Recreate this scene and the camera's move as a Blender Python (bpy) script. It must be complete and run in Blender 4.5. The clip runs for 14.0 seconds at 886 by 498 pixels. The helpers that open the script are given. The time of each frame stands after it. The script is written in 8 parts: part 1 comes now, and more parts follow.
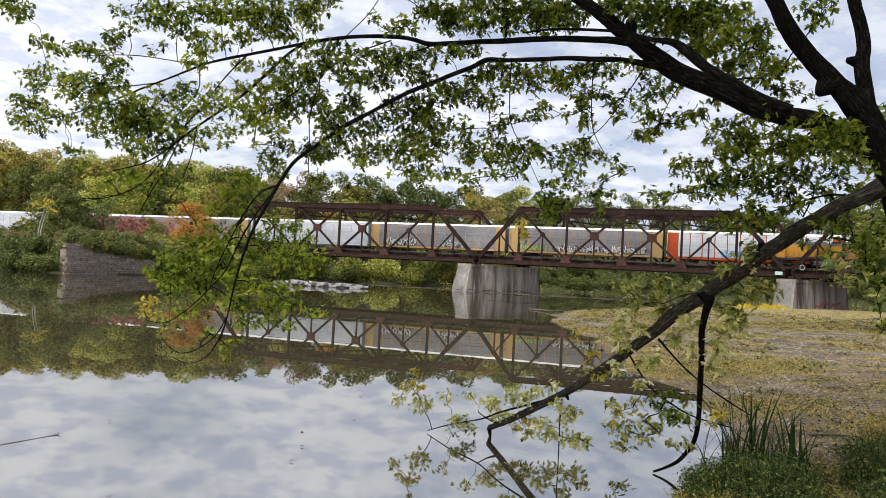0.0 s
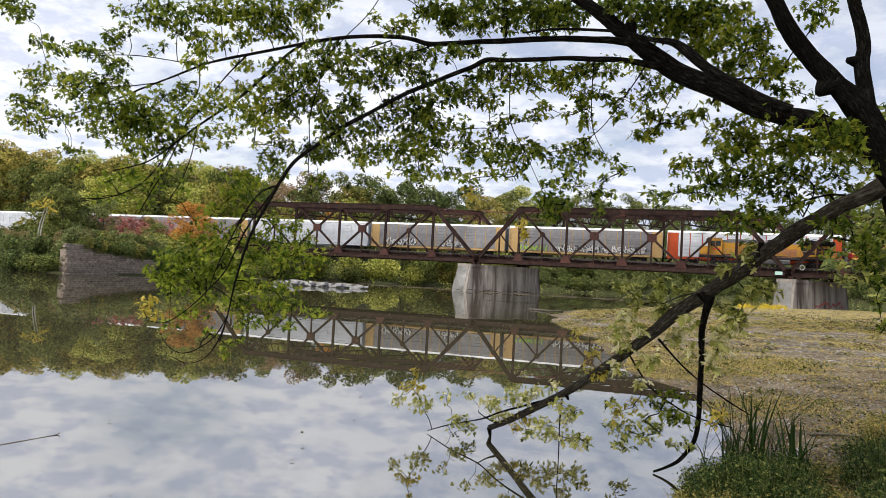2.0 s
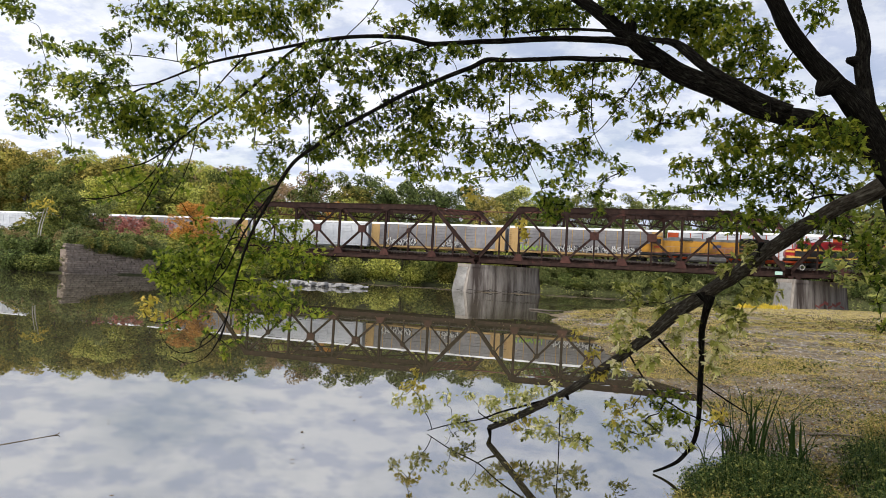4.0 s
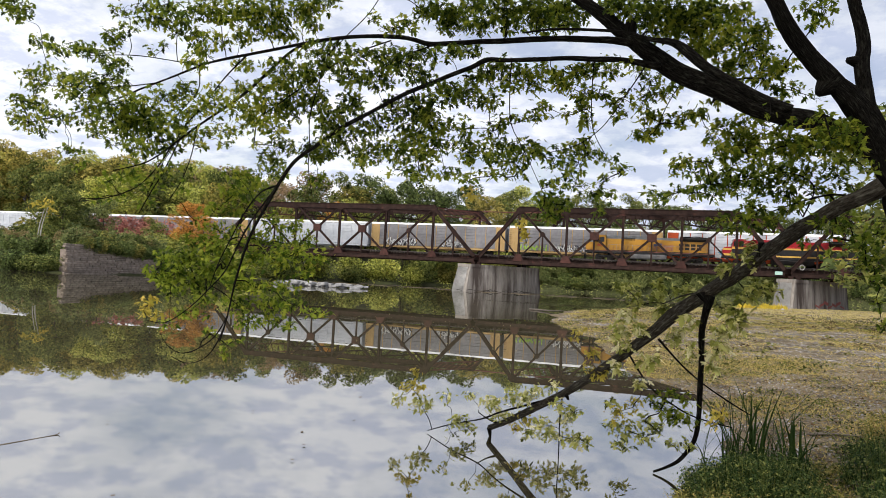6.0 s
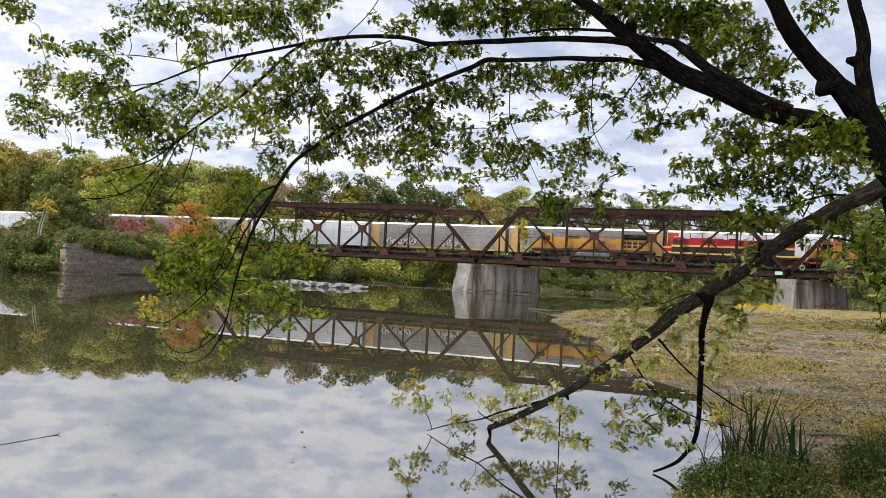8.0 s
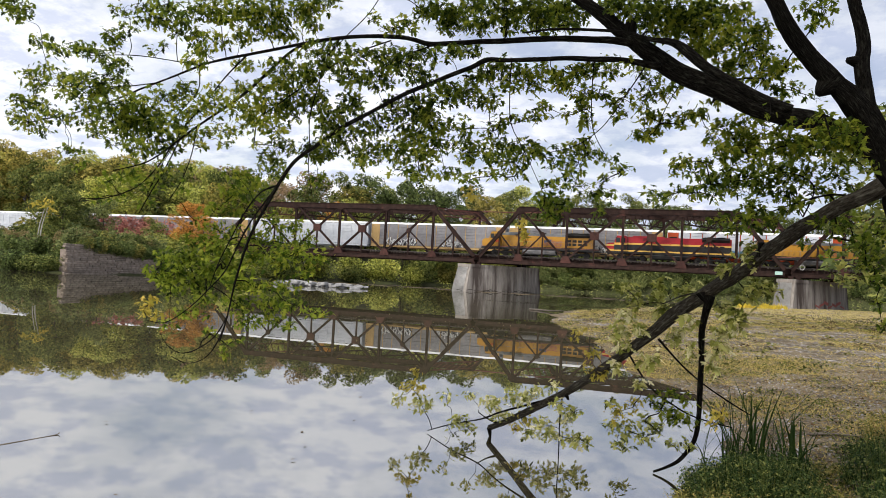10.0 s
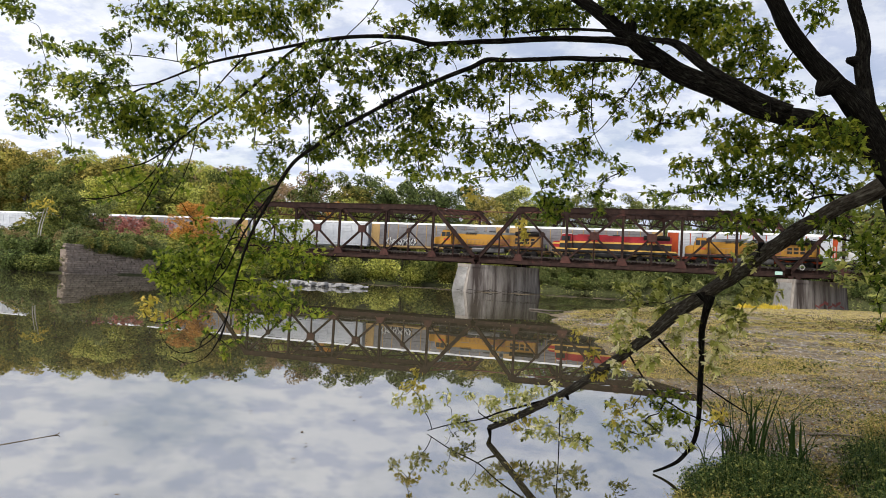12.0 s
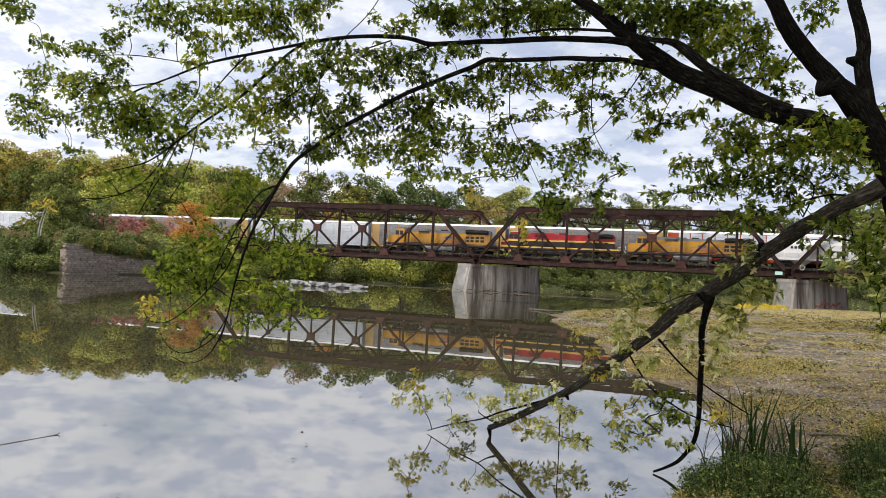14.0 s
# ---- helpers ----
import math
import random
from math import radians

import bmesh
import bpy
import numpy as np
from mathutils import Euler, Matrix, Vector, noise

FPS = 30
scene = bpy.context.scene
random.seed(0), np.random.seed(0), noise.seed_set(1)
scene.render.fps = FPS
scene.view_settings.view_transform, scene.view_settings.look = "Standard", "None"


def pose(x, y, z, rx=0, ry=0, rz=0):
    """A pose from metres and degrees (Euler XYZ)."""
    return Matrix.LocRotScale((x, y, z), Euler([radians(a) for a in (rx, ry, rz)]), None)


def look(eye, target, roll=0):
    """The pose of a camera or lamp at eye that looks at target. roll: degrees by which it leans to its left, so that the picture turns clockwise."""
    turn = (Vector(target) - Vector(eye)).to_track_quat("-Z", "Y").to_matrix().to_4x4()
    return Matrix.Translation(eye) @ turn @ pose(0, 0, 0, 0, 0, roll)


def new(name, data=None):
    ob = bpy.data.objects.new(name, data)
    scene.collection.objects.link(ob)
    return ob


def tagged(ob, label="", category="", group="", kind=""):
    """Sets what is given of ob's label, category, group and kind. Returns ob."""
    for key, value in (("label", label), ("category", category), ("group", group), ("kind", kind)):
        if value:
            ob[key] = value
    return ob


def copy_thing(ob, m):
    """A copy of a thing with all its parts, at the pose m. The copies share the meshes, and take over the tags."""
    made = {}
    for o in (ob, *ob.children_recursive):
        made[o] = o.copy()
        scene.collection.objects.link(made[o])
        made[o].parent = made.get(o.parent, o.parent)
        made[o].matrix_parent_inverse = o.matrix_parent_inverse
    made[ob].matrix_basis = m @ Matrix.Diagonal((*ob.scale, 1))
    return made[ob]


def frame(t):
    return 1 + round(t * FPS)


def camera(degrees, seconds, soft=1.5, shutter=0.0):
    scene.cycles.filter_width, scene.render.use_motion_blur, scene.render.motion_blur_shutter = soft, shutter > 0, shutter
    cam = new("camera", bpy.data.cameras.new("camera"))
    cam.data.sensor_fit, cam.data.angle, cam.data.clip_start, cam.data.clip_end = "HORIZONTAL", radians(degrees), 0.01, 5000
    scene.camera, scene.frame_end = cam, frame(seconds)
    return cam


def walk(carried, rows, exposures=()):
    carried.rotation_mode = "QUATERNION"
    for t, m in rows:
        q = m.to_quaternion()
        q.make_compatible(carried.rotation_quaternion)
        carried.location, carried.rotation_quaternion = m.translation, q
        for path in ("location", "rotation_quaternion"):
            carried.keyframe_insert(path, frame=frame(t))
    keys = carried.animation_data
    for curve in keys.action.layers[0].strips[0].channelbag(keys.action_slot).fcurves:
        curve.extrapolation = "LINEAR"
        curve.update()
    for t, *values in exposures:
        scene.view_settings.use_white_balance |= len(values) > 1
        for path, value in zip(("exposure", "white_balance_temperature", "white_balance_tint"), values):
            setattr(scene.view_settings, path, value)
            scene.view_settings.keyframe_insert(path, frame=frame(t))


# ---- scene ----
# ---- camera ----
EYE = (33.2, -120.06, 2.54)
AIM = Vector(EYE) + Vector((-0.31419, 0.94855, 0.03915)) * 100
cam = camera(66.13, 14.0, soft=0.5)
walk(cam, [(0, look(EYE, AIM, 3.1)), (14.0, look(EYE, AIM, 3.1))])

# ---- sky, sun, exposure ----
scene.view_settings.exposure = 0.0
SUN_EL, SUN_AZ = radians(50), radians(208)
world = bpy.data.worlds.new("overcast_sky")
scene.world = world
world.use_nodes = True


def world_nodes():
    nt = world.node_tree
    N, L = nt.nodes, nt.links
    N.clear()
    out = N.new("ShaderNodeOutputWorld")
    bg = N.new("ShaderNodeBackground")
    bg.inputs["Strength"].default_value = 1.2
    sky = N.new("ShaderNodeTexSky")
    sky.sky_type = "NISHITA"
    sky.sun_disc = False
    sky.sun_elevation, sky.sun_rotation = SUN_EL, SUN_AZ
    sky.dust_density = 2.5
    blue = N.new("ShaderNodeVectorMath")
    blue.operation = "SCALE"
    blue.inputs["Scale"].default_value = 0.12
    L.new(sky.outputs[0], blue.inputs[0])
    # cloud deck: directions flattened onto a plane overhead
    co = N.new("ShaderNodeTexCoord")
    sep = N.new("ShaderNodeSeparateXYZ")
    L.new(co.outputs["Generated"], sep.inputs[0])
    up = N.new("ShaderNodeMath")
    up.operation = "MAXIMUM"
    up.inputs[1].default_value = 0.0
    L.new(sep.outputs["Z"], up.inputs[0])
    add = N.new("ShaderNodeMath")
    add.operation = "ADD"
    add.inputs[1].default_value = 0.22
    L.new(up.outputs[0], add.inputs[0])
    cx, cy = N.new("ShaderNodeMath"), N.new("ShaderNodeMath")
    for m, s in ((cx, "X"), (cy, "Y")):
        m.operation = "DIVIDE"
        L.new(sep.outputs[s], m.inputs[0])
        L.new(add.outputs[0], m.inputs[1])
    com = N.new("ShaderNodeCombineXYZ")
    L.new(cx.outputs[0], com.inputs[0])
    L.new(cy.outputs[0], com.inputs[1])
    big = N.new("ShaderNodeTexNoise")
    big.inputs["Scale"].default_value = 1.25
    big.inputs["Detail"].default_value = 7.0
    big.inputs["Roughness"].default_value = 0.58
    L.new(com.outputs[0], big.inputs["Vector"])
    fine = N.new("ShaderNodeTexNoise")
    fine.inputs["Scale"].default_value = 7.5
    fine.inputs["Detail"].default_value = 6.0
    fine.inputs["Roughness"].default_value = 0.6
    L.new(com.outputs[0], fine.inputs["Vector"])
    cover = N.new("ShaderNodeValToRGB")
    cover.color_ramp.elements[0].position, cover.color_ramp.elements[0].color = 0.36, (0.45, 0.45, 0.45, 1)
    cover.color_ramp.elements[1].position, cover.color_ramp.elements[1].color = 0.55, (1, 1, 1, 1)
    L.new(big.outputs["Fac"], cover.inputs[0])
    tone = N.new("ShaderNodeValToRGB")
    e = tone.color_ramp.elements
    e[0].position, e[0].color = 0.41, (0.65, 0.695, 0.835, 1)
    e[1].position, e[1].color = 0.565, (0.925, 0.938, 0.98, 1)
    L.new(fine.outputs["Fac"], tone.inputs[0])
    mix = N.new("ShaderNodeMix")
    mix.data_type = "RGBA"
    L.new(cover.outputs[0], mix.inputs["Factor"])
    L.new(blue.outputs[0], mix.inputs["A"])
    L.new(tone.outputs[0], mix.inputs["B"])
    east = N.new("ShaderNodeMapRange")
    east.interpolation_type = "SMOOTHSTEP"
    east.inputs["From Min"].default_value, east.inputs["From Max"].default_value = -0.65, 0.15
    L.new(sep.outputs["X"], east.inputs["Value"])
    grey = N.new("ShaderNodeMix")
    grey.data_type, grey.blend_type = "RGBA", "MULTIPLY"
    L.new(east.outputs[0], grey.inputs["Factor"])
    L.new(mix.outputs["Result"], grey.inputs["A"])
    grey.inputs["B"].default_value = (0.84, 0.855, 0.89, 1)
    L.new(grey.outputs["Result"], bg.inputs["Color"])
    L.new(bg.outputs[0], out.inputs["Surface"])


world_nodes()
sun = new("sun", bpy.data.lights.new("sun", "SUN"))
sun.data.energy, sun.data.angle, sun.data.color = 4.6, radians(24), (1.0, 0.94, 0.85)
sun.matrix_world = look((0, 0, 0), (-math.sin(SUN_AZ) * math.cos(SUN_EL), -math.cos(SUN_AZ) * math.cos(SUN_EL), -math.sin(SUN_EL)))


# ---- materials ----
def material(name, low, high, scale=4.0, rough=0.8, metal=0.0, bump=0.0, hard=0.18, detail=6.0, fine=0.35, per_object=0.0,
             stain=None, stain_at=0.6, coat=0.0, island=0.0, stretch=(1, 1, 1), spec=0.2, coords="Object"):
    """Two scales of noise between two colours, an optional stain colour, bump, and variation from piece to piece."""
    m = bpy.data.materials.new(name)
    m.use_nodes = True
    nt = m.node_tree
    N, L = nt.nodes, nt.links
    b = N["Principled BSDF"]
    b.inputs["Roughness"].default_value = rough
    b.inputs["Metallic"].default_value = metal
    b.inputs["Coat Weight"].default_value = coat
    b.inputs["Specular IOR Level"].default_value = spec
    co = N.new("ShaderNodeTexCoord")
    mp = N.new("ShaderNodeMapping")
    mp.inputs["Scale"].default_value = stretch
    L.new(co.outputs[coords], mp.inputs["Vector"])
    n1 = N.new("ShaderNodeTexNoise")
    n1.inputs["Scale"].default_value = scale
    n1.inputs["Detail"].default_value = detail
    n2 = N.new("ShaderNodeTexNoise")
    n2.inputs["Scale"].default_value = scale * 9
    n2.inputs["Detail"].default_value = 3
    for n in (n1, n2):
        L.new(mp.outputs[0], n.inputs["Vector"])
    f = N.new("ShaderNodeMix")
    f.inputs["Factor"].default_value = fine
    L.new(n1.outputs["Fac"], f.inputs["A"])
    L.new(n2.outputs["Fac"], f.inputs["B"])
    ramp = N.new("ShaderNodeValToRGB")
    ramp.color_ramp.elements[0].position, ramp.color_ramp.elements[0].color = 0.5 - hard, (*low, 1)
    ramp.color_ramp.elements[1].position, ramp.color_ramp.elements[1].color = 0.5 + hard, (*high, 1)
    L.new(f.outputs["Result"], ramp.inputs[0])
    col = ramp.outputs[0]
    if stain:
        n3 = N.new("ShaderNodeTexNoise")
        n3.inputs["Scale"].default_value = scale * 0.45
        n3.inputs["Detail"].default_value = 8
        n3.inputs["Roughness"].default_value = 0.65
        L.new(mp.outputs[0], n3.inputs["Vector"])
        r3 = N.new("ShaderNodeValToRGB")
        r3.color_ramp.elements[0].position, r3.color_ramp.elements[1].position = stain_at - 0.06, stain_at + 0.08
        L.new(n3.outputs["Fac"], r3.inputs[0])
        mx = N.new("ShaderNodeMix")
        mx.data_type = "RGBA"
        L.new(r3.outputs[0], mx.inputs["Factor"])
        L.new(col, mx.inputs["A"])
        mx.inputs["B"].default_value = (*stain, 1)
        col = mx.outputs["Result"]
    if per_object or island:
        src = N.new("ShaderNodeObjectInfo").outputs["Random"] if per_object else N.new("ShaderNodeNewGeometry").outputs["Random Per Island"]
        amt = per_object or island
        mr = N.new("ShaderNodeMapRange")
        mr.inputs["To Min"].default_value, mr.inputs["To Max"].default_value = 1 - amt, 1 + amt
        L.new(src, mr.inputs["Value"])
        hs = N.new("ShaderNodeHueSaturation")
        L.new(mr.outputs[0], hs.inputs["Value"])
        L.new(col, hs.inputs["Color"])
        col = hs.outputs[0]
    L.new(col, b.inputs["Base Color"])
    if bump:
        bp = N.new("ShaderNodeBump")
        bp.inputs["Strength"].default_value = bump
        bp.inputs["Distance"].default_value = 0.03
        L.new(f.outputs["Result"], bp.inputs["Height"])
        L.new(bp.outputs[0], b.inputs["Normal"])
    return m


def leaf_material(name, colours, through_light=0.45, rough=0.5, dull=0.05):
    """Leaves: a colour picked leaf by leaf, with light that shines through the blade."""
    m = bpy.data.materials.new(name)
    m.use_nodes = True
    nt = m.node_tree
    N, L = nt.nodes, nt.links
    b, out = N["Principled BSDF"], N["Material Output"]
    b.inputs["Roughness"].default_value = rough
    b.inputs["Specular IOR Level"].default_value = 0.07
    g = N.new("ShaderNodeNewGeometry")
    ob = N.new("ShaderNodeObjectInfo")
    s = N.new("ShaderNodeMath")
    s.operation = "MULTIPLY_ADD"
    s.inputs[1].default_value = 0.25
    L.new(ob.outputs["Random"], s.inputs[0])
    sc = N.new("ShaderNodeMath")
    sc.operation = "MULTIPLY"
    sc.inputs[1].default_value = 0.78
    L.new(g.outputs["Random Per Island"], sc.inputs[0])
    L.new(sc.outputs[0], s.inputs[2])
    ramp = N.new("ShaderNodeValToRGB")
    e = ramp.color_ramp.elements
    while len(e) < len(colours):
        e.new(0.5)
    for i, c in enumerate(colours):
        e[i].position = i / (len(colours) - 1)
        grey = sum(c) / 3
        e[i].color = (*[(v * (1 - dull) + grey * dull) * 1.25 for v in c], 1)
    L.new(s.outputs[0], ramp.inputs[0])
    L.new(ramp.outputs[0], b.inputs["Base Color"])
    tr = N.new("ShaderNodeBsdfTranslucent")
    hs = N.new("ShaderNodeHueSaturation")
    hs.inputs["Value"].default_value = 1.3
    hs.inputs["Saturation"].default_value = 1.0
    L.new(ramp.outputs[0], hs.inputs["Color"])
    L.new(hs.outputs[0], tr.inputs["Color"])
    mx = N.new("ShaderNodeMixShader")
    mx.inputs[0].default_value = through_light
    L.new(b.outputs[0], mx.inputs[1])
    L.new(tr.outputs[0], mx.inputs[2])
    L.new(mx.outputs[0], out.inputs["Surface"])
    return m


def water_material():
    m = bpy.data.materials.new("river_water")
    m.use_nodes = True
    nt = m.node_tree
    N, L = nt.nodes, nt.links
    b = N["Principled BSDF"]
    b.inputs["Base Color"].default_value = (0.045, 0.040, 0.023, 1)
    b.inputs["Roughness"].default_value = 0.0
    b.inputs["IOR"].default_value = 5.6
    co = N.new("ShaderNodeTexCoord")
    a = N.new("ShaderNodeTexNoise")
    a.inputs["Scale"].default_value = 0.55
    a.inputs["Detail"].default_value = 4
    c = N.new("ShaderNodeTexNoise")
    c.inputs["Scale"].default_value = 0.06
    c.inputs["Detail"].default_value = 2
    L.new(co.outputs["Object"], a.inputs["Vector"])
    L.new(co.outputs["Object"], c.inputs["Vector"])
    calm = N.new("ShaderNodeMath")
    calm.operation = "MULTIPLY"
    L.new(a.outputs["Fac"], calm.inputs[0])
    L.new(c.outputs["Fac"], calm.inputs[1])
    bp = N.new("ShaderNodeBump")
    bp.inputs["Strength"].default_value = 0.06
    bp.inputs["Distance"].default_value = 0.02
    # a riffle where the current breaks over the bar's tail
    mp = N.new("ShaderNodeMapping")
    mp.inputs["Location"].default_value = (-21.0 / 13, 44.0 / 4.0, 0)
    mp.inputs["Scale"].default_value = (1 / 13, 1 / 4.0, 0)
    L.new(co.outputs["Object"], mp.inputs["Vector"])
    gr = N.new("ShaderNodeTexGradient")
    gr.gradient_type = "SPHERICAL"
    L.new(mp.outputs[0], gr.inputs["Vector"])
    rf = N.new("ShaderNodeTexNoise")
    rf.inputs["Scale"].default_value = 4.5
    rf.inputs["Detail"].default_value = 3
    L.new(co.outputs["Object"], rf.inputs["Vector"])
    ml = N.new("ShaderNodeMath")
    ml.operation = "MULTIPLY"
    L.new(gr.outputs["Fac"], ml.inputs[0])
    L.new(rf.outputs["Fac"], ml.inputs[1])
    sm = N.new("ShaderNodeMath")
    sm.operation = "MULTIPLY_ADD"
    sm.inputs[1].default_value = 40.0
    L.new(ml.outputs[0], sm.inputs[0])
    L.new(calm.outputs[0], sm.inputs[2])
    L.new(sm.outputs[0], bp.inputs["Height"])
    L.new(bp.outputs[0], b.inputs["Normal"])
    return m


WATER = water_material()
RUST = material("rusted_bridge_steel", (0.013, 0.008, 0.007), (0.042, 0.025, 0.021), 1.3, 0.85, 0.0, 0.3, stain=(0.080, 0.034, 0.027), stain_at=0.64, per_object=0.18, spec=0.08)
RUST_RED = material("rusted_gusset_steel", (0.026, 0.012, 0.010), (0.070, 0.029, 0.023), 2.0, 0.85, 0.0, 0.3, per_object=0.15)
RUST_LIGHT = material("light_rust_steel", (0.075, 0.030, 0.024), (0.17, 0.075, 0.06), 2.0, 0.85, 0.0, 0.3, per_object=0.15, spec=0.1)
RAIL = material("worn_rail_steel", (0.05, 0.04, 0.035), (0.16, 0.14, 0.13), 3.0, 0.45, 0.7)
TIE = material("weathered_tie_timber", (0.035, 0.028, 0.024), (0.10, 0.085, 0.07), 3.0, 0.9, bump=0.3, per_object=0.25)
CONCRETE = material("stained_pier_concrete", (0.20, 0.178, 0.155), (0.44, 0.40, 0.36), 0.9, 0.9, bump=0.25, stain=(0.075, 0.058, 0.050), stain_at=0.52, stretch=(0.9, 0.9, 0.10))
# pale tone that brightens the pier's nose; the hoop uses it too
CAP = material("pale_new_concrete", (0.30, 0.29, 0.275), (0.50, 0.49, 0.47), 1.2, 0.9, bump=0.15, stain=(0.25, 0.23, 0.2), stain_at=0.66)
STONE = material("abutment_stone", (0.095, 0.075, 0.060), (0.32, 0.265, 0.22), 1.5, 0.92, bump=0.7, per_object=0.22)
RUBBLE = material("bleached_rubble", (0.09, 0.09, 0.092), (0.36, 0.355, 0.35), 1.5, 0.9, bump=0.4, per_object=0.2)
# near-black: the backlit shade of trunk and upper limbs is put into colour
SHADED_BARK = material("dark_maple_bark", (0.0022, 0.002, 0.0017), (0.0135, 0.012, 0.010), 9.0, 0.95, stain=(0.036, 0.035, 0.028), stain_at=0.58, hard=0.09, bump=1.0, stretch=(8.0, 2.0, 1), detail=6, fine=0.3, coords="UV", spec=0.04)
# paler copy for the low limb, with sky light from above painted in
LIT_LIMB_BARK = material("grey_brown_limb_bark", (0.010, 0.0085, 0.0065), (0.062, 0.053, 0.041), 9.0, 0.95, stain=(0.12, 0.111, 0.09), stain_at=0.57, hard=0.12, bump=0.9, stretch=(8.0, 2.0, 1), detail=6, fine=0.35, coords="UV", spec=0.05)
FARBARK = material("grey_bark", (0.04, 0.032, 0.025), (0.11, 0.09, 0.07), 3.0, 0.95, bump=0.4)


# ---- mesh helpers ----
def part(name, bm, mat, parent=None, label=""):
    me = bpy.data.meshes.new(name)
    bm.to_mesh(me)
    bm.free()
    me.materials.append(mat)
    ob = new(name, me)
    if parent:
        ob.parent = parent
    if label:
        ob["label"] = label
    return ob


def raw(name, verts, faces, mat, parent=None, label="", smooth=False, uv=None):
    me = bpy.data.meshes.new(name)
    me.from_pydata([tuple(v) for v in verts], [], faces)
    me.materials.append(mat)
    if smooth:
        me.polygons.foreach_set("use_smooth", [True] * len(me.polygons))
    if uv is not None:
        lay = me.uv_layers.new(name="bark")
        lay.data.foreach_set("uv", np.array(uv, np.float32).ravel())
    me.update()
    ob = new(name, me)
    if parent:
        ob.parent = parent
    if label:
        ob["label"] = label
    return ob


def again(ob, parent, m, name=None):
    """One more piece on the same mesh."""
    o = new(name or ob.name.split(".")[0], ob.data)
    o.parent = parent
    o.matrix_local = m
    return o


def empty(name, m, label, category, group="", kind=""):
    e = new(name)
    e.empty_display_size = 0.3
    e.matrix_world = m
    return tagged(e, label, category, group, kind)


def add_box(bm, c, s, turn=None, bevel=0.0):
    """A box of size s centred on c, turned by the matrix turn."""
    r = bmesh.ops.create_cube(bm, size=1.0)
    vs = r["verts"]
    bmesh.ops.scale(bm, vec=s, verts=vs)
    if bevel:
        es = list({e for v in vs for e in v.link_edges})
        vs = list({v for f in bmesh.ops.bevel(bm, geom=es, offset=bevel, segments=1, affect="EDGES")["faces"] for v in f.verts} | {v for v in vs if v.is_valid})
    m = Matrix.Translation(c) @ (turn.to_4x4() if turn else Matrix.Identity(4))
    bmesh.ops.transform(bm, matrix=m, verts=vs)
    return vs


def add_cyl(bm, a, b, r0, r1=None, seg=12, caps=True):
    a, b = Vector(a), Vector(b)
    d = b - a
    res = bmesh.ops.create_cone(bm, cap_ends=caps, segments=seg, radius1=r0, radius2=r0 if r1 is None else r1, depth=d.length)
    m = Matrix.Translation((a + b) / 2) @ d.to_track_quat("Z", "Y").to_matrix().to_4x4()
    bmesh.ops.transform(bm, matrix=m, verts=res["verts"])
    return res["verts"]


def add_beam(bm, a, b, w, h, up=(0, 0, 1)):
    """An I-shaped or boxed member from a to b: w across, h deep, with two flanges proud of a web."""
    a, b = Vector(a), Vector(b)
    d = (b - a)
    x = d.normalized()
    y = Vector(up).cross(x)
    if y.length < 1e-3:
        y = Vector((0, 1, 0)).cross(x)
    y.normalize()
    z = x.cross(y)
    m = Matrix((x, y, z)).transposed()
    c = (a + b) / 2
    L = d.length
    t = h * 0.12
    add_box(bm, c + z * (h - t) / 2, (L, w, t), m)
    add_box(bm, c - z * (h - t) / 2, (L, w, t), m)
    add_box(bm, c, (L, w * 0.72, h - 2 * t), m)


def tube(points, radii, seg=10, wobble=0.0, rnd=None):
    """Vertices and faces of a round limb through the points, smoothed, with uneven bark."""
    P = [Vector(p) for p in points]
    pts, rad = [], []
    n = len(P)
    for i in range(n - 1):
        p0, p1, p2, p3 = P[max(i - 1, 0)], P[i], P[i + 1], P[min(i + 2, n - 1)]
        for k in range(4):
            t = k / 4
            pts.append(0.5 * ((2 * p1) + (p2 - p0) * t + (2 * p0 - 5 * p1 + 4 * p2 - p3) * t * t + (3 * p1 - p0 - 3 * p2 + p3) * t ** 3))
            rad.append(radii[i] * (1 - t) + radii[i + 1] * t)
    pts.append(P[-1])
    rad.append(radii[-1])
    V, F = [], []
    nrm = Vector((0.3, 0.2, 1)).normalized()
    for i, p in enumerate(pts):
        d = (pts[min(i + 1, len(pts) - 1)] - pts[max(i - 1, 0)]).normalized()
        nrm = (nrm - d * nrm.dot(d)).normalized()
        b = d.cross(nrm)
        for k in range(seg):
            a = 2 * math.pi * k / seg
            r = rad[i] * (1 + wobble * noise.noise(p * 3.0 + Vector((math.cos(a), math.sin(a), k * 0.1)) * 1.3))
            V.append(p + (nrm * math.cos(a) + b * math.sin(a)) * r)
    m = len(pts)
    for i in range(m - 1):
        for k in range(seg):
            k2 = (k + 1) % seg
            F.append((i * seg + k, i * seg + k2, (i + 1) * seg + k2, (i + 1) * seg + k))
    F.append(tuple(range(seg))[::-1])
    F.append(tuple((m - 1) * seg + k for k in range(seg)))
    return V, F, pts, rad


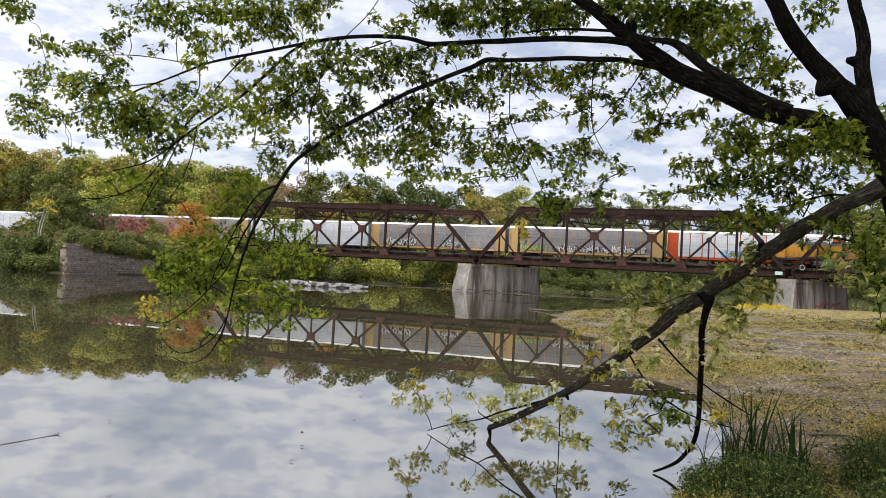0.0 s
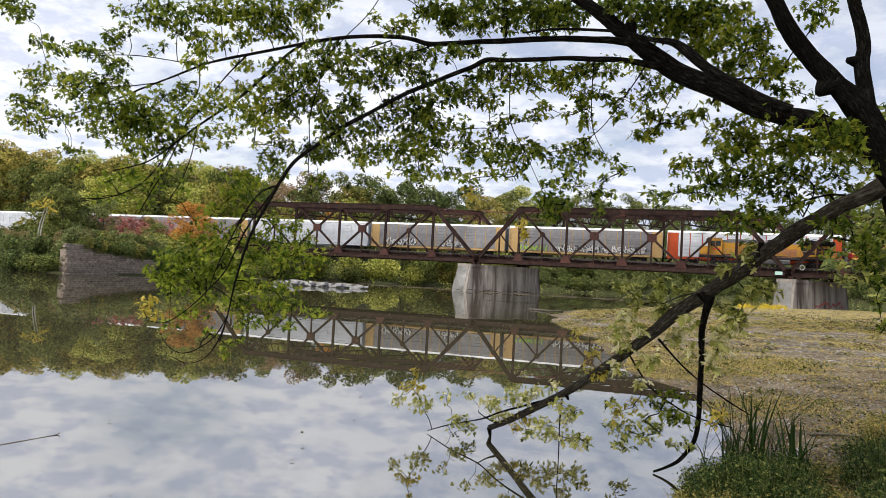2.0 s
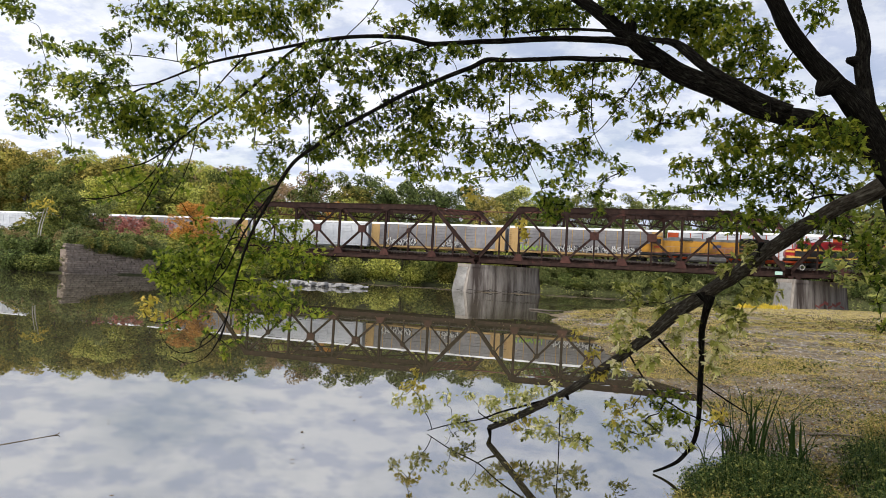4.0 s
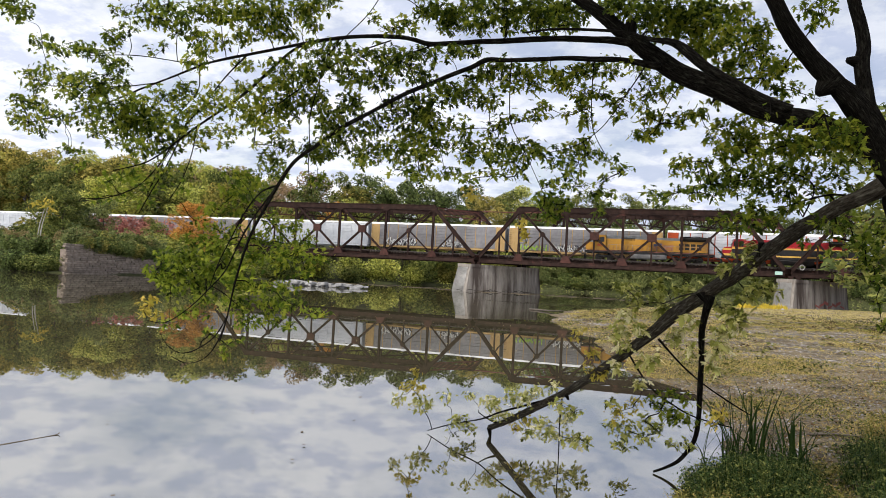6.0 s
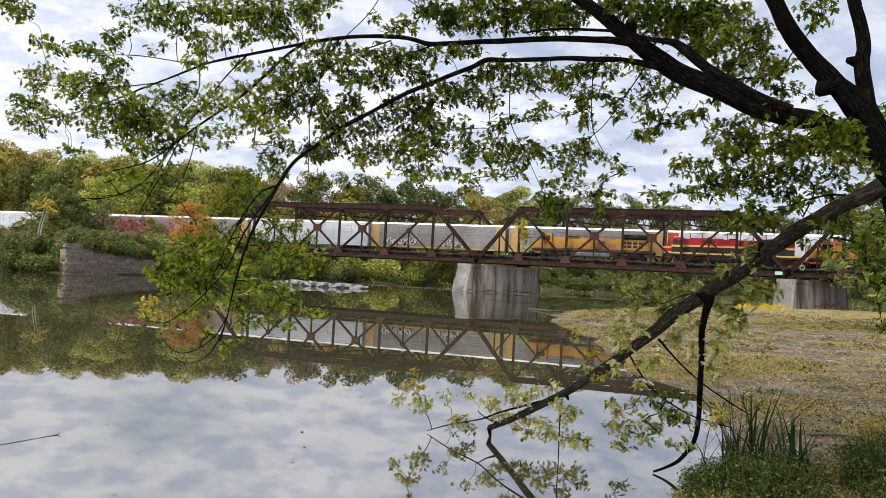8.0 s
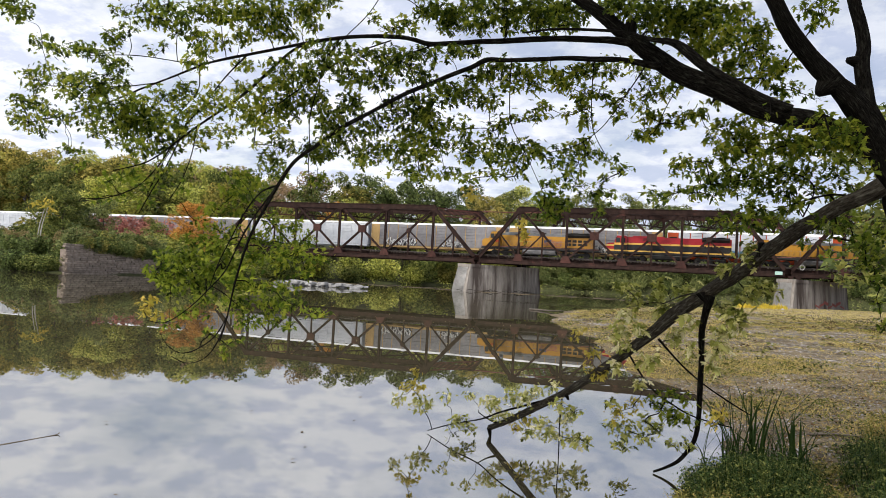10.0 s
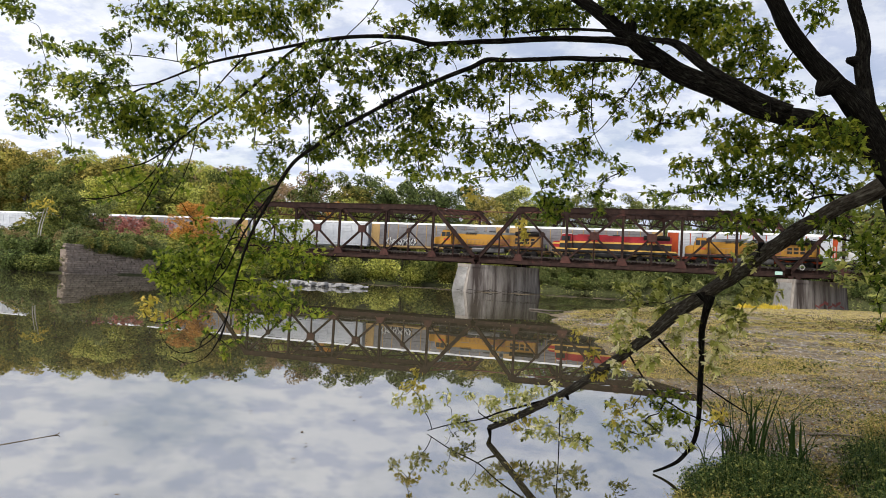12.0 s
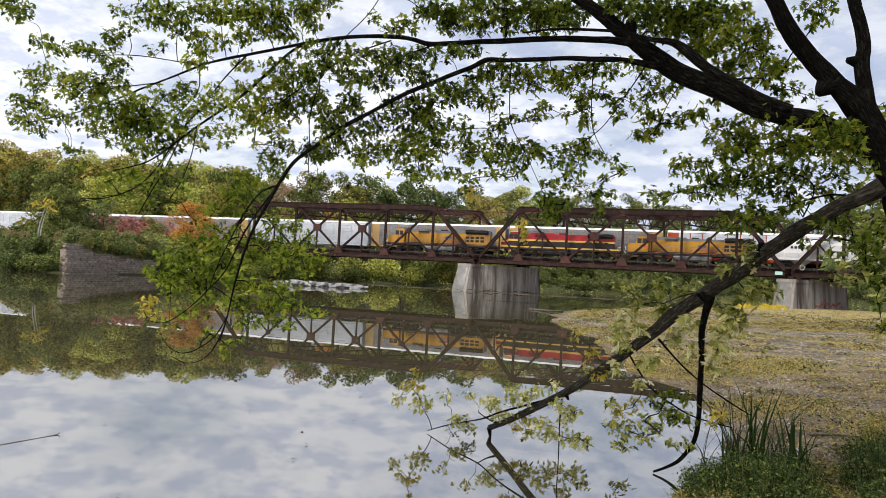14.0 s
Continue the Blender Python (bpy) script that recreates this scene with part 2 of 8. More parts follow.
def tube_uv(F, pts, rad, seg):
    """Bark coordinates in metres: round the limb and along it."""
    run = [0.0]
    for a, b in zip(pts, pts[1:]):
        run.append(run[-1] + (b - a).length)
    uv = []
    n = len(pts) - 1
    for f in range(n * seg):
        i, k = divmod(f, seg)
        r = 2 * math.pi * rad[0] / seg
        uv += [(k * r, run[i]), ((k + 1) * r, run[i]), ((k + 1) * r, run[i + 1]), (k * r, run[i + 1])]
    for f in F[n * seg:]:
        uv += [(0.0, 0.0)] * len(f)
    return uv


# ---- ground and river ----
FAR_SHORE = [(-420, -120), (-200, -75), (-110, -56), (-58, -47.5), (-47.5, -47), (-46.5, -31), (-44, -14), (-38, 4), (-29, 26), (-24, 46), (-6, 58),
             (20, 68), (60, 78), (130, 92), (420, 150)]
NEAR_SHORE = [(-300, -420), (-40, -190), (10, -140), (28, -122.5), (32.4, -115.5), (33.6, -111.4), (34.1, -108.5), (33.9, -102.6), (31.8, -98.3), (29.9, -88),
              (26.6, -78), (24.6, -68), (25.2, -58), (29, -42), (35, -27), (44, -9), (53, 11), (69, 17), (120, 27), (420, 60)]
FAR_LAND = FAR_SHORE + [(3000, 400), (3000, 3000), (-3000, 3000), (-3000, -300)]
NEAR_LAND = NEAR_SHORE + [(3000, 200), (3000, -3000), (-1500, -3000)]


def signed(poly, X, Y):
    """Distance to the polygon's edge, positive inside."""
    d2 = np.full(X.shape, 1e12)
    inside = np.zeros(X.shape, bool)
    n = len(poly)
    for i in range(n):
        (ax, ay), (bx, by) = poly[i], poly[(i + 1) % n]
        ex, ey = bx - ax, by - ay
        t = np.clip(((X - ax) * ex + (Y - ay) * ey) / (ex * ex + ey * ey), 0, 1)
        d2 = np.minimum(d2, (X - ax - t * ex) ** 2 + (Y - ay - t * ey) ** 2)
        cross = ((ay > Y) != (by > Y)) & (X < (bx - ax) * (Y - ay) / (by - ay + 1e-12) + ax)
        inside ^= cross
    d = np.sqrt(d2)
    return np.where(inside, d, -d)


def lump(X, Y, s):
    return (np.sin(X * s + 1.3 * np.sin(Y * s * 0.7)) + np.sin(Y * s * 1.31 + 1.7 * np.sin(X * s * 0.53 + 1)) + np.sin((X + Y) * s * 0.83 + 2)) / 3


RAIL_Z = 6.9          # top of rail


def height(X, Y):
    X, Y = np.asarray(X, float), np.asarray(Y, float)
    df, dn = signed(FAR_LAND, X, Y), signed(NEAR_LAND, X, Y)
    df = df + 1.2 * lump(X, Y, 0.35)
    far_off = np.clip((Y + 100) / 25, 0.12, 1)
    dn = dn + far_off * (0.35 * lump(X, Y, 1.1) + 0.8 * lump(X, Y, 0.21)) + 0.07 * lump(X, Y, 3.3)
    far = np.interp(df, [-6, 0, 1.5, 6, 14, 40, 120, 400], [-1.6, -0.05, 0.7, 1.8, 3.2, 5.0, 6.5, 10.0])
    near = np.interp(dn, [-8, -1.5, 0, 1.2, 5, 14, 60, 400], [-1.6, -0.35, -0.02, 0.13, 0.32, 0.45, 0.9, 3.0])
    # the bank rises towards the foot of the near tree
    rise = np.clip(1 - np.hypot((X - 37.5) / 8.0, (Y + 120) / 9.0), 0, 1)
    near = near + np.where(dn > 0, 1, 0) * np.clip(dn / 2.0, 0, 1) * 0.95 * rise ** 0.7
    far = far + 18 * np.clip((Y - 32) / 150, 0, 1) * np.clip(df / 12, 0, 1)
    z = np.maximum(far, near)
    # railway embankment beyond the left end of the bridge and beyond the right one
    side = np.clip(1 - (np.abs(Y - 4.7) - 6.5) / 9.0, 0, 1)
    endl = np.clip((-56.0 - X) / 4, 0, 1)
    endr = np.clip((X - 112.0) / 6, 0, 1)
    z = np.maximum(z, (RAIL_Z - 0.55) * side * np.maximum(endl, endr) - 0.1 * (1 - side))
    z = z + 0.03 * lump(X, Y, 2.7) + 0.05 * lump(X, Y, 0.9)
    return z


def spaced(breaks):
    out = []
    for a, b, s in breaks:
        out += list(np.arange(a, b, s))
    return np.array(out + [breaks[-1][1]])


def sheet(name, gx, gy, zf, mat):
    X, Y = np.meshgrid(gx, gy)
    Z = zf(X, Y)
    nx, ny = len(gx), len(gy)
    V = np.stack([X.ravel(), Y.ravel(), Z.ravel()], 1)
    i = np.arange(nx * ny).reshape(ny, nx)
    F = np.stack([i[:-1, :-1], i[:-1, 1:], i[1:, 1:], i[1:, :-1]], -1).reshape(-1, 4)
    me = bpy.data.meshes.new(name)
    me.from_pydata(V.tolist(), [], F.tolist())
    me.polygons.foreach_set("use_smooth", [True] * len(me.polygons))
    me.materials.append(mat)
    return new(name, me)


SOIL = material("bank_soil_and_dry_grass", (0.040, 0.030, 0.018), (0.165, 0.128, 0.075), 1.6, 0.95, bump=1.0, hard=0.09, stain=(0.165, 0.140, 0.108), stain_at=0.60, detail=12, fine=0.5)
UNDERGROWTH = material("woodland_undergrowth", (0.022, 0.028, 0.010), (0.075, 0.080, 0.030), 0.8, 0.95, bump=1.0, stain=(0.11, 0.09, 0.055), stain_at=0.62, detail=12, fine=0.5)
ground = sheet("ground", spaced([(-2500, -300, 220), (-300, -150, 10), (-150, -80, 3), (-80, 20, 1.6), (20, 52, 0.4), (52, 130, 2), (130, 300, 10), (300, 2600, 230)]),
               spaced([(-1500, -200, 130), (-200, -124, 4), (-124, -92, 0.4), (-92, 90, 1.2), (90, 300, 8), (300, 2700, 200)]), height, SOIL)
ground.data.materials.append(UNDERGROWTH)
cen = np.array([p.center[:2] for p in ground.data.polygons])
ground.data.polygons.foreach_set("material_index", (signed(FAR_LAND, cen[:, 0], cen[:, 1]) > -2.5).astype(np.int32))
tagged(ground, "uneven river bank of gravel, soil and dry grass", "ground", kind="structure")
water = sheet("water", np.array([-1500, -300, -100, 0, 60, 150, 400, 1500.0]), np.array([-1500, -300, -120, -60, 0, 60, 150, 400.0]), lambda X, Y: X * 0, WATER)
tagged(water, "calm brown-green river water with clear reflections", "water", kind="structure")


# ---- bridge ----
CHORD_Z, TOP_Z = 6.37, 15.2
WIDE, SKEW = 8.73, 0.753


def truss_span(x0, panels, mirror=False):
    """One through-truss span: x0 is its left bearing on the near truss, panels the six panel lengths."""
    span = empty("truss_span", pose(x0, 0, 0), "rusted brown riveted steel through-truss railway bridge span", "bridge span", "bridge spans")
    xs = [0]
    for p in panels:
        xs.append(xs[-1] + p)

    def one(name, a, b, w, h, mat=RUST, up=(0, 0, 1), label=""):
        bm = bmesh.new()
        add_beam(bm, a, b, w, h, up)
        return part(name, bm, mat, span, label)

    def plate(c, sx, sz, mat=RUST_RED, sy=0.5, taper=None):
        bm = bmesh.new()
        k = 0.28
        pts = [(-sx, -sz + k), (-sx + k, -sz), (sx - k, -sz), (sx, -sz + k), (sx, sz - k), (sx - k, sz), (-sx + k, sz), (-sx, sz - k)]
        if taper:
            pts = [(-sx, -sz), (0, -sz), (sx, -sz), (sx, -sz + k), (sx * taper, sz), (0, sz), (-sx * taper, sz), (-sx, -sz + k)]
        lo = [bm.verts.new((c[0] + x, c[1] - sy / 2, c[2] + z)) for x, z in pts]
        hi = [bm.verts.new((c[0] + x, c[1] + sy / 2, c[2] + z)) for x, z in pts]
        bm.faces.new(lo)
        bm.faces.new(hi[::-1])
        for i in range(8):
            bm.faces.new((lo[(i + 1) % 8], lo[i], hi[i], hi[(i + 1) % 8]))
        bmesh.ops.recalc_face_normals(bm, faces=bm.faces)
        return part("gusset_plate", bm, mat, span, "reddish rusted gusset plate")

    zb, zt = CHORD_Z, TOP_Z
    for y in (0.0, WIDE):
        o = y * SKEW
        B = [Vector((x + o, y, zb)) for x in xs]
        T = [Vector((x + o, y, zt)) for x in xs]
        M = lambda a, b: (a + b) / 2
        one("bottom_chord", B[0] + Vector((0, 0, -0.70)), B[6] + Vector((0, 0, -0.70)), 0.42, 0.75)
        one("top_chord", T[1] + Vector((-0.3, 0, 0)), T[5] + Vector((0.3, 0, 0)), 0.62, 0.95)
        one("end_post", B[0], T[1], 0.60, 0.62)
        one("end_post", B[6], T[5], 0.60, 0.62)
        for i in range(1, 6):
            one("post", B[i], T[i], 0.38, 0.40, up=(1, 0, 0))
        # main diagonals fall towards midspan, crossed in the two middle panels
        for a, b, full in ((T[1], B[2], 1), (T[5], B[4], 1), (T[2], B[3], 1), (T[4], B[3], 1), (B[2], T[3], 1), (B[4], T[3], 1)):
            one("diagonal", a, b, 0.34, 0.36)
        for i in range(6):
            if i in (0, 5):
                a, b = (B[0], T[1]) if i == 0 else (B[6], T[5])
            elif i in (1, 4):
                a, b = (T[1], B[2]) if i == 1 else (T[5], B[4])
            else:
                a, b = (T[i], B[i + 1]) if i == 2 else (B[i], T[i + 1])
            c = M(a, b)
            one("hanger", Vector((c.x, y, zb)), c, 0.24, 0.26, up=(1, 0, 0))
            if i in (0, 1, 4, 5):
                t = B[1] if i in (0, 1) else B[5]
                one("sub_strut", c, t, 0.22, 0.24)
                plate(c, 0.42, 0.42, RUST)
            else:
                plate(c, 0.78, 0.70, RUST_RED if y == 0 else RUST)
        for i in range(1, 6):
            plate(B[i] + Vector((0, 0, 0.12)), 0.90, 0.62, taper=0.5)
        for i in range(1, 6):
            plate(T[i] + Vector((0, 0, -0.25)), 0.7, 0.55, RUST)
    # floor: cross beams, stringers, ties, rails
    for k in range(0, 13):
        x = xs[k // 2] if k % 2 == 0 else (xs[k // 2] + xs[k // 2 + 1]) / 2
        one("floor_beam", (x, 0, zb - 0.15), (x + WIDE * SKEW, WIDE, zb - 0.15), 0.35, 0.85)
    L = xs[6]
    for ty in (2.35, 6.45):
        for g in (-0.95, 0.95):
            one("stringer", ((ty + g) * SKEW, ty + g, zb - 0.10), (L + (ty + g) * SKEW, ty + g, zb - 0.10), 0.28, 0.5)
    # top bracing: portals at both ends, struts with lattice at each post
    for i in (1, 5):
        sgn = -1 if i == 1 else 1
        p0, p1 = (xs[0], xs[1]) if i == 1 else (xs[6], xs[5])
        for f in (0.0, 0.17):
            x, z = p1 + (p0 - p1) * f, zt + (zb - zt) * f
            one("portal_strut", (x, 0, z), (x + WIDE * SKEW, WIDE, z), 0.2, 0.2, RUST_LIGHT)
        bm = bmesh.new()
        n = 8
        for k in range(n):
            f, g = 0.0, 0.17
            y0, y1 = WIDE * (k + 0.2) / n, WIDE * (k + 0.75) / n
            xa, za = p1 + (p0 - p1) * f, zt + (zb - zt) * f
            xb, zb2 = p1 + (p0 - p1) * g, zt + (zb - zt) * g
            add_beam(bm, (xa + y0 * SKEW, y0, za), (xb + y1 * SKEW, y1, zb2), 0.11, 0.11)
        part("portal_lattice", bm, RUST_LIGHT, span)
    for i in (2, 3, 4):
        for dz in (0.0, -1.9):
            one("sway_strut", (xs[i], 0, zt + dz), (xs[i] + WIDE * SKEW, WIDE, zt + dz), 0.22, 0.22)
        bm = bmesh.new()
        n = 12
        for k in range(n):
            za, zc = (zt, zt - 1.9) if k % 2 else (zt - 1.9, zt)
            y0, y1 = WIDE * k / n, WIDE * (k + 1) / n
            add_beam(bm, (xs[i] + y0 * SKEW, y0, za), (xs[i] + y1 * SKEW, y1, zc), 0.11, 0.11)
        part("sway_lattice", bm, RUST, span)
    for i in range(1, 5):
        a, b = xs[i], xs[i + 1]
        for p, q in (((a, 0), (b + WIDE * SKEW, WIDE)), ((b, 0), (a + WIDE * SKEW, WIDE))):
            one("top_lateral", (*p, zt - 0.1), (*q, zt - 0.1), 0.14, 0.16)
    return span, xs


G = 0.51
LEFT = [8.22, 9.63, 9.78, 9.78, 9.63, 8.22]
RIGHT = [7.19, 8.46, 9.55, 9.55, 8.46, 7.19]
truss_span(-G - sum(LEFT), LEFT)
truss_span(G, RIGHT)
truss_span(3 * G + sum(RIGHT), RIGHT)
BR0, BR1 = -G - sum(LEFT), 3 * G + 2 * sum(RIGHT)

bm = bmesh.new()
add_cyl(bm, (-G - LEFT[5] + WIDE * SKEW, WIDE, TOP_Z + 0.3), (G + RIGHT[0] + WIDE * SKEW, WIDE, TOP_Z + 0.3), 0.09, seg=8)
tagged(part("tie_rod", bm, RUST_LIGHT), "rusted rod joining the tops of two bridge spans", "rod")

# track: timber ties and rails run on across the spans and over both banks
for ty, nm in ((2.35, "near"), (6.45, "far")):
    for g in (-0.7175, 0.7175):
        bm = bmesh.new()
        for w, h, z in ((0.15, 0.025, 0.0125), (0.03, 0.13, 0.09), (0.075, 0.04, 0.155)):
            add_box(bm, (0, 0, z), (560, w, h))
        r = part("rail", bm, RAIL)
        r.matrix_world = pose(-60, ty + g, RAIL_Z - 0.175)
        tagged(r, "worn steel railway rail on timber ties", "rail", "rails", "structure")
    xs = np.arange(-150, 118, 0.55)
    bm = bmesh.new()
    for i, x in enumerate(xs):
        add_box(bm, (x + ty * SKEW, ty, RAIL_Z - 0.29), (0.22, 2.75 + 0.5 * ((i * 7919) % 13 == 0), 0.23))
    tagged(part("ties", bm, TIE), "weathered timber railway ties", "railway ties", "ties", "stuff")


def pier(x, ground_z, scour):
    """A tall tapered concrete pier with a cut nose towards the water, set along the skew."""
    p = empty("bridge_pier", pose(x, 0, 0), "grey stained concrete bridge pier with a wedge nose", "bridge pier", "bridge piers")
    d = Vector((SKEW, 1, 0)).normalized()
    n = Vector((d.y, -d.x, 0))
    bm = bmesh.new()

    def ring(z, a, b, w):
        c = Vector((0, 0, z))
        return [bm.verts.new(c + d * s + n * o) for s, o in ((a - w * 0.55, 0), (a + w * 0.6, w), (b - 0.5, w), (b, w * 0.6), (b, -w * 0.6), (b - 0.5, -w), (a + w * 0.6, -w))]

    rings = [ring(ground_z, -4.6, 15.3, 1.72), ring(1.0, -4.1, 15.05, 1.62), ring(CHORD_Z - 2.0, -3.3, 14.7, 1.45)]
    rings_c = [[v.co.copy() for v in r] for r in rings]
    for a, b in zip(rings, rings[1:]):
        for i in range(7):
            bm.faces.new((a[i], a[(i + 1) % 7], b[(i + 1) % 7], b[i]))
    bm.faces.new(rings[-1])
    bmesh.ops.recalc_face_normals(bm, faces=bm.faces)
    part("shaft", bm, CONCRETE, p)
    # pale skin added over the nose faces, painting in their lighter, sunlit side
    bm = bmesh.new()
    for side in (1, 6):
        col = [(Vector(r[0]), Vector(r[0]).lerp(Vector(r[side]), 0.8)) for r in rings_c]
        nn = (col[0][1] - col[0][0]).cross(Vector((0, 0, 1))).normalized() * (0.03 if side == 1 else -0.03)
        q = [[bm.verts.new(v + nn) for v in c] for c in col] 
        for u, v in zip(q, q[1:]):
            bm.faces.new((u[0], u[1], v[1], v[0]))
    bmesh.ops.solidify(bm, geom=bm.faces[:], thickness=0.02)
    part("nose_facing", bm, CAP, p, "pale skin with the nose's light side put into colour")
    bm = bmesh.new()
    a, b = ring(CHORD_Z - 2.0, -3.35, 14.75, 1.52), ring(CHORD_Z - 1.45, -3.35, 14.75, 1.52)
    bm.faces.new(a[::-1])
    bm.faces.new(b)
    for i in range(7):
        bm.faces.new((a[i], a[(i + 1) % 7], b[(i + 1) % 7], b[i]))
    bmesh.ops.recalc_face_normals(bm, faces=bm.faces)
    part("cap", bm, CONCRETE, p)
    for y in (0, WIDE):
        for s in (-1, 1):
            bm = bmesh.new()
            add_box(bm, (y * SKEW + s * G, y, CHORD_Z - 1.22), (0.7, 0.8, 0.50), bevel=0.04)
            part("bearing", bm, RUST, p, "rusted bearing shoe")
    return p


pier(0, -1.6, True)
second = pier(2 * G + sum(RIGHT) + 0.9, -0.3, False)
pier(BR0 - G, -0.5, False)
pier(BR1 + G, -0.5, False)


# ---- rolling stock ----
NEAR_TRACK, FAR_TRACK = 2.35, 6.6
GREY_PANEL = material("weathered_galvanised_panel", (0.165, 0.163, 0.175), (0.265, 0.262, 0.275), 1.2, 0.6, 0.2, 0.1, stain=(0.27, 0.24, 0.21), stain_at=0.62, per_object=0.07)
WHITE_PANEL = material("white_painted_panel", (0.4576, 0.4895, 0.5400), (0.6336, 0.6586, 0.7020), 1.0, 0.55, 0.1, 0.1, stain=(0.3960, 0.3738, 0.3600), stain_at=0.67, per_object=0.05)
ROOF_WHITE = material("white_car_roof", (0.62, 0.63, 0.65), (0.82, 0.83, 0.84), 0.8, 0.6, 0.1, 0.1, stain=(0.5, 0.47, 0.44), stain_at=0.66)
TAN = material("faded_yellow_steel", (0.33, 0.215, 0.085), (0.46, 0.315, 0.145), 1.2, 0.65, 0, 0.1, stain=(0.25, 0.13, 0.06), stain_at=0.64)
ORANGE_RED = material("orange_red_steel", (0.3360, 0.0480, 0.0160), (0.4480, 0.0800, 0.0240), 1.2, 0.6, 0, 0.1, stain=(0.1760, 0.0400, 0.0240), stain_at=0.66)
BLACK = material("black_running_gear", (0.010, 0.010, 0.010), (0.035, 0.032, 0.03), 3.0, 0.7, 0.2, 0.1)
TREAD = material("worn_wheel_steel", (0.018, 0.016, 0.015), (0.06, 0.054, 0.05), 4.0, 0.6, 0.3)
ARMOUR = material("locomotive_yellow", (0.3168, 0.1554, 0.0176), (0.4176, 0.2146, 0.0280), 0.9, 0.4, 0, 0.05, stain=(0.1944, 0.1036, 0.0320), stain_at=0.58, coat=0.2)
LOCO_GREY = material("locomotive_grey", (0.10, 0.105, 0.11), (0.19, 0.195, 0.20), 1.2, 0.5, 0, 0.05, stain=(0.07, 0.065, 0.06), stain_at=0.62)
LOCO_RED = material("locomotive_red", (0.2160, 0.0089, 0.0144), (0.3024, 0.0185, 0.0240), 1.0, 0.4, 0, 0.05, coat=0.2)
LOCO_BLACK = material("locomotive_black", (0.012, 0.012, 0.012), (0.03, 0.028, 0.028), 1.5, 0.5, 0, 0.05)
STRIPE = material("stripe_yellow", (0.4960, 0.2880, 0.0560), (0.5920, 0.3680, 0.0960), 1.5, 0.4)
TANK_GREY = material("fuel_tank_grey", (0.10, 0.10, 0.105), (0.24, 0.24, 0.245), 1.2, 0.5, 0.1, stain=(0.12, 0.10, 0.09), stain_at=0.60)
HOPPER = material("pale_grey_hopper", (0.50, 0.50, 0.50), (0.66, 0.66, 0.66), 0.8, 0.6, 0, 0.05, stain=(0.38, 0.35, 0.32), stain_at=0.64)
PAINT_BLUE = material("sprayed_blue", (0.05, 0.20, 0.40), (0.25, 0.55, 0.72), 5.0, 0.6)
PAINT_WHITE = material("sprayed_white", (0.55, 0.55, 0.55), (0.8, 0.8, 0.8), 5.0, 0.6)
PAINT_GREEN = material("sprayed_green", (0.20, 0.38, 0.04), (0.42, 0.58, 0.10), 5.0, 0.6)
PAINT_BLACK = material("sprayed_black", (0.015, 0.015, 0.02), (0.05, 0.05, 0.06), 5.0, 0.6)
FLAG_RED = material("flag_red", (0.40, 0.03, 0.03), (0.5, 0.05, 0.04), 2.0, 0.5)
FLAG_BLUE = material("faded_flag_blue", (0.05, 0.055, 0.10), (0.09, 0.09, 0.15), 2.0, 0.6)
FLAG_FADED = material("faded_flag_red", (0.22, 0.075, 0.055), (0.34, 0.14, 0.10), 2.0, 0.6)


def glass_material():
    m = bpy.data.materials.new("dark_cab_glass")
    m.use_nodes = True
    b = m.node_tree.nodes["Principled BSDF"]
    b.inputs["Base Color"].default_value = (0.012, 0.014, 0.016, 1)
    b.inputs["Roughness"].default_value = 0.06
    return m


GLASS = glass_material()
WHEEL_R = 0.50
wheelsets = []      # (wheelset, its place in the truck)


def boxes(name, rows, mat, parent, label="", bevel=0.02):
    bm = bmesh.new()
    for c, s in rows:
        add_box(bm, c, s, bevel=bevel)
    return part(name, bm, mat, parent, label)


def truck(parent, x, axles, gap, turning=False):
    """A bogie: two side frames with journal boxes, a bolster, and its wheelsets."""
    bm = bmesh.new()
    half = gap * (axles - 1) / 2
    for s in (-1, 1):
        add_box(bm, (0, s * 1.0, 0.62), (2 * half + 0.5, 0.14, 0.28), bevel=0.05)
        for k in range(axles):
            add_box(bm, (-half + k * gap, s * 1.04, WHEEL_R), (0.34, 0.2, 0.34), bevel=0.04)
        for k in range(axles - 1):
            add_cyl(bm, (-half + (k + 0.5) * gap, s * 1.02, 0.35), (-half + (k + 0.5) * gap, s * 1.02, 0.85), 0.13, seg=8)
    add_box(bm, (0, 0, 0.75), (0.5, 2.0, 0.3), bevel=0.03)
    t = part("truck", bm, BLACK, parent)
    t.matrix_local = pose(x, 0, 0)
    first = None
    for k in range(axles):
        place = (-half + k * gap, 0, WHEEL_R)
        if first is None:
            bm = bmesh.new()
            for s in (-1, 1):
                add_cyl(bm, (0, s * 0.68, 0), (0, s * 0.80, 0), WHEEL_R, seg=20)
                add_cyl(bm, (0, s * 0.655, 0), (0, s * 0.685, 0), WHEEL_R + 0.03, seg=20)
                add_box(bm, (0.25, s * 0.81, 0), (0.12, 0.02, 0.12))
            add_cyl(bm, (0, -1.05, 0), (0, 1.05, 0), 0.09, seg=10)
            first = w = part("wheelset", bm, TREAD, t)
        else:
            w = new("wheelset", first.data)
            w.parent = t
        w.matrix_local = pose(*place)
        if turning:
            wheelsets.append((w, place))
    return t


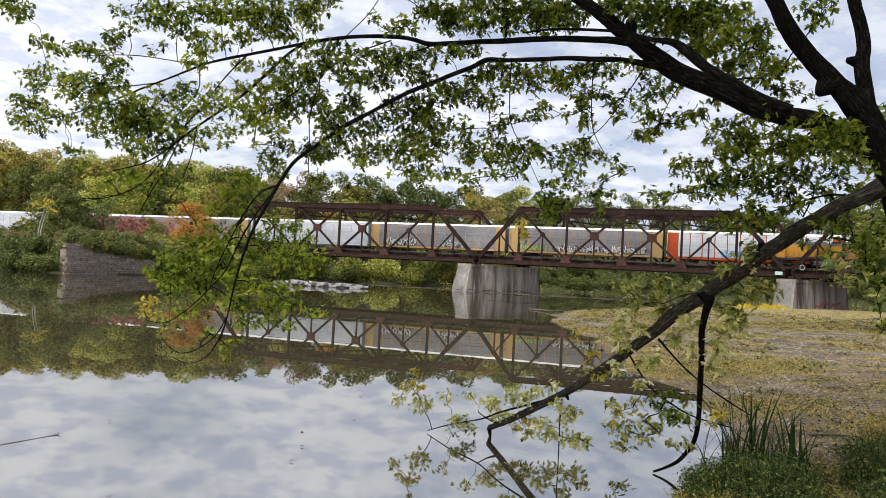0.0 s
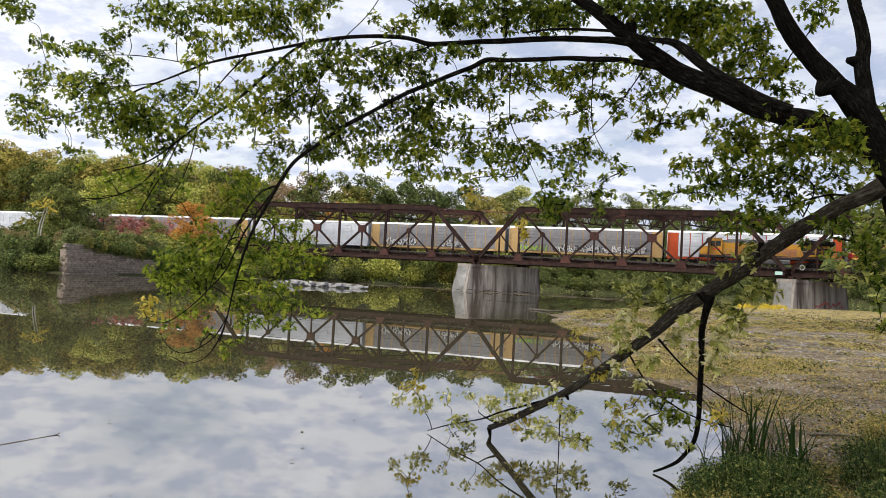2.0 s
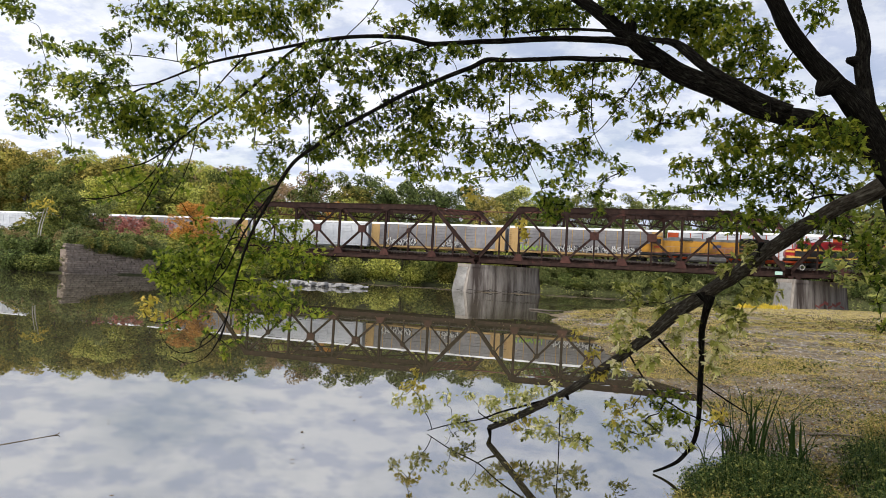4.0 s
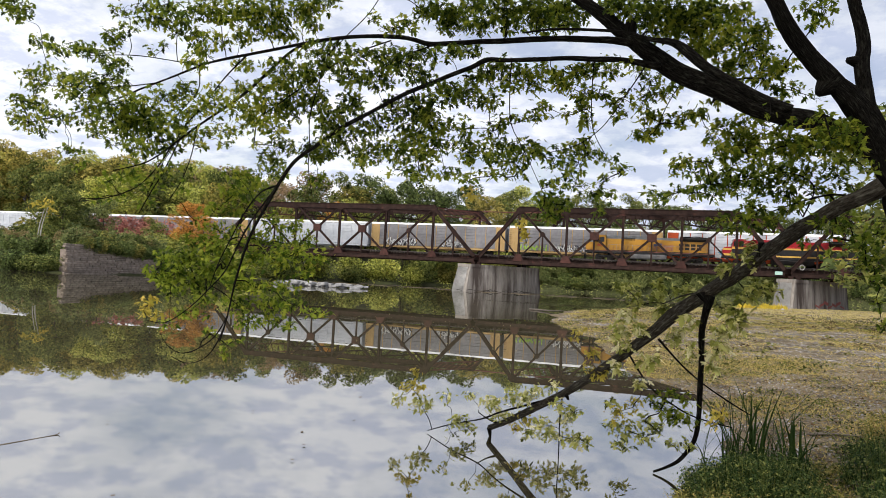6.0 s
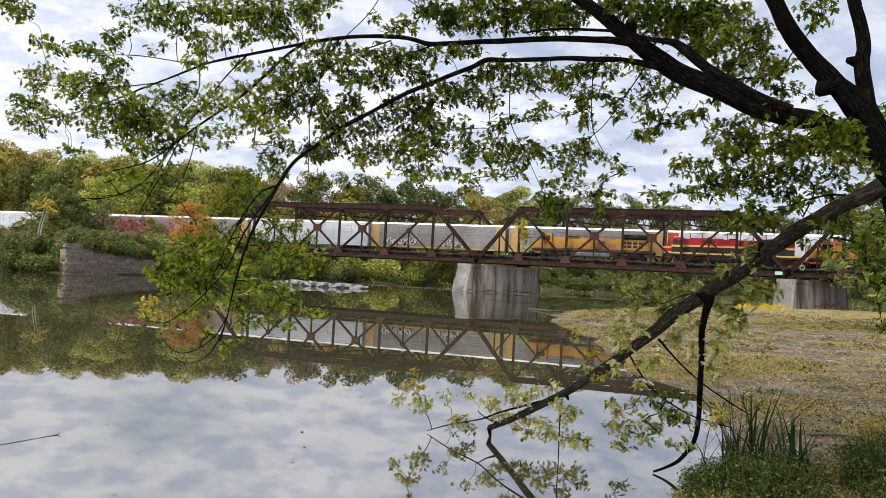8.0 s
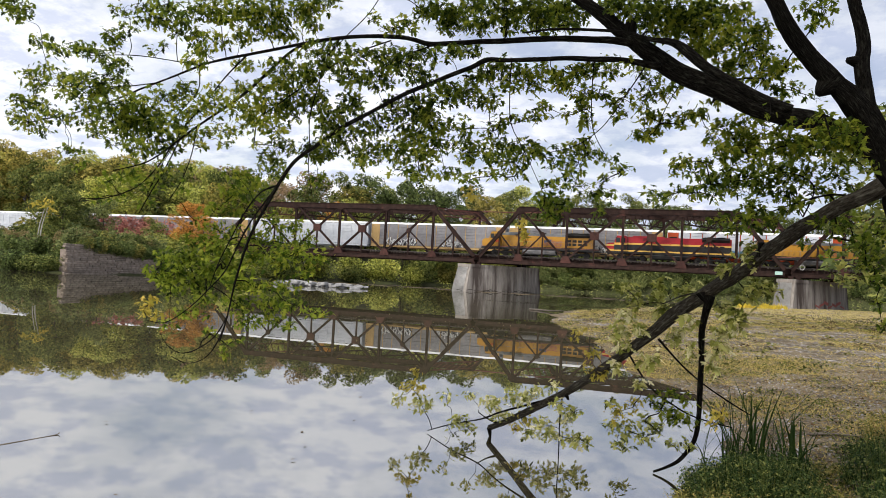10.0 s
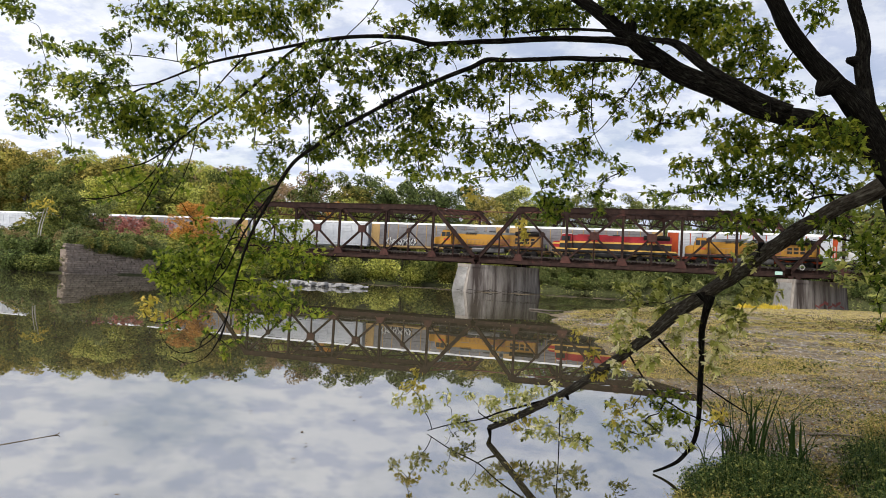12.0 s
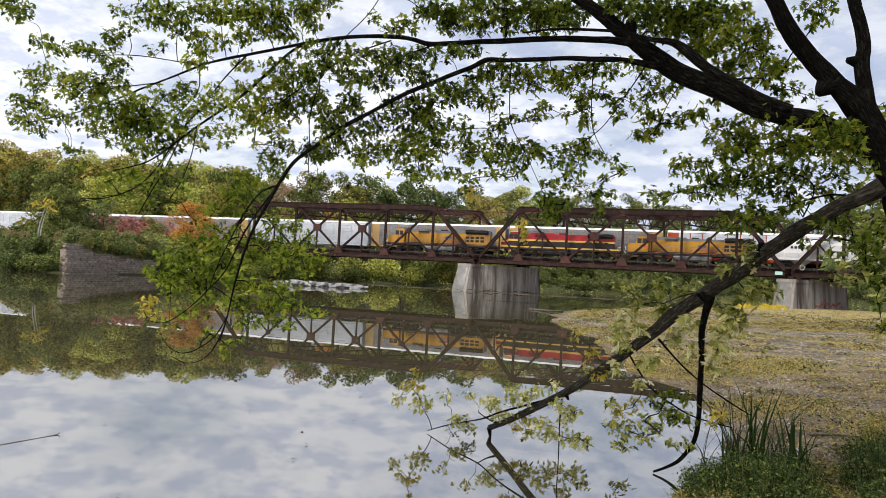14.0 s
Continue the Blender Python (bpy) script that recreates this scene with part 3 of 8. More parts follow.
def coupler(parent, x, sgn):
    bm = bmesh.new()
    add_box(bm, (x + sgn * 0.3, 0, 0.88), (0.7, 0.16, 0.2), bevel=0.03)
    add_box(bm, (x + sgn * 0.66, 0.05, 0.88), (0.24, 0.34, 0.3), bevel=0.06)
    part("coupler", bm, BLACK, parent)


def spray_paint(parent, x, y, z, w, h, mats, seed):
    """Sprayed lettering that cannot be read: fat looped strokes on the car side."""
    rnd = random.Random(seed)
    for mat in mats:
        bm = bmesh.new()
        n = max(4, int(w / 0.55))
        for k in range(n):
            cx = x + w * (k + 0.5) / n + rnd.uniform(-0.1, 0.1)
            for j in range(3):
                a = rnd.uniform(-1.2, 1.2)
                add_box(bm, (cx + rnd.uniform(-.15, .15), y, z + h * rnd.uniform(0.2, 0.8)), (0.12 + 0.1 * rnd.random(), 0.012, h * rnd.uniform(0.4, 0.75)), Matrix.Rotation(a, 3, "Y"))
        part("graffiti", bm, mat, parent, "sprayed graffiti on the car side")
        y -= 0.008


def autorack(x, panel, end, post, roof, label, paint=()):
    car = empty("autorack_car", pose(x, FAR_TRACK, RAIL_Z), label, "rail car", "autorack cars on the far track")
    L, W = 27.5, 3.0
    lo, hi = 1.15, 5.35
    boxes("underframe", [((0, 0, 0.98), (L, 2.7, 0.28)), ((0, 0, 0.75), (L * 0.62, 0.6, 0.3)), ((0, -1.42, 1.0), (L, 0.12, 0.36)), ((0, 1.42, 1.0), (L, 0.12, 0.36))], end, car, "steel underframe")
    # solid black core in place of the shaded space behind the screens
    boxes("body", [((0, 0, (lo + hi) / 2), (L - 0.3, W - 0.30, hi - lo))], BLACK, car, "black core standing in for the shaded rack inside", 0.0)
    # ribbed screens, one to a bay
    n = 12
    wide = 1.72
    bay = (L - 2 * wide - 0.08) / n
    bm = bmesh.new()
    h = hi - lo - 0.1
    prof = [(0.03, -h / 2)]
    for k in range(7):
        z0, z1 = -h / 2 + h * k / 7 + 0.045, -h / 2 + h * (k + 1) / 7 - 0.045
        prof += [(-0.01, z0 - 0.02), (-0.06, z0 + 0.02), (-0.06, z1 - 0.02), (-0.01, z1 + 0.02)]
    prof += [(0.03, h / 2)]
    A = [bm.verts.new((-bay / 2 + 0.08, y, z)) for y, z in prof]
    B = [bm.verts.new((bay / 2 - 0.08, y, z)) for y, z in prof]
    for i in range(len(prof) - 1):
        bm.faces.new((A[i], B[i], B[i + 1], A[i + 1]))
    bm.faces.new(A[::-1])
    bm.faces.new(B)
    bm.faces.new((A[0], A[-1], B[-1], B[0]))
    bmesh.ops.recalc_face_normals(bm, faces=bm.faces)
    first = part("side_panel", bm, panel, car)
    bm = bmesh.new()
    add_box(bm, (0, 0, 0), (0.11, 0.12, hi - lo))
    fpost = part("side_post", bm, post, car)
    bm = bmesh.new()
    add_box(bm, (0, 0, 0), (wide, 0.07, hi - lo - 0.05))
    for k in range(4):
        add_box(bm, (-0.60 + 0.40 * k, -0.04, 0), (0.06, 0.05, hi - lo - 0.2))
    fend = part("corner_panel", bm, end, car, "coloured end panel")
    used = [False] * 3
    for s in (-1, 1):
        for k in range(n):
            m = pose(-L / 2 + wide + 0.04 + bay * (k + 0.5), s * (W / 2 - 0.06), (lo + hi) / 2, 0, 0, 0 if s < 0 else 180)
            if used[0]:
                again(first, car, m)
            else:
                first.matrix_local = m
            used[0] = True
        for k in range(n + 1):
            m = pose(-L / 2 + wide + 0.04 + bay * k, s * (W / 2 - 0.02), (lo + hi) / 2)
            if used[1]:
                again(fpost, car, m)
            else:
                fpost.matrix_local = m
            used[1] = True
        for e in (-1, 1):
            m = pose(e * (L / 2 - wide / 2 - 0.02), s * (W / 2 - 0.05), (lo + hi) / 2, 0, 0, 0 if s < 0 else 180)
            if used[2]:
                again(fend, car, m)
            else:
                fend.matrix_local = m
            used[2] = True
    for e in (-1, 1):
        bm = bmesh.new()
        for k in range(4):
            add_box(bm, (e * (L / 2 + 0.02), -W / 2 + 0.42 + k * 0.72, (lo + hi) / 2), (0.08, 0.66, hi - lo - 0.1))
        part("end_door", bm, panel, car, "folding end door")
    # roof: shallow arch of sheets with seams
    bm = bmesh.new()
    arc = [(-W / 2 - 0.02, hi), (-W / 2 + 0.10, hi + 0.24), (-W / 2 + 0.55, hi + 0.40), (0, hi + 0.48), (W / 2 - 0.55, hi + 0.40), (W / 2 - 0.10, hi + 0.24), (W / 2 + 0.02, hi)]
    A = [bm.verts.new((-L / 2, y, z)) for y, z in arc]
    B = [bm.verts.new((L / 2, y, z)) for y, z in arc]
    for i in range(6):
        bm.faces.new((A[i], B[i], B[i + 1], A[i + 1]))
    bm.faces.new(A)
    bm.faces.new(B[::-1])
    bm.faces.new((A[0], A[6], B[6], B[0]))
    bmesh.ops.recalc_face_normals(bm, faces=bm.faces)
    for k in range(1, 18):
        xx = -L / 2 + L * k / 18
        for i in range(6):
            (y0, z0), (y1, z1) = arc[i], arc[i + 1]
            a = math.atan2(z1 - z0, y1 - y0)
            add_box(bm, (xx, (y0 + y1) / 2, (z0 + z1) / 2 + 0.012), (0.05, math.hypot(y1 - y0, z1 - z0), 0.03), Matrix.Rotation(a, 3, "X"))
    part("roof", bm, roof, car, "pale ribbed roof")
    boxes("ladder", [((-L / 2 + 0.25, -W / 2 - 0.07, lo + 0.4 + 0.42 * k), (0.42, 0.04, 0.04)) for k in range(9)], BLACK, car, "", 0.0)
    for e in (-1, 1):
        truck(car, e * 9.8, 2, 1.75)
        coupler(car, e * L / 2, e)
    for px, pz, w, hh, mats in paint:
        spray_paint(car, px, -W / 2 - 0.05, pz, w, hh, mats, int(px * 10) + 50)
    return car


CARS = {
    -6: (GREY_PANEL, TAN, GREY_PANEL, ROOF_WHITE, "grey autorack rail car with yellow ends"),
    -5: (WHITE_PANEL, TAN, WHITE_PANEL, ROOF_WHITE, "white autorack rail car with yellow ends"),
    -4: (GREY_PANEL, GREY_PANEL, GREY_PANEL, ROOF_WHITE, "grey autorack rail car with a pale roof"),
    -3: (GREY_PANEL, TAN, TAN, ROOF_WHITE, "grey autorack rail car with yellow posts"),
    -2: (WHITE_PANEL, WHITE_PANEL, WHITE_PANEL, ROOF_WHITE, "white ribbed autorack rail car on the bridge"),
    -1: (GREY_PANEL, TAN, TAN, ROOF_WHITE, "weathered grey autorack rail car with yellow end panels"),
    0: (GREY_PANEL, TAN, TAN, ROOF_WHITE, "weathered grey autorack rail car with yellow posts"),
    1: (WHITE_PANEL, ORANGE_RED, ORANGE_RED, ROOF_WHITE, "white autorack rail car with orange-red ends and posts"),
    2: (WHITE_PANEL, TAN, TAN, ROOF_WHITE, "white autorack rail car with yellow posts"),
    3: (GREY_PANEL, TAN, TAN, ROOF_WHITE, "grey autorack rail car with yellow posts"),
}
PAINTS = {-1: [(-10.5, 1.2, 6.4, 1.4, (PAINT_BLACK, PAINT_WHITE)), (1.5, 1.2, 4.0, 1.3, (PAINT_BLACK, PAINT_WHITE))],
          0: [(-11.6, 1.2, 5.2, 1.0, (PAINT_GREEN,)), (-5.4, 1.2, 16.5, 1.25, (PAINT_BLACK, PAINT_WHITE))],
          1: [(-5.4, 1.2, 5.6, 1.35, (PAINT_WHITE, PAINT_BLUE))]}
for k, (pan, endm, postm, rf, lab) in CARS.items():
    autorack(4.3 + 28.28 * (k + 0.5), pan, endm, postm, rf, lab, PAINTS.get(k, ()))


def loco(style):
    """A six-axle road diesel, nose at x = 0 facing -x, rail at z = 0."""
    yellow = style == "yellow"
    main, top = (ARMOUR, LOCO_GREY) if yellow else (LOCO_RED, LOCO_RED)
    e = empty("locomotive", pose(0, NEAR_TRACK, RAIL_Z), "yellow diesel locomotive with grey roof and red sill stripe" if yellow else "red and black diesel locomotive with yellow stripes",
              "locomotive", "locomotives of the moving train")
    L = 21.2
    boxes("underframe", [((L / 2, 0, 1.42), (L, 2.9, 0.30)), ((L / 2, -1.46, 1.36), (L, 0.05, 0.36)), ((L / 2, 1.46, 1.36), (L, 0.05, 0.36))], LOCO_BLACK, e, "dark walkway frame")
    boxes("sill_stripe", [((L / 2, s * 1.492, 1.54), (L, 0.015, 0.06)) for s in (-1, 1)], FLAG_FADED if yellow else STRIPE, e, "thin stripe along the sill", 0.0)
    # nose, cab
    bm = bmesh.new()
    prof = [(0.15, 1.57), (0.0, 2.0), (0.05, 2.75), (0.45, 2.95), (1.35, 3.0), (1.35, 1.57)]
    for s in (-1,):
        A = [bm.verts.new((x, -1.15, z)) for x, z in prof]
        B = [bm.verts.new((x, 1.15, z)) for x, z in prof]
        bm.faces.new(A)
        bm.faces.new(B[::-1])
        for i in range(len(prof)):
            j = (i + 1) % len(prof)
            bm.faces.new((A[j], A[i], B[i], B[j]))
    bmesh.ops.recalc_face_normals(bm, faces=bm.faces)
    bmesh.ops.bevel(bm, geom=list(bm.edges), offset=0.06, segments=2, affect="EDGES")
    part("nose", bm, main, e)
    if not yellow:
        boxes("nose_stripe", [((0.72, 0, 2.55), (1.36, 2.36, 0.30)), ((0.74, 0, 1.80), (1.26, 2.36, 0.16))], STRIPE, e, "yellow stripes round the nose", 0.03)
    bm = bmesh.new()
    prof = [(1.36, 1.57), (1.36, 3.0), (1.62, 3.85), (1.85, 4.22), (3.3, 4.28), (3.5, 4.05), (3.5, 1.57)]
    A = [bm.verts.new((x, -1.48, z)) for x, z in prof]
    B = [bm.verts.new((x, 1.48, z)) for x, z in prof]
    bm.faces.new(A)
    bm.faces.new(B[::-1])
    for i in range(len(prof)):
        j = (i + 1) % len(prof)
        bm.faces.new((A[j], A[i], B[i], B[j]))
    bmesh.ops.recalc_face_normals(bm, faces=bm.faces)
    bmesh.ops.bevel(bm, geom=list(bm.edges), offset=0.05, segments=2, affect="EDGES")
    cab = part("cab", bm, main, e)
    boxes("cab_roof", [((2.55, 0, 4.30), (1.7, 2.86, 0.10))], LOCO_GREY if yellow else ROOF_WHITE, e, "", 0.03)
    for s in (-1, 1):
        for k in range(2):
            boxes("cab_window", [((2.0 + 0.85 * k, s * 1.492, 3.45), (0.62, 0.03, 0.72))], GLASS, cab, "dark cab side window")
            boxes("window_frame", [((2.0 + 0.85 * k, s * 1.488, 3.45), (0.72, 0.02, 0.82))], BLACK, cab)
        boxes("windshield", [((1.47, s * 0.62, 3.42), (0.04, 0.85, 0.62))], GLASS, cab, "dark windshield")
    boxes("headlight", [((1.60, 0, 4.05), (0.14, 0.5, 0.22))], ROOF_WHITE, e, "twin headlight")
    boxes("number_board", [((1.58, s * 0.62, 4.04), (0.10, 0.5, 0.2)) for s in (-1, 1)], PAINT_BLACK, e)
    # long hood in bands
    x0, x1 = 3.5, 20.2
    xm, hl = (x0 + x1) / 2, x1 - x0
    if yellow:
        boxes("hood", [((xm, 0, 2.70), (hl, 1.84, 1.94))], ARMOUR, e)
        boxes("hood_foot", [((xm, 0, 1.65), (hl, 1.80, 0.18))], LOCO_BLACK, e)
        boxes("hood_top", [((xm, 0, 3.88), (hl, 1.70, 0.42)), ((7.0, 0, 4.15), (5.2, 1.5, 0.25))], LOCO_GREY, e)
    else:
        boxes("hood", [((xm, 0, 2.16), (hl, 1.82, 1.18))], LOCO_BLACK, e)
        boxes("hood_stripe", [((xm, 0, 2.90), (hl, 1.86, 0.30))], STRIPE, e)
        boxes("hood_top", [((xm, 0, 3.58), (hl, 1.80, 1.06)), ((7.0, 0, 4.15), (5.2, 1.5, 0.25))], LOCO_RED, e)
        for s in (-1, 1):
            boxes("cab_stripe", [((2.43, s * 1.50, 2.80), (2.1, 0.02, 0.36))], STRIPE, cab)
            boxes("cab_band", [((2.43, s * 1.496, 2.10), (2.1, 0.02, 1.0))], LOCO_BLACK, cab)
            boxes("lower_stripe", [((L / 2, s * 1.50, 1.66), (L - 0.4, 0.02, 0.20))], STRIPE, e, "yellow stripe along the walkway edge", 0.0)
    # flared radiator section at the rear
    bm = bmesh.new()
    for s in (-1, 1):
        q = [(15.6, s * 0.9, 3.55), (19.9, s * 0.9, 3.55), (19.9, s * 1.5, 3.95), (15.6, s * 1.5, 3.95)]
        t = [(x, y, z + 0.5) if abs(y) < 1 else (x, y, z + 0.34) for x, y, z in q]
        a = [bm.verts.new(v) for v in q]
        b = [bm.verts.new(v) for v in t]
        bm.faces.new(a)
        bm.faces.new(b[::-1])
        for i in range(4):
            bm.faces.new((a[i], a[(i + 1) % 4], b[(i + 1) % 4], b[i]))
    bmesh.ops.recalc_face_normals(bm, faces=bm.faces)
    add_box(bm, (17.75, 0, 4.24), (4.3, 3.0, 0.16), bevel=0.03)
    part("radiator", bm, LOCO_BLACK if not yellow else BLACK, e, "dark flared radiator housing")
    for k in range(2):
        bm = bmesh.new()
        add_cyl(bm, (16.7 + 2.0 * k, 0, 4.30), (16.7 + 2.0 * k, 0, 4.42), 0.75, seg=20)
        part("radiator_fan", bm, BLACK, e)
    bm = bmesh.new()
    add_box(bm, (11.0, 0, 4.2), (1.2, 0.7, 0.3), bevel=0.04)
    part("exhaust_housing", bm, BLACK, e)
    # doors, grilles and their frames on both hood sides
    bm = bmesh.new()
    add_box(bm, (0, 0, 0), (0.76, 0.014, 1.6), bevel=0.005)
    add_box(bm, (0.26, -0.025, 0), (0.05, 0.03, 0.2))
    dmat = ARMOUR if yellow else LOCO_BLACK
    if yellow:
        fd = part("hood_door", bm, dmat, e)
        done = False
        for s in (-1, 1):
            for k in range(14):
                m = pose(4.2 + k * 0.8, s * 0.925, 2.66, 0, 0, 0 if s < 0 else 180)
                if done:
                    again(fd, e, m)
                else:
                    fd.matrix_local = m
                done = True
    else:
        bm.free()
    for s in (-1, 1):
        boxes("intake_grille", [((6.2 + k * 0.12, s * 0.93, 3.70), (0.05, 0.05, 0.5)) for k in range(18)], BLACK, e, "", 0.0)
        for k in range(4):
            for z in ((2.35, 2.95) if yellow else (2.7,)):
                boxes("louvre", [((15.9 + 0.95 * k, s * 0.935, z), (0.72, 0.03, 0.42))], BLACK, e, "dark louvre", 0.0)
        # lettering that cannot be read, as plain bars
        for at, dims in ([((7.2 + 0.42 * k, s * 0.955, 3.12), (0.24, 0.02, 0.24)) for k in range(9) if k != 4] if not yellow else [((2.2 + 0.3 * k, s * 1.50, 2.5), (0.2, 0.015, 0.34)) for k in range(4)]):
            boxes("lettering", [(at, dims)], FLAG_RED, e, "lettering on the side", 0.0)
        if yellow:
            bm = bmesh.new()
            for k in range(4):
                for j in range(10):
                    xx = 11.6 + 0.32 * j
                    add_box(bm, (xx, s * 0.968, 2.1 + 0.26 * k + 0.14 * math.sin(j * 0.7)), (0.34, 0.015, 0.12), Matrix.Rotation(-0.3 * math.cos(j * 0.7) * 1.0, 3, "Y"))
            part("flag_stripes", bm, FLAG_FADED, e, "waving red flag stripes")
            bm = bmesh.new()
            for j in range(4):
                add_box(bm, (11.6 + 0.32 * j, s * 0.972, 2.78 + 0.14 * math.sin(j * 0.7)), (0.34, 0.015, 0.46))
            part("flag_corner", bm, FLAG_BLUE, e, "blue corner of the flag")
        # handrail with stanchions
        bm = bmesh.new()
        for k in range(13):
            add_cyl(bm, (4.0 + 1.32 * k, s * 1.44, 1.5), (4.0 + 1.32 * k, s * 1.44, 2.62), 0.022, seg=6)
        add_cyl(bm, (4.0, s * 1.44, 2.62), (4.0 + 1.32 * 12, s * 1.44, 2.62), 0.022, seg=6)
        part("handrail", bm, LOCO_GREY if yellow else LOCO_BLACK, e)
        for k in range(4):
            for x in (0.25, 20.9):
                boxes("step", [((x, s * 1.3, 0.55 + 0.3 * k), (0.5, 0.3, 0.05))], LOCO_BLACK, e, "", 0.0)
    bm = bmesh.new()
    prof = [(-1.3, 1.27), (-1.42, 0.95), (-1.2, 0.5), (-0.85, 0.33), (0.85, 0.33), (1.2, 0.5), (1.42, 0.95), (1.3, 1.27)]
    A = [bm.verts.new((7.6, y, z)) for y, z in prof]
    B = [bm.verts.new((13.6, y, z)) for y, z in prof]
    bm.faces.new(A)
    bm.faces.new(B[::-1])
    for i in range(8):
        j = (i + 1) % 8
        bm.faces.new((A[j], A[i], B[i], B[j]))
    bmesh.ops.recalc_face_normals(bm, faces=bm.faces)
    part("fuel_tank", bm, TANK_GREY if yellow else LOCO_BLACK, e, "rounded fuel tank")
    boxes("plough", [((-0.1, 0, 0.5), (0.2, 2.7, 0.7))], BLACK, e, "", 0.05)
    for x in (4.2, 17.0):
        truck(e, x, 3, 1.95, True)
    coupler(e, 0, -1)
    coupler(e, L, 1)
    return e


def hopper():
    e = empty("covered_hopper_car", pose(0, NEAR_TRACK, RAIL_Z), "pale grey covered hopper rail car with sloped ends", "rail car", "freight cars of the moving train")
    L, n = 17.6, 17
    bm = bmesh.new()
    prof = [(-1.35, 1.35), (-1.56, 2.3), (-1.56, 3.7), (-1.15, 4.45), (0, 4.62), (1.15, 4.45), (1.56, 3.7), (1.56, 2.3), (1.35, 1.35)]
    A = [bm.verts.new((0.7, y, z)) for y, z in prof]
    B = [bm.verts.new((L - 0.7, y, z)) for y, z in prof]
    bm.faces.new(A)
    bm.faces.new(B[::-1])
    for i in range(9):
        j = (i + 1) % 9
        bm.faces.new((A[j], A[i], B[i], B[j]))
    bmesh.ops.recalc_face_normals(bm, faces=bm.faces)
    part("body", bm, HOPPER, e)
    bm = bmesh.new()
    add_box(bm, (0, 0, 0), (0.09, 0.08, 2.3), bevel=0.02)
    fr = part("side_rib", bm, HOPPER, e)
    done = False
    for s in (-1, 1):
        for k in range(n):
            m = pose(1.0 + (L - 2.0) * k / (n - 1), s * 1.58, 2.55)
            if done:
                again(fr, e, m)
            else:
                fr.matrix_local = m
            done = True
        boxes("side_sill", [((L / 2, s * 1.5, 1.32), (L, 0.12, 0.3))], HOPPER, e)
        for at, dims in [((3.0 + 0.55 * k, s * 1.63, 3.2), (0.36, 0.02, 0.4)) for k in range(7)] + [((11.5 + 0.4 * k, s * 1.63, 2.9 - 0.4 * j), (0.3, 0.02, 0.2)) for k in range(5) for j in range(2)]:
            boxes("lettering", [(at, dims)], PAINT_BLACK, e, "lettering on the side", 0.0)
        for x in (0.35, L - 0.35):
            boxes("end_post", [((x, s * 1.4, 2.5), (0.12, 0.12, 2.4))], HOPPER, e)
    for k in range(3):
        bm = bmesh.new()
        cx = 4.6 + 4.2 * k
        a = [bm.verts.new((cx + x, y, 1.36)) for x, y in ((-1.9, -1.3), (1.9, -1.3), (1.9, 1.3), (-1.9, 1.3))]
        b = [bm.verts.new((cx + x, y, 0.4)) for x, y in ((-0.4, -0.5), (0.4, -0.5), (0.4, 0.5), (-0.4, 0.5))]
        bm.faces.new(a)
        bm.faces.new(b[::-1])
        for i in range(4):
            bm.faces.new((a[i], b[i], b[(i + 1) % 4], a[(i + 1) % 4]))
        bmesh.ops.recalc_face_normals(bm, faces=bm.faces)
        part("hopper_chute", bm, HOPPER, e)
    boxes("running_board", [((L / 2, 0, 4.72), (L - 1, 0.9, 0.06))] + [((2.5 + 2.5 * k, 0, 4.66), (1.2, 0.6, 0.14)) for k in range(6)], LOCO_GREY, e, "", 0.0)
    for x in (2.0, L - 2.0):
        truck(e, x, 2, 1.75, True)
    coupler(e, 0, -1)
    coupler(e, L, 1)
    return e


TRAIN_SPEED, TRAIN_HEAD = 4.70, 47.55
consist = [(loco("yellow"), 0.0), (loco("red"), 22.35), (loco("yellow"), 44.7), (hopper(), 67.2), (hopper(), 86.2)]


# ---- the near maple: limbs as (x, y, z, radius), leaf sprays as (x, y, z, half width, half height, leaves) ----
TRUNK = [(36.10, -112.00, 1.10, 0.3160), (35.80, -112.10, 2.18, 0.2332), (35.57, -112.25, 2.95, 0.1939), (35.39, -112.40, 3.43, 0.1795), (35.29, -112.45, 3.73, 0.1668), (35.14, -112.50, 4.01, 0.1420), (34.99, -112.55, 4.26, 0.1255), (34.83, -112.60, 4.48, 0.1173), (34.66, -112.65, 4.64, 0.0966), (34.43, -112.75, 4.88, 0.0838), (34.22, -112.90, 5.11, 0.0767), (34.06, -113.00, 5.36, 0.0722), (33.87, -113.10, 5.66, 0.0658)]
STEM = [(35.00, -112.60, 4.33, 0.0706), (34.94, -112.58, 4.62, 0.0669), (34.92, -112.57, 4.84, 0.0693), (34.94, -112.55, 4.99, 0.0568), (34.91, -112.53, 5.23, 0.0571), (34.85, -112.52, 5.49, 0.0575), (34.79, -112.50, 5.85, 0.0472)]
UPPER = [(35.18, -112.50, 3.94, 0.1097), (34.83, -112.51, 4.12, 0.1026), (34.53, -112.52, 4.28, 0.0950), (34.27, -112.52, 4.35, 0.0960), (34.01, -112.53, 4.43, 0.1018), (33.73, -112.54, 4.57, 0.0983), (33.45, -112.55, 4.70, 0.0995), (33.19, -112.55, 4.84, 0.0958), (32.93, -112.56, 5.04, 0.0921), (32.70, -112.57, 5.23, 0.0832), (32.49, -112.58, 5.42, 0.0716), (32.29, -112.58, 5.58, 0.0622), (32.06, -112.59, 5.75, 0.0553), (31.73, -112.60, 6.09, 0.0459)]
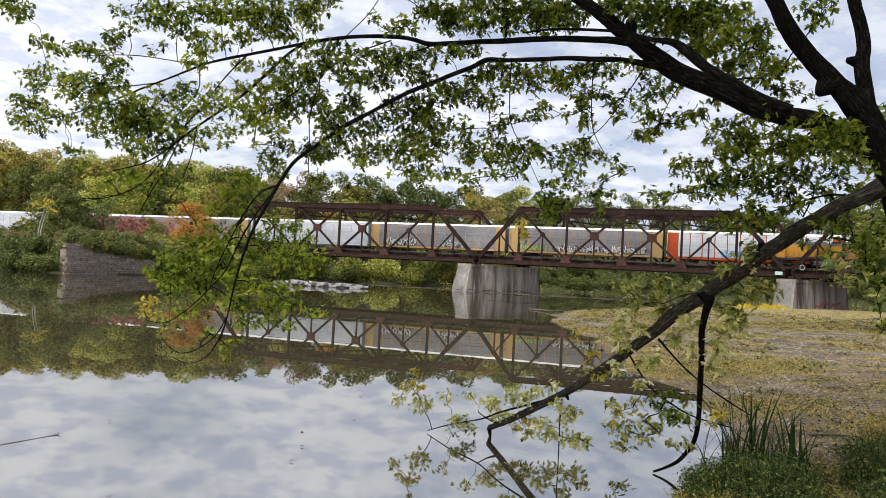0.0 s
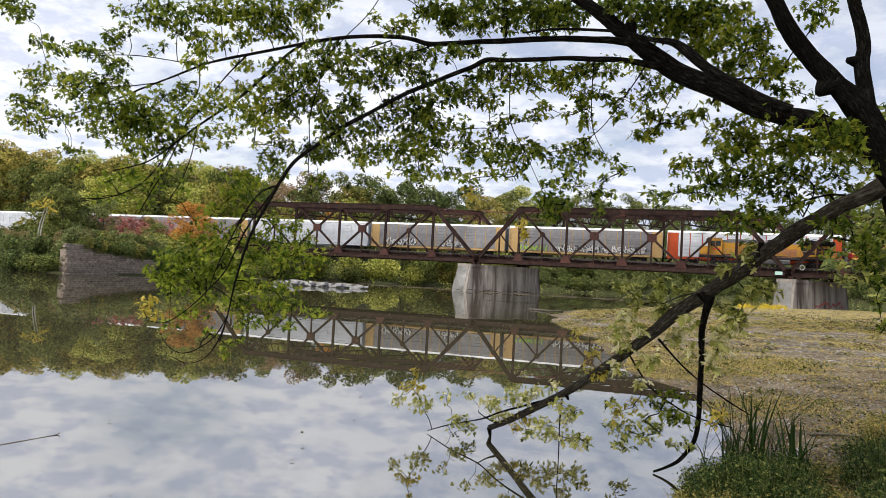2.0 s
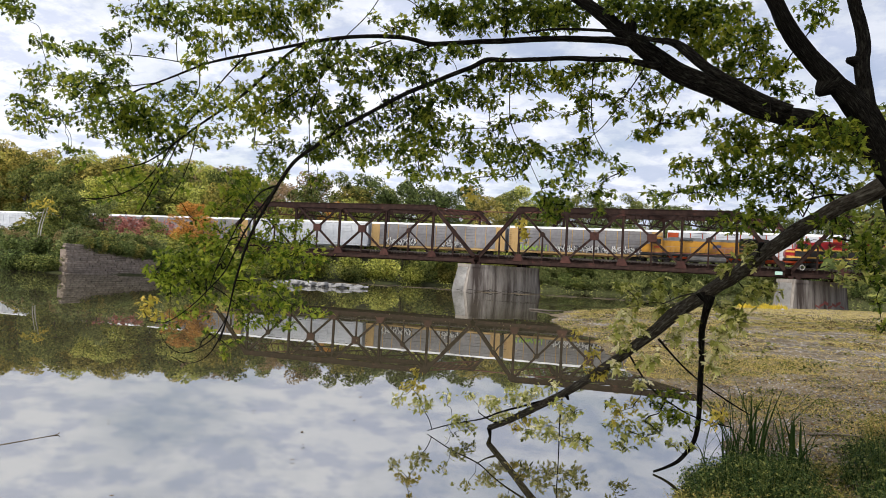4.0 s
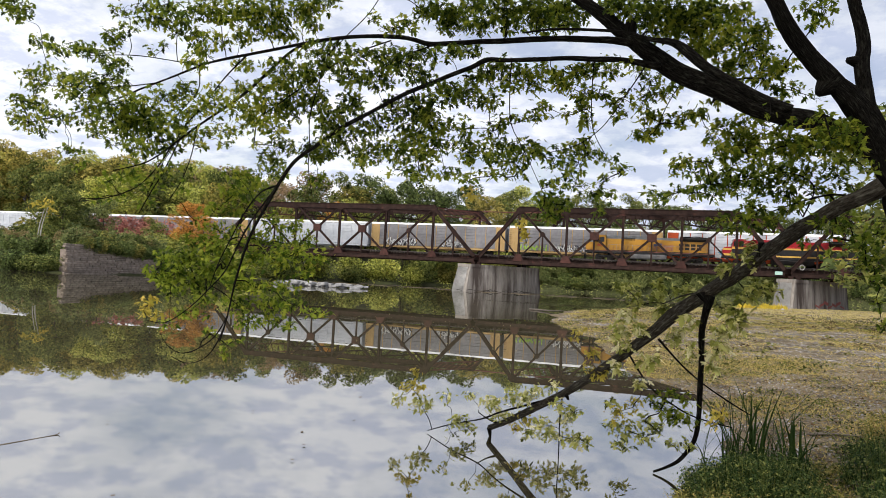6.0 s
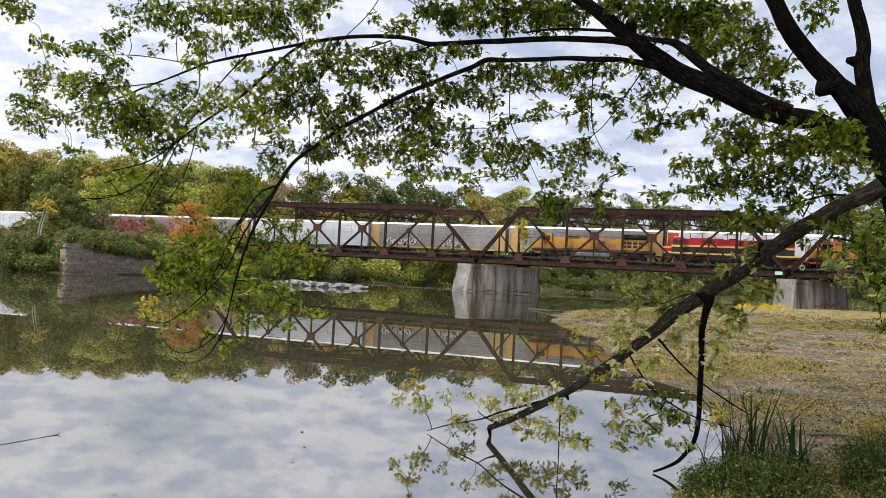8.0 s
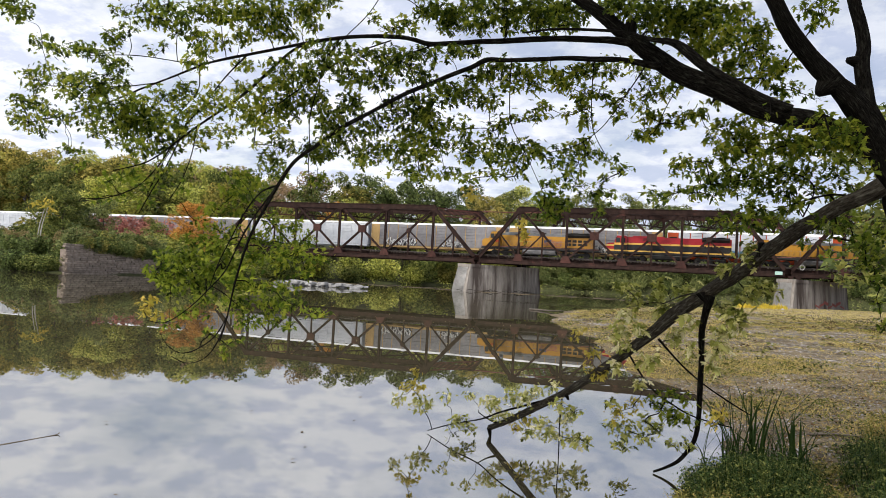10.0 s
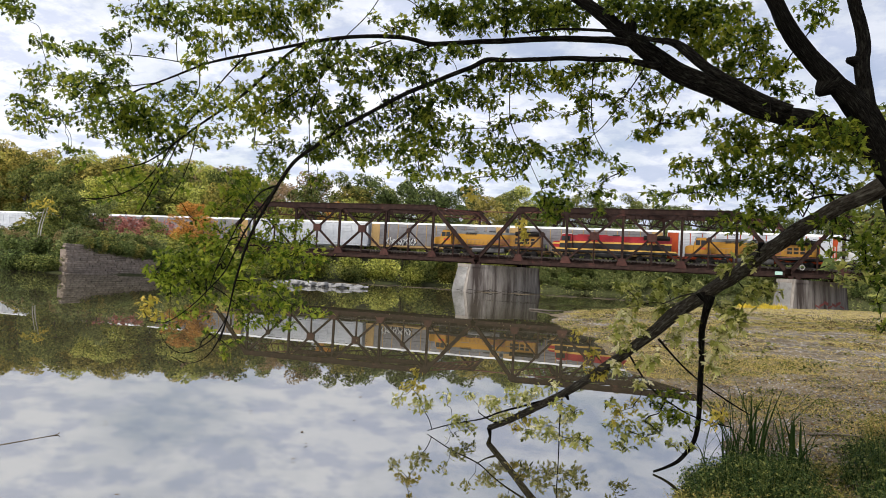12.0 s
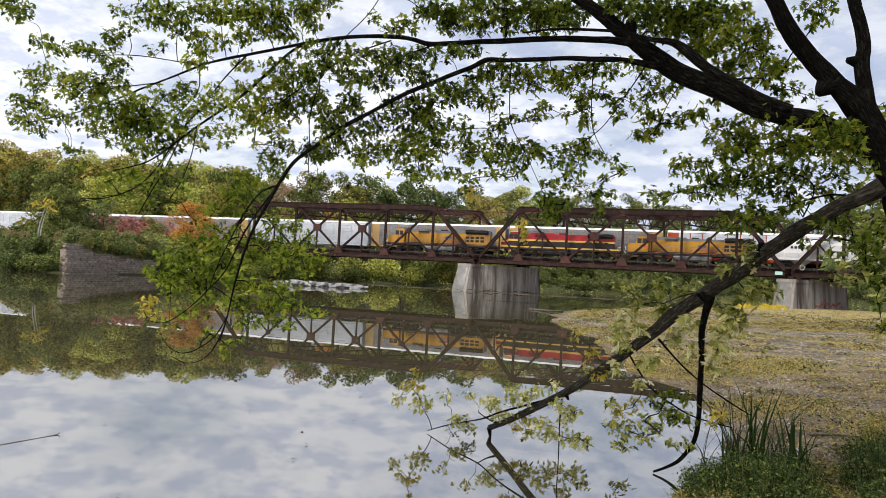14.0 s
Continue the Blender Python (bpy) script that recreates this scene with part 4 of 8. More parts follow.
LONG = [(32.78, -112.60, 5.14, 0.0507), (32.54, -112.60, 5.19, 0.0396), (32.31, -112.60, 5.21, 0.0353), (32.02, -112.60, 5.24, 0.0334), (31.70, -112.60, 5.25, 0.0314), (31.38, -112.60, 5.25, 0.0294), (31.05, -112.60, 5.26, 0.0298), (30.70, -112.60, 5.26, 0.0302), (30.42, -112.60, 5.27, 0.0305), (30.20, -112.60, 5.34, 0.0256), (29.98, -112.60, 5.38, 0.0233), (29.61, -112.60, 5.41, 0.0236), (29.22, -112.60, 5.41, 0.0226), (28.83, -112.60, 5.38, 0.0216), (28.43, -112.60, 5.33, 0.0206), (27.93, -112.60, 5.27, 0.0181), (27.59, -112.60, 5.23, 0.0169), (27.24, -112.60, 5.17, 0.0143), (26.70, -112.60, 5.01, 0.0122), (26.24, -112.60, 4.88, 0.0112), (25.77, -112.60, 4.73, 0.0096), (25.27, -112.60, 4.61, 0.0079), (24.82, -112.60, 4.52, 0.0062)]
FORK = [(34.27, -112.85, 4.31, 0.0508), (33.91, -112.85, 4.49, 0.0516), (33.68, -112.86, 4.64, 0.0522), (33.46, -112.86, 4.79, 0.0510), (33.28, -112.87, 4.96, 0.0479), (33.15, -112.88, 5.04, 0.0357), (32.93, -112.88, 5.08, 0.0216), (32.65, -112.89, 5.17, 0.0164), (32.34, -112.89, 5.21, 0.0148), (31.94, -112.90, 5.24, 0.0131), (31.61, -112.90, 5.22, 0.0076)]
ARCH = [(33.05, -112.65, 4.86, 0.0407), (32.65, -112.66, 4.95, 0.0299), (32.32, -112.67, 4.97, 0.0280), (32.04, -112.68, 4.99, 0.0259), (31.73, -112.69, 4.99, 0.0238), (31.41, -112.70, 4.99, 0.0241), (31.17, -112.70, 5.01, 0.0268), (31.00, -112.71, 4.93, 0.0269), (30.77, -112.72, 4.85, 0.0247), (30.50, -112.73, 4.75, 0.0249), (30.23, -112.74, 4.65, 0.0239), (29.95, -112.75, 4.51, 0.0241), (29.67, -112.76, 4.37, 0.0243), (29.39, -112.77, 4.23, 0.0232), (29.10, -112.78, 4.03, 0.0234), (28.83, -112.79, 3.84, 0.0223), (28.64, -112.80, 3.58, 0.0211), (28.46, -112.80, 3.27, 0.0186), (28.29, -112.81, 2.94, 0.0160), (28.18, -112.82, 2.60, 0.0147), (28.10, -112.83, 2.25, 0.0120), (28.04, -112.84, 1.89, 0.0101), (27.96, -112.85, 1.57, 0.0080)]
SWEEP_A = [(28.83, -112.60, 5.37, 0.0162), (28.62, -112.63, 5.29, 0.0176), (28.33, -112.67, 5.04, 0.0177), (28.04, -112.70, 4.77, 0.0178), (27.74, -112.74, 4.55, 0.0165), (27.52, -112.78, 4.40, 0.0152), (27.26, -112.81, 4.22, 0.0139), (27.08, -112.84, 4.08, 0.0125), (26.85, -112.88, 3.90, 0.0112), (26.62, -112.92, 3.78, 0.0084), (26.20, -112.95, 3.69, 0.0062)]
SWEEP_B = [(27.90, -112.60, 5.26, 0.0097), (27.63, -112.63, 4.99, 0.0097), (27.35, -112.67, 4.62, 0.0088), (27.08, -112.70, 4.31, 0.0079), (26.94, -112.73, 4.03, 0.0064), (26.81, -112.77, 3.78, 0.0049), (26.66, -112.80, 3.43, 0.0039)]
SWEEP_C = [(28.54, -112.80, 3.44, 0.0115), (28.35, -112.84, 3.17, 0.0104), (28.19, -112.89, 2.84, 0.0092), (28.04, -112.93, 2.47, 0.0087), (27.84, -112.97, 2.22, 0.0078), (27.57, -113.01, 1.95, 0.0069), (27.29, -113.06, 1.77, 0.0060), (27.04, -113.10, 1.79, 0.0047)]
SWEEP_D = [(28.01, -112.80, 1.89, 0.0079), (27.87, -112.83, 1.63, 0.0070), (27.61, -112.86, 1.44, 0.0066), (27.41, -112.89, 1.39, 0.0056), (27.23, -112.92, 1.48, 0.0047), (27.14, -112.95, 1.62, 0.0038)]
SWEEP_E = [(27.97, -112.80, 1.75, 0.0070), (27.89, -112.83, 1.52, 0.0065), (27.74, -112.85, 1.34, 0.0058), (27.51, -112.88, 1.27, 0.0054), (27.29, -112.90, 1.34, 0.0042)]
SWEEP_F = [(28.63, -112.80, 3.54, 0.0115), (28.36, -112.76, 3.46, 0.0098), (28.13, -112.72, 3.23, 0.0089), (27.93, -112.68, 2.92, 0.0076), (27.70, -112.64, 2.52, 0.0062), (27.58, -112.60, 2.25, 0.0048)]
SWEEP_G = [(27.08, -112.90, 4.04, 0.0096), (26.89, -112.93, 3.73, 0.0087), (26.59, -112.95, 3.47, 0.0078), (26.16, -112.97, 3.33, 0.0064), (25.72, -113.00, 3.27, 0.0050)]
SWEEP_H = [(27.19, -112.90, 4.10, 0.0086), (26.99, -112.90, 3.72, 0.0077), (26.77, -112.90, 3.38, 0.0068), (26.63, -112.90, 3.14, 0.0049)]
SWEEP_I = [(27.36, -112.80, 4.29, 0.0082), (27.29, -112.77, 3.96, 0.0073), (27.13, -112.73, 3.61, 0.0063), (26.93, -112.70, 3.36, 0.0049)]
SPRIG_A = [(27.17, -112.60, 5.16, 0.0085), (26.70, -112.62, 5.25, 0.0076), (26.25, -112.65, 5.32, 0.0072), (25.83, -112.67, 5.35, 0.0062), (25.31, -112.70, 5.35, 0.0047)]
SPRIG_B = [(26.47, -112.60, 4.95, 0.0081), (26.01, -112.67, 4.90, 0.0072), (25.48, -112.73, 4.90, 0.0062), (24.79, -112.80, 4.92, 0.0047)]
SPRIG_C = [(27.17, -112.60, 5.13, 0.0085), (27.21, -112.63, 4.83, 0.0074), (27.00, -112.67, 4.55, 0.0064), (26.84, -112.70, 4.39, 0.0050)]
HANGER = [(29.27, -112.65, 5.39, 0.0078), (29.10, -112.66, 5.11, 0.0074), (29.00, -112.67, 4.75, 0.0069), (28.93, -112.68, 4.39, 0.0065), (28.95, -112.68, 4.07, 0.0055), (28.96, -112.69, 3.76, 0.0046), (29.04, -112.70, 3.44, 0.0036)]
CROSS = [(29.93, -112.60, 5.34, 0.0090), (29.55, -112.61, 5.23, 0.0087), (29.10, -112.62, 5.02, 0.0079), (28.68, -112.63, 4.75, 0.0070), (28.39, -112.64, 4.56, 0.0057), (28.15, -112.65, 4.41, 0.0048)]
CROSS_B = [(30.46, -112.60, 5.25, 0.0099), (30.15, -112.57, 5.17, 0.0089), (29.86, -112.55, 5.08, 0.0077), (29.64, -112.53, 4.97, 0.0064), (29.52, -112.50, 4.83, 0.0046)]
RISER = [(29.08, -112.60, 5.20, 0.0060), (29.31, -112.55, 5.46, 0.0060), (29.51, -112.50, 5.68, 0.0056), (29.65, -112.45, 5.91, 0.0056), (29.77, -112.40, 6.22, 0.0047)]
LOW = [(35.12, -112.62, 3.62, 0.0901), (34.98, -112.55, 3.53, 0.0846), (34.83, -112.39, 3.46, 0.0801), (34.68, -112.12, 3.35, 0.0788), (34.48, -111.76, 3.20, 0.0806), (34.24, -111.40, 2.98, 0.0876), (33.99, -110.95, 2.74, 0.0873), (33.69, -110.62, 2.51, 0.0915), (33.35, -110.51, 2.23, 0.0842), (33.01, -110.40, 1.90, 0.0765), (32.64, -110.24, 1.56, 0.0655), (32.26, -110.14, 1.24, 0.0603), (31.86, -110.00, 0.94, 0.0531), (31.44, -109.92, 0.68, 0.0511), (30.94, -109.54, 0.34, 0.0476), (30.57, -109.24, 0.13, 0.0412)]
HANG = [(33.73, -110.60, 2.42, 0.0585), (33.69, -110.55, 2.23, 0.0441), (33.66, -110.50, 1.97, 0.0384), (33.67, -110.38, 1.52, 0.0374), (33.67, -110.31, 1.14, 0.0361), (33.67, -110.24, 0.83, 0.0317), (33.63, -110.14, 0.50, 0.0290), (33.47, -110.12, 0.23, 0.0261), (33.30, -110.12, 0.10, 0.0191), (33.12, -110.16, 0.02, 0.0153)]
TIP_TWIG = [(31.73, -109.94, 0.85, 0.0164), (31.18, -109.90, 0.64, 0.0140), (30.82, -109.80, 0.49, 0.0125), (30.52, -109.68, 0.34, 0.0116), (30.05, -109.62, 0.20, 0.0101), (29.62, -109.54, 0.03, 0.0060)]
TIP_TWIG_B = [(30.77, -109.39, 0.25, 0.0251), (30.64, -109.43, 0.29, 0.0148), (30.54, -109.46, 0.34, 0.0101), (30.44, -109.50, 0.41, 0.0059)]
DROP = [(31.82, -110.01, 0.91, 0.0122), (31.80, -110.01, 0.57, 0.0103), (31.80, -109.99, 0.24, 0.0092), (31.80, -109.98, -0.02, 0.0081)]
SIDE = [(33.12, -110.36, 1.85, 0.0151), (33.38, -110.37, 1.57, 0.0125), (33.65, -110.37, 1.34, 0.0113), (33.99, -110.36, 1.12, 0.0098), (34.30, -110.35, 0.95, 0.0063)]
SIDE2 = [(32.75, -110.26, 1.58, 0.0129), (33.03, -110.25, 1.18, 0.0117), (33.33, -110.25, 0.97, 0.0106), (33.64, -110.25, 0.83, 0.0100), (34.09, -110.20, 0.74, 0.0064)]
SPUR = [(33.77, -110.60, 2.56, 0.0193), (33.59, -110.55, 2.50, 0.0122), (33.38, -110.61, 2.44, 0.0098), (33.17, -110.57, 2.33, 0.0062)]
SPUR_B = [(33.18, -110.45, 2.07, 0.0272), (32.94, -110.42, 1.85, 0.0151), (32.78, -110.36, 1.70, 0.0127), (32.64, -110.30, 1.58, 0.0103)]
RIGHT_A = [(34.88, -112.30, 4.05, 0.0132), (34.70, -112.17, 4.10, 0.0097), (34.45, -112.05, 4.19, 0.0080), (34.20, -111.92, 4.13, 0.0061), (33.87, -111.80, 3.97, 0.0042)]
RIGHT_B = [(35.07, -112.20, 3.55, 0.0114), (34.78, -112.10, 3.60, 0.0097), (34.43, -112.00, 3.50, 0.0080), (34.11, -111.90, 3.37, 0.0062), (33.81, -111.80, 3.27, 0.0042)]
RIGHT_C = [(34.53, -112.10, 3.36, 0.0079), (34.64, -112.02, 3.70, 0.0079), (34.37, -111.94, 3.86, 0.0069), (33.93, -111.86, 3.78, 0.0058), (33.52, -111.78, 3.72, 0.0047), (33.06, -111.70, 3.58, 0.0035)]
DRIP = [(32.89, -112.60, 4.89, 0.0080), (32.77, -112.54, 4.71, 0.0060), (32.57, -112.48, 4.42, 0.0053), (32.42, -112.42, 4.25, 0.0050), (32.17, -112.36, 4.09, 0.0046), (31.84, -112.30, 4.02, 0.0043)]
DRIP_B = [(32.35, -112.60, 4.97, 0.0061), (32.33, -112.50, 4.61, 0.0054), (32.35, -112.40, 4.26, 0.0050), (32.51, -112.30, 3.96, 0.0042), (32.65, -112.20, 3.81, 0.0034)]
DRIP_C = [(31.45, -112.70, 4.98, 0.0063), (31.43, -112.62, 4.64, 0.0055), (31.45, -112.55, 4.30, 0.0051), (31.61, -112.48, 3.99, 0.0042), (31.85, -112.40, 3.49, 0.0034)]
DRIP_D = [(33.23, -112.70, 4.62, 0.0058), (33.12, -112.57, 4.45, 0.0051), (33.02, -112.43, 4.24, 0.0040), (32.90, -112.30, 4.16, 0.0029)]
LEFT_SPRAYS = [(24.00, -112.73, 6.09, 0.25, 0.17, 262), (24.62, -112.80, 5.55, 0.16, 0.12, 73), (25.09, -112.99, 5.34, 0.18, 0.08, 56), (24.88, -112.41, 5.55, 0.23, 0.10, 93), (25.94, -113.09, 5.22, 0.21, 0.11, 89), (25.80, -112.70, 5.56, 0.14, 0.14, 120), (25.55, -112.38, 5.29, 0.19, 0.15, 108), (26.17, -113.04, 4.88, 0.19, 0.09, 62), (26.04, -112.66, 5.72, 0.13, 0.08, 39), (25.81, -112.61, 5.98, 0.18, 0.11, 42), (26.73, -113.07, 5.69, 0.22, 0.17, 141), (26.54, -112.80, 5.31, 0.09, 0.07, 13), (26.53, -112.54, 5.46, 0.07, 0.05, 15), (26.87, -112.74, 5.67, 0.24, 0.17, 161), (26.50, -112.52, 6.02, 0.25, 0.11, 104), (27.40, -112.97, 5.70, 0.20, 0.15, 114)]
TOP_LEFT_SPRAYS = [(27.66, -112.91, 5.74, 0.23, 0.17, 236), (28.10, -113.01, 5.63, 0.24, 0.18, 263), (28.31, -112.69, 5.74, 0.28, 0.20, 343), (27.02, -112.36, 5.59, 0.23, 0.16, 144), (27.54, -112.63, 5.45, 0.15, 0.08, 46), (27.71, -112.48, 5.54, 0.17, 0.12, 80), (28.29, -112.79, 5.49, 0.23, 0.14, 122), (28.39, -112.50, 5.55, 0.20, 0.11, 85), (27.44, -113.02, 5.03, 0.18, 0.08, 57), (27.42, -112.87, 5.24, 0.13, 0.08, 43), (28.70, -112.56, 5.79, 0.18, 0.15, 167), (28.95, -112.52, 5.87, 0.20, 0.11, 81), (28.90, -112.76, 5.53, 0.16, 0.09, 54), (29.84, -113.03, 5.42, 0.10, 0.07, 15), (30.04, -112.89, 5.35, 0.15, 0.07, 40), (30.27, -112.93, 5.37, 0.15, 0.08, 47)]
FAR_LEFT_SPRAYS = [(24.70, -112.98, 4.98, 0.20, 0.13, 97), (24.42, -112.55, 5.25, 0.11, 0.08, 34), (25.27, -113.04, 4.96, 0.18, 0.10, 66), (24.18, -112.49, 4.99, 0.16, 0.08, 49), (24.90, -112.50, 5.00, 0.19, 0.17, 124), (25.83, -113.16, 4.85, 0.19, 0.11, 81), (25.76, -112.90, 4.75, 0.22, 0.11, 97), (25.94, -112.81, 4.83, 0.25, 0.13, 126), (25.65, -113.18, 4.63, 0.15, 0.09, 51), (24.36, -112.86, 4.69, 0.15, 0.10, 58), (24.21, -112.47, 4.74, 0.23, 0.11, 95), (24.58, -113.11, 4.41, 0.09, 0.11, 37), (24.40, -112.72, 4.41, 0.23, 0.13, 118), (25.21, -113.10, 4.40, 0.18, 0.11, 71), (25.11, -112.74, 4.44, 0.14, 0.09, 48), (24.35, -112.48, 4.33, 0.12, 0.06, 26)]
SWEEP_SPRAYS = [(25.93, -113.07, 4.50, 0.21, 0.12, 100), (26.45, -113.24, 4.47, 0.23, 0.12, 103), (25.99, -113.17, 4.29, 0.13, 0.13, 62), (25.69, -112.76, 4.23, 0.13, 0.11, 55), (26.41, -113.23, 4.26, 0.23, 0.16, 141), (26.68, -113.17, 4.52, 0.23, 0.11, 96), (26.50, -112.80, 4.47, 0.29, 0.19, 346), (26.50, -112.42, 4.74, 0.25, 0.16, 158), (26.37, -112.87, 4.26, 0.26, 0.16, 248), (26.76, -112.89, 4.22, 0.24, 0.15, 140), (26.01, -112.68, 4.09, 0.20, 0.09, 37), (26.85, -113.17, 3.94, 0.23, 0.11, 163), (26.82, -112.73, 4.08, 0.21, 0.14, 110), (27.20, -113.09, 4.26, 0.21, 0.15, 121), (27.14, -112.70, 4.50, 0.21, 0.15, 122), (26.83, -112.39, 4.90, 0.16, 0.14, 89)]
CURTAIN_SPRAYS = [(27.78, -113.10, 4.50, 0.21, 0.14, 109), (27.50, -112.65, 4.82, 0.13, 0.08, 21), (27.03, -112.60, 4.21, 0.21, 0.13, 104), (27.66, -113.02, 4.15, 0.18, 0.08, 56), (27.53, -112.91, 3.99, 0.10, 0.07, 16), (27.41, -112.25, 4.32, 0.21, 0.08, 66), (27.62, -112.25, 5.25, 0.17, 0.08, 52), (28.14, -113.04, 4.46, 0.22, 0.14, 116), (27.96, -112.52, 4.38, 0.24, 0.13, 116), (27.68, -112.29, 4.90, 0.16, 0.11, 70), (28.38, -112.94, 4.66, 0.14, 0.14, 75), (28.25, -112.60, 4.53, 0.23, 0.18, 164), (28.69, -113.11, 4.18, 0.22, 0.10, 83), (27.80, -112.82, 4.05, 0.16, 0.06, 19), (28.06, -112.54, 4.10, 0.13, 0.06, 16), (28.49, -112.62, 4.85, 0.20, 0.18, 221)]
CURTAIN_SPRAYS_B = [(28.45, -112.45, 4.59, 0.20, 0.18, 229), (28.59, -113.07, 4.92, 0.11, 0.10, 43), (28.68, -112.84, 5.00, 0.12, 0.14, 63), (28.35, -112.37, 4.09, 0.19, 0.14, 98), (28.35, -112.62, 3.90, 0.16, 0.09, 58), (25.18, -112.74, 3.99, 0.16, 0.07, 46), (28.93, -112.79, 4.85, 0.15, 0.20, 185), (28.74, -112.26, 4.70, 0.20, 0.19, 225), (29.17, -112.63, 4.38, 0.22, 0.18, 244), (29.23, -113.13, 5.04, 0.21, 0.14, 111), (29.16, -112.43, 5.28, 0.23, 0.13, 117), (29.25, -112.85, 4.95, 0.22, 0.14, 118), (29.49, -112.76, 4.89, 0.22, 0.16, 132), (29.74, -112.96, 5.02, 0.21, 0.10, 80), (29.93, -112.75, 5.12, 0.22, 0.12, 96), (30.05, -112.86, 4.91, 0.21, 0.13, 105)]
ARCH_SPRAYS = [(29.86, -112.87, 4.75, 0.21, 0.13, 138), (29.34, -112.38, 4.63, 0.18, 0.16, 148), (30.25, -112.86, 4.98, 0.21, 0.11, 118), (30.24, -112.24, 5.25, 0.23, 0.10, 110), (30.77, -112.93, 5.02, 0.20, 0.07, 74), (30.81, -112.25, 5.27, 0.20, 0.07, 70), (30.17, -112.22, 4.99, 0.23, 0.11, 120), (30.01, -112.50, 4.48, 0.27, 0.17, 205), (29.56, -112.31, 4.35, 0.23, 0.16, 178), (29.39, -112.73, 4.08, 0.22, 0.16, 173), (28.85, -112.29, 4.03, 0.24, 0.13, 254), (30.33, -112.57, 4.52, 0.23, 0.19, 189), (30.66, -112.74, 4.60, 0.22, 0.16, 162), (30.73, -112.08, 4.81, 0.23, 0.18, 200), (31.08, -112.59, 4.83, 0.18, 0.12, 108), (31.28, -112.61, 4.90, 0.19, 0.10, 93)]
UNDER_ARCH_SPRAYS = [(31.02, -112.08, 4.70, 0.18, 0.14, 124), (30.46, -112.52, 4.32, 0.23, 0.17, 173), (30.08, -112.25, 4.24, 0.24, 0.16, 173), (30.11, -112.70, 3.96, 0.26, 0.13, 149), (29.48, -112.09, 4.08, 0.24, 0.14, 168), (30.58, -112.62, 4.06, 0.23, 0.15, 152), (30.45, -112.80, 3.86, 0.25, 0.11, 125), (30.64, -111.97, 4.38, 0.23, 0.18, 113), (31.02, -112.69, 3.95, 0.22, 0.13, 147), (31.09, -112.00, 4.35, 0.18, 0.16, 78), (31.16, -111.96, 4.15, 0.22, 0.13, 144), (31.52, -112.30, 4.05, 0.21, 0.12, 129), (31.52, -112.84, 3.81, 0.24, 0.08, 94), (31.82, -112.80, 3.92, 0.13, 0.08, 54), (31.43, -112.66, 4.73, 0.14, 0.12, 81), (31.52, -112.50, 4.90, 0.18, 0.08, 73)]
DRIP_SPRAYS = [(31.62, -112.31, 4.82, 0.14, 0.11, 77), (31.69, -112.03, 5.04, 0.16, 0.10, 80), (31.92, -112.52, 4.80, 0.14, 0.09, 61), (32.07, -112.69, 4.66, 0.15, 0.09, 64), (32.13, -112.35, 4.92, 0.18, 0.11, 99), (32.28, -112.69, 4.59, 0.10, 0.09, 45), (31.83, -112.73, 4.44, 0.13, 0.06, 23), (31.71, -112.36, 4.43, 0.14, 0.08, 59), (31.34, -112.24, 4.42, 0.18, 0.06, 30), (32.08, -112.75, 4.34, 0.06, 0.06, 18), (32.22, -112.44, 4.49, 0.09, 0.15, 69), (32.24, -112.24, 4.38, 0.08, 0.09, 37), (32.21, -112.19, 4.08, 0.17, 0.13, 110), (32.36, -112.49, 4.92, 0.14, 0.09, 67), (32.49, -112.09, 4.98, 0.14, 0.09, 65), (32.71, -112.66, 4.91, 0.10, 0.05, 24)]
TOP_SPRAYS = [(30.14, -112.08, 5.87, 0.17, 0.12, 103), (30.35, -112.03, 5.88, 0.24, 0.13, 254), (30.48, -111.92, 5.77, 0.23, 0.16, 295), (30.88, -112.31, 5.80, 0.20, 0.11, 173), (31.08, -112.70, 5.43, 0.21, 0.13, 144), (31.35, -112.75, 5.56, 0.21, 0.12, 198), (31.30, -112.27, 5.58, 0.19, 0.12, 113), (31.71, -112.63, 5.55, 0.25, 0.16, 319), (31.95, -112.17, 5.71, 0.25, 0.17, 340), (32.03, -112.72, 5.34, 0.20, 0.08, 78), (31.58, -112.02, 5.61, 0.22, 0.08, 87), (32.60, -112.58, 5.54, 0.24, 0.13, 245), (32.93, -112.79, 5.40, 0.23, 0.15, 275), (33.21, -112.62, 5.42, 0.23, 0.15, 281), (33.50, -112.34, 5.53, 0.20, 0.13, 217), (32.92, -112.24, 5.39, 0.20, 0.10, 104)]
